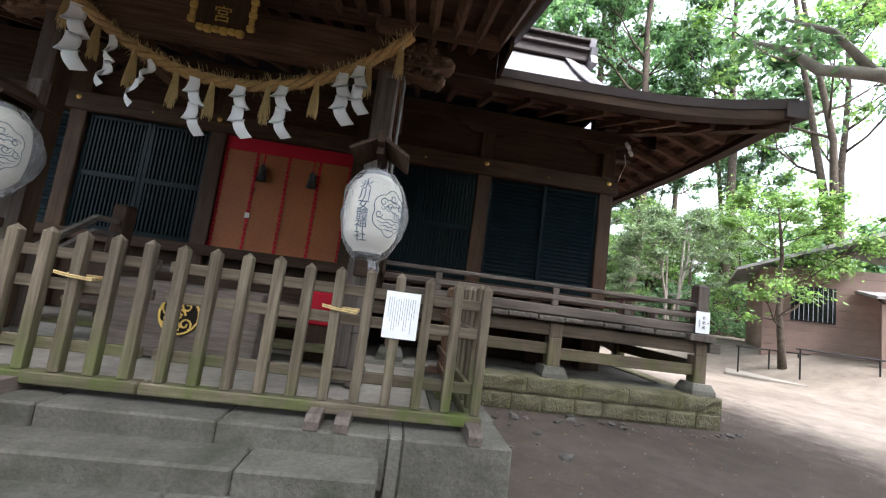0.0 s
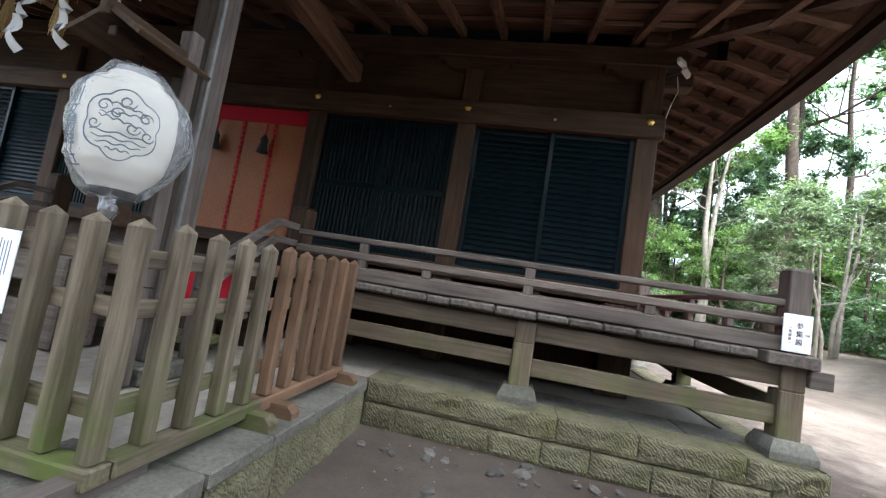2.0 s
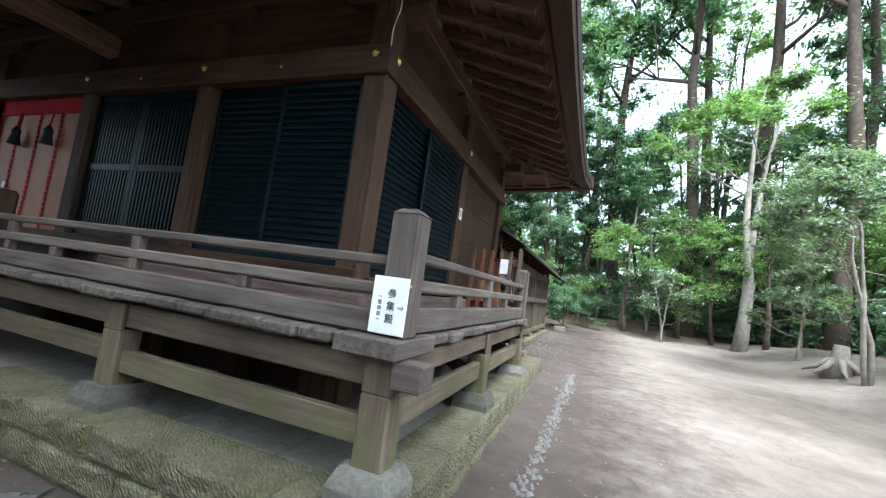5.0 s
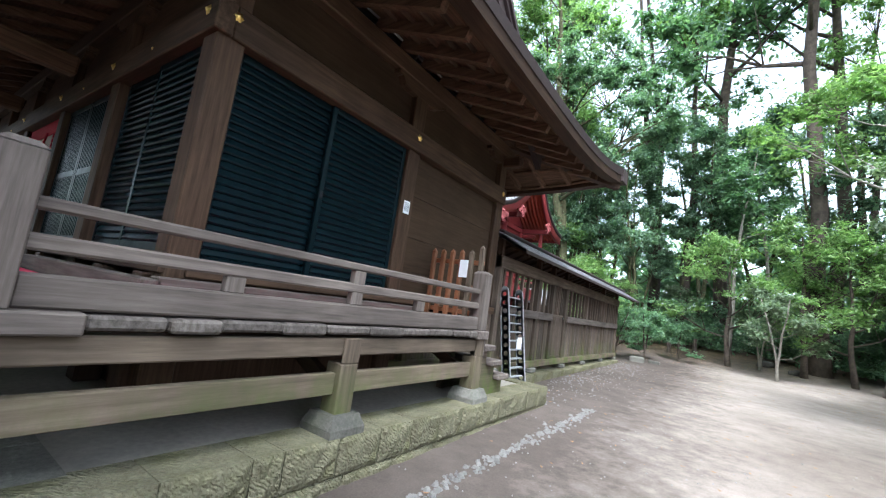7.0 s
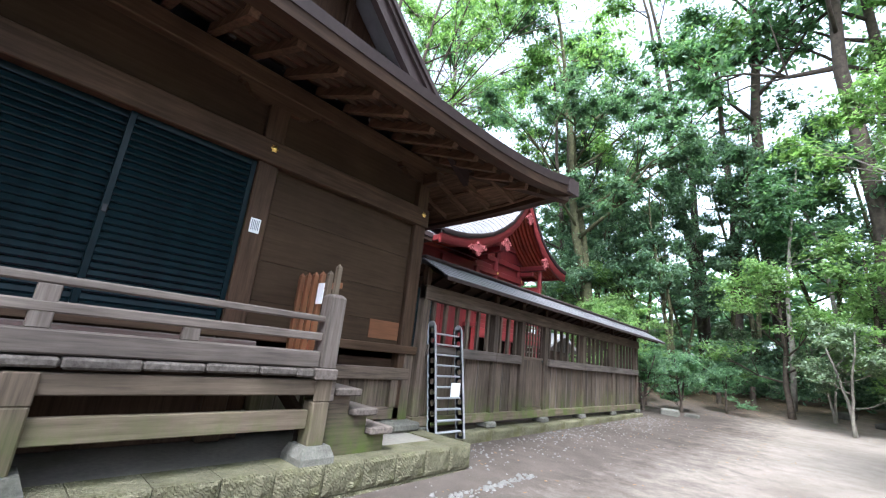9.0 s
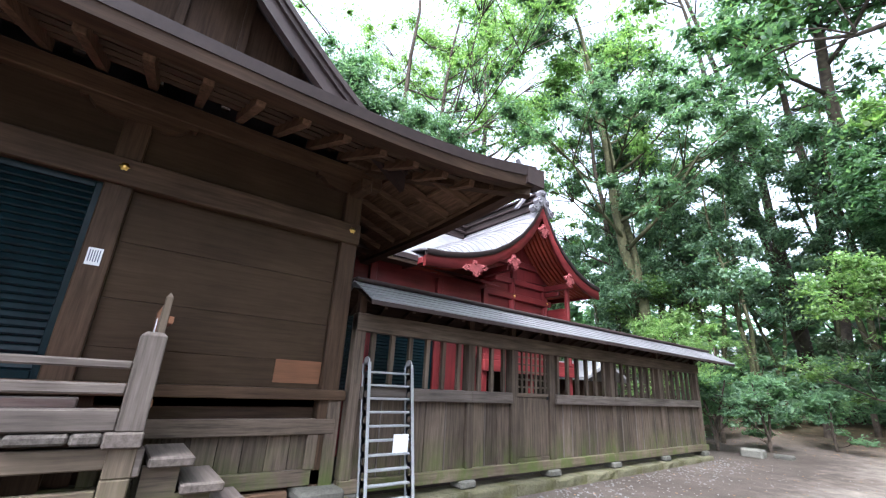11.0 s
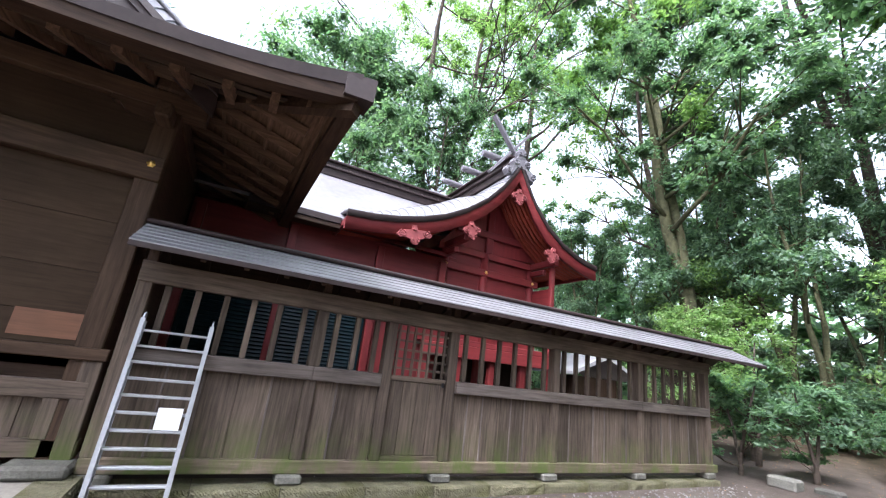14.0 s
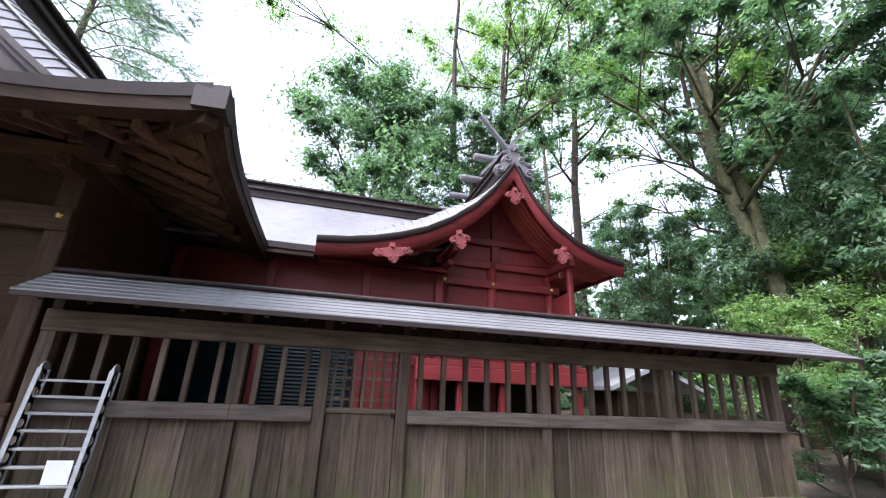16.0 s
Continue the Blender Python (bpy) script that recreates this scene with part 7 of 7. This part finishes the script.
def undergrowth():
    """Low evergreen growth along the wood's edge."""
    r = random.Random(91)
    edge = [(1.5, 26.5), (4.0, 29.5), (7.0, 31.0), (10.0, 29.0), (13.0, 26.5), (16.0, 22.5), (18.0, 17.0)]
    cs, rs = [], []
    for i in range(430):
        f = r.uniform(0, len(edge) - 1.001)
        k = int(f)
        (xa, ya), (xb, yb) = edge[k], edge[k + 1]
        b = abs(r.gauss(0, 1.8))
        x, y = xa + (xb - xa) * (f - k) + r.uniform(-0.4, 0.4) + 0.35 * b, ya + (yb - ya) * (f - k) + b
        cs.append((x, y, gz(x, y) + 0.2 + 2.3 * r.random() ** 1.6))
        rs.append(r.uniform(0.4, 0.95))
    o = leaves("undergrowth", cs, rs, 75, 0.1, 91, LEAF_DARK, None)
    tagged(o, "low dark evergreen undergrowth at the edge of the wood", "undergrowth", kind="stuff")


undergrowth()


# overhanging bough near the start
def bough():
    th = thing("tree_bough", "overhanging grey bough with broad glossy green leaves", "tree branch")
    bm = bmesh.new()
    P = [Vector(p) for p in ((7.2, 3.6, 4.35), (5.6, 4.2, 4.75), (5.1, 4.45, 4.85), (4.8, 4.6, 5.15), (4.4, 4.75, 5.3))]
    tube(bm, P, [0.12, 0.085, 0.07, 0.05, 0.02], 8)
    tube(bm, [P[1], Vector((5.1, 4.3, 5.3)), Vector((4.6, 4.5, 5.5))], [0.06, 0.04, 0.015], 7)
    tube(bm, [P[0], Vector((9.5, 2.4, 3.5)), Vector((11.0, 1.6, -0.3))], [0.12, 0.18, 0.28], 9)
    obj("limb", bm, BARK_PALE, th, "", True)
    r = random.Random(4)
    cs = [(4.2 + r.uniform(-0.4, 1.3), 4.7 + r.uniform(-0.5, 0.3), 5.35 + r.uniform(-0.5, 0.5)) for _ in range(34)]
    leaves("foliage", cs, [0.3] * 34, 16, 0.07, 5, LEAF_MID, th)


bough()

# ---- stones and small things on the ground ----


def pebble(seed, w):
    r = random.Random(seed)
    bm = bmesh.new()
    bmesh.ops.create_icosphere(bm, subdivisions=1, radius=w)
    for v in bm.verts:
        v.co *= r.uniform(0.65, 1.2)
        v.co.z *= 0.5
    return bm


stone_kinds = []
for k in range(5):
    o = tagged(obj("loose_stone", pebble(300 + k, 0.06), ROCK), "broken grey stone lying on the earth", "stone", "loose stones")
    stone_kinds.append(o)
pr = random.Random(17)
spots = [(2.42, 5.0, 1.5), (2.36, 4.86, 1.0), (2.2, 4.8, 1.0)]
for k in range(24):
    f = pr.random()
    spots.append((1.1 + 3.6 * f, 4.92 - 0.25 * pr.random() + 0.1 * f, pr.uniform(0.4, 1.0)))
for k in range(9):
    spots.append((pr.uniform(1.0, 1.9), pr.uniform(3.6, 4.9), pr.uniform(0.4, 1.1)))
for i, (x, y, s) in enumerate(spots):
    m = pose(x, y, gz(x, y) + 0.012 * s, pr.uniform(-15, 15), pr.uniform(-15, 15), pr.uniform(0, 360)) @ Matrix.Scale(s, 4)
    if i < 5:
        stone_kinds[i].matrix_basis = m
    else:
        copy_thing(stone_kinds[i % 5], m)


def scatter(name, label, category, n, area, size, material, seed):
    """Small stones or leaves that nobody could count."""
    r = random.Random(seed)
    vs, fs = [], []
    for k in range(n):
        x, y = area(r)
        w = size * r.uniform(0.4, 1.3)
        z = gz(x, y)
        a = r.uniform(0, 6.28)
        b = len(vs)
        for q in range(5):
            t = a + 6.2832 * q / 5
            rr = w * r.uniform(0.6, 1.1)
            vs.append((x + rr * math.cos(t), y + rr * math.sin(t), z - 0.004))
        for q in range(5):
            t = a + 6.2832 * q / 5
            rr = w * r.uniform(0.35, 0.6)
            vs.append((x + rr * math.cos(t), y + rr * math.sin(t), z + w * r.uniform(0.35, 0.75)))
        fs.append([b + 5 + q for q in range(5)])
        for q in range(5):
            fs.append([b + q, b + (q + 1) % 5, b + 5 + (q + 1) % 5, b + 5 + q])
    me = bpy.data.meshes.new(name)
    me.from_pydata(vs, [], fs)
    me.materials.append(material)
    return tagged(new(name, me), label, category, kind="stuff")


def drip_line(r):
    y = r.uniform(5.6, 12.2)
    return 5.02 + 0.02 * (y - 8) + r.gauss(0, 0.045), y


scatter("pebble_line", "line of pale pebbles along the roof's drip line", "pebbles", 420, drip_line, 0.032, PALE_ROCK, 3)
scatter("gravel", "scattered pale gravel beside the lattice wall", "gravel", 550, lambda r: (3.75 + abs(r.gauss(0, 0.55)), r.uniform(11.7, 21.5)), 0.022, PALE_ROCK, 4)
scatter("grit", "small grit and chips on the earth", "grit", 1500, lambda r: (r.uniform(1.0, 9.5), r.uniform(2.0, 22.0)), 0.012, PALE_ROCK, 5)


def litter(n, area, seed, material, label):
    r = random.Random(seed)
    vs, fs = [], []
    for k in range(n):
        x, y = area(r)
        z = gz(x, y) + 0.006
        a, w = r.uniform(0, 6.28), r.uniform(0.015, 0.035)
        c, s = math.cos(a), math.sin(a)
        b = len(vs)
        for u, v, h in ((-1, 0, 0.004), (0, 0.4, 0.0), (1, 0, 0.01), (0, -0.4, 0.002)):
            vs.append((x + w * (u * c - v * s), y + w * (u * s + v * c), z + h))
        fs.append([b, b + 1, b + 2, b + 3])
    me = bpy.data.meshes.new("fallen_leaves")
    me.from_pydata(vs, [], fs)
    me.materials.append(material)
    tagged(new("fallen_leaves", me), label, "leaves", kind="stuff")


DRY = simple("dry_leaf", (0.22, 0.13, 0.06), 0.8, 0, 0.2, 0.4, 3)
litter(2500, lambda r: (r.uniform(-4, 16), r.uniform(24, 33)), 6, DRY, "brown fallen leaves under the trees")
litter(500, lambda r: (r.uniform(1.1, 8), r.uniform(2, 22)), 7, DRY, "thin scatter of dry fallen leaves")
litter(600, lambda r: (r.uniform(9, 15), r.uniform(17, 25)), 8, DRY, "brown fallen leaves by the path's edge")


def boulder(x, y, w, seed, label, stretch=1.0):
    o = tagged(obj("boulder", pebble(seed, w), ROCK, None, "", True), label, "boulder")
    o.matrix_basis = pose(x, y, gz(x, y) + w * 0.2, 0, 0, seed) @ Matrix.Diagonal((stretch, 1, 1, 1))


boulder(8.3, 28.4, 0.45, 31, "grey boulder at the edge of the path")
boulder(9.2, 27.3, 0.3, 37, "half-buried grey stone among leaves")
blk = thing("cut_stone", "squared grey-brown stone block lying on the earth", "stone")
part("block", bx(3.8, 4.3, 22.6, 22.95, gz(4, 22.7) - 0.03, gz(4, 22.7) + 0.2, 0.04), STONE_FLAT, blk)
blk2 = thing("cut_stone", "small flat stone beside the squared block", "stone")
part("block", bx(4.4, 4.8, 23.0, 23.3, gz(4.5, 23) - 0.03, gz(4.5, 23) + 0.1, 0.03), STONE_STEP, blk2)
stump = thing("tree_stump", "weathered tree stump with spreading roots", "stump")
bm = tube(bmesh.new(), [(12.0, 18.4, 0.0), (12.0, 18.4, 0.55), (12.03, 18.4, 0.75), (12.05, 18.42, 0.95)], [0.42, 0.24, 0.2, 0.17], 10)
for k in range(7):
    a = k * 0.9
    tube(bm, [(12.0 + 0.15 * math.cos(a), 18.4 + 0.15 * math.sin(a), 0.55), (12.0 + 0.45 * math.cos(a), 18.4 + 0.45 * math.sin(a), 0.3), (12.0 + 0.8 * math.cos(a), 18.4 + 0.8 * math.sin(a), 0.12)], [0.1, 0.08, 0.03], 6)
obj("bole", bm, BARK_PALE, stump, "", True).location.z = gz(12.0, 18.4) - 0.1


def fan_palm(x, y):
    th = thing("fan_palm", "small windmill palm with fan leaves among the shrubs", "palm")
    r = random.Random(2)
    th.matrix_basis = pose(x, y, gz(x, y))
    part("trunk", tube(bmesh.new(), [(0, 0, -0.1), (0, 0, 0.7)], [0.1, 0.08], 8), BARK, th)
    for k in range(9):
        a = k * 0.7 + r.uniform(-0.2, 0.2)
        up = r.uniform(0.1, 0.9)
        d = Vector((math.cos(a), math.sin(a), up)).normalized()
        hub = Vector((0, 0, 0.7)) + d * 0.6
        bm = tube(bmesh.new(), [(0, 0, 0.68), tuple(hub)], [0.015, 0.01], 5)
        side = d.cross(Vector((0, 0, 1))).normalized()
        for j in range(14):
            t = (j / 13 - 0.5) * 3.6
            e = d * math.cos(t) + side * math.sin(t)
            tip = hub + e * 0.48 + Vector((0, 0, -0.12))
            w = side * math.cos(t) - d * math.sin(t)
            f = [bm.verts.new(hub + e * 0.05), bm.verts.new(hub + e * 0.28 + w * 0.022), bm.verts.new(tip), bm.verts.new(hub + e * 0.28 - w * 0.022)]
            bm.faces.new(f)
        part("fan_leaf", bm, LEAF_MID, th)


fan_palm(4.6, 27.9)
fan_palm(5.6, 29.2)


def conifer(x, y, h, seed):
    """A tall needle tree: whorls of drooping branches that carry combs of thin needles."""
    th = thing("conifer", "tall dark conifer with drooping needle branches behind the hall", "tree", "trees round the shrine")
    r = random.Random(seed)
    bm = bmesh.new()
    z0 = gz(x, y)
    tube(bm, [(x, y, z0 - 0.3), (x, y, z0 + h * 0.5), (x, y, z0 + h)], [0.3, 0.2, 0.03], 8)
    nv, nf = [], []
    for k in range(100):
        f = 0.25 + 0.74 * k / 99
        ln = (1.15 - f) * h * 0.36 * r.uniform(0.75, 1.15)
        a = k * 2.4 + r.uniform(-0.3, 0.3)
        d = Vector((math.cos(a), math.sin(a), 0))
        p = Vector((x, y, z0 + h * f))
        pts = [p + d * ln * t + Vector((0, 0, ln * (0.28 * t - 0.5 * t * t))) for t in (0, 0.3, 0.6, 0.85, 1)]
        tube(bm, pts, [0.05, 0.035, 0.022, 0.012, 0.005], 5)
        side = d.cross(Vector((0, 0, 1)))
        for j in range(16):
            t = 0.2 + 0.8 * (j + r.random()) / 16
            i = min(3, int(t * 4))
            s = pts[i].lerp(pts[i + 1], t * 4 - i)
            for sg in (-1, 1):
                tw = s + (d * 0.6 + side * sg * r.uniform(0.5, 1.0) + Vector((0, 0, r.uniform(-0.25, 0.1)))) * ln * 0.24 * (1.25 - t * 0.6)
                tube(bm, [s, tw], [0.008, 0.003], 4)
                for q in range(28):
                    c = s.lerp(tw, r.random() * 0.9 + 0.1)
                    e = (Vector((r.gauss(0, 1), r.gauss(0, 1), r.gauss(0, 0.7))).normalized() + (tw - s).normalized() * 0.8) * 0.26
                    w = e.cross(Vector((r.gauss(0, 1), r.gauss(0, 1), r.gauss(0, 1)))).normalized() * 0.016
                    b = len(nv)
                    nv.extend((c - w, c + w, c + e))
                    nf.append((b, b + 1, b + 2))
    obj("trunk", bm, BARK, th, "", True)
    me = bpy.data.meshes.new("needles")
    me.from_pydata([tuple(v) for v in nv], [], nf)
    me.materials.append(LEAF_DARK)
    o = new("needles", me)
    o.parent = th


conifer(-13.5, -1.0, 33.0, 6)
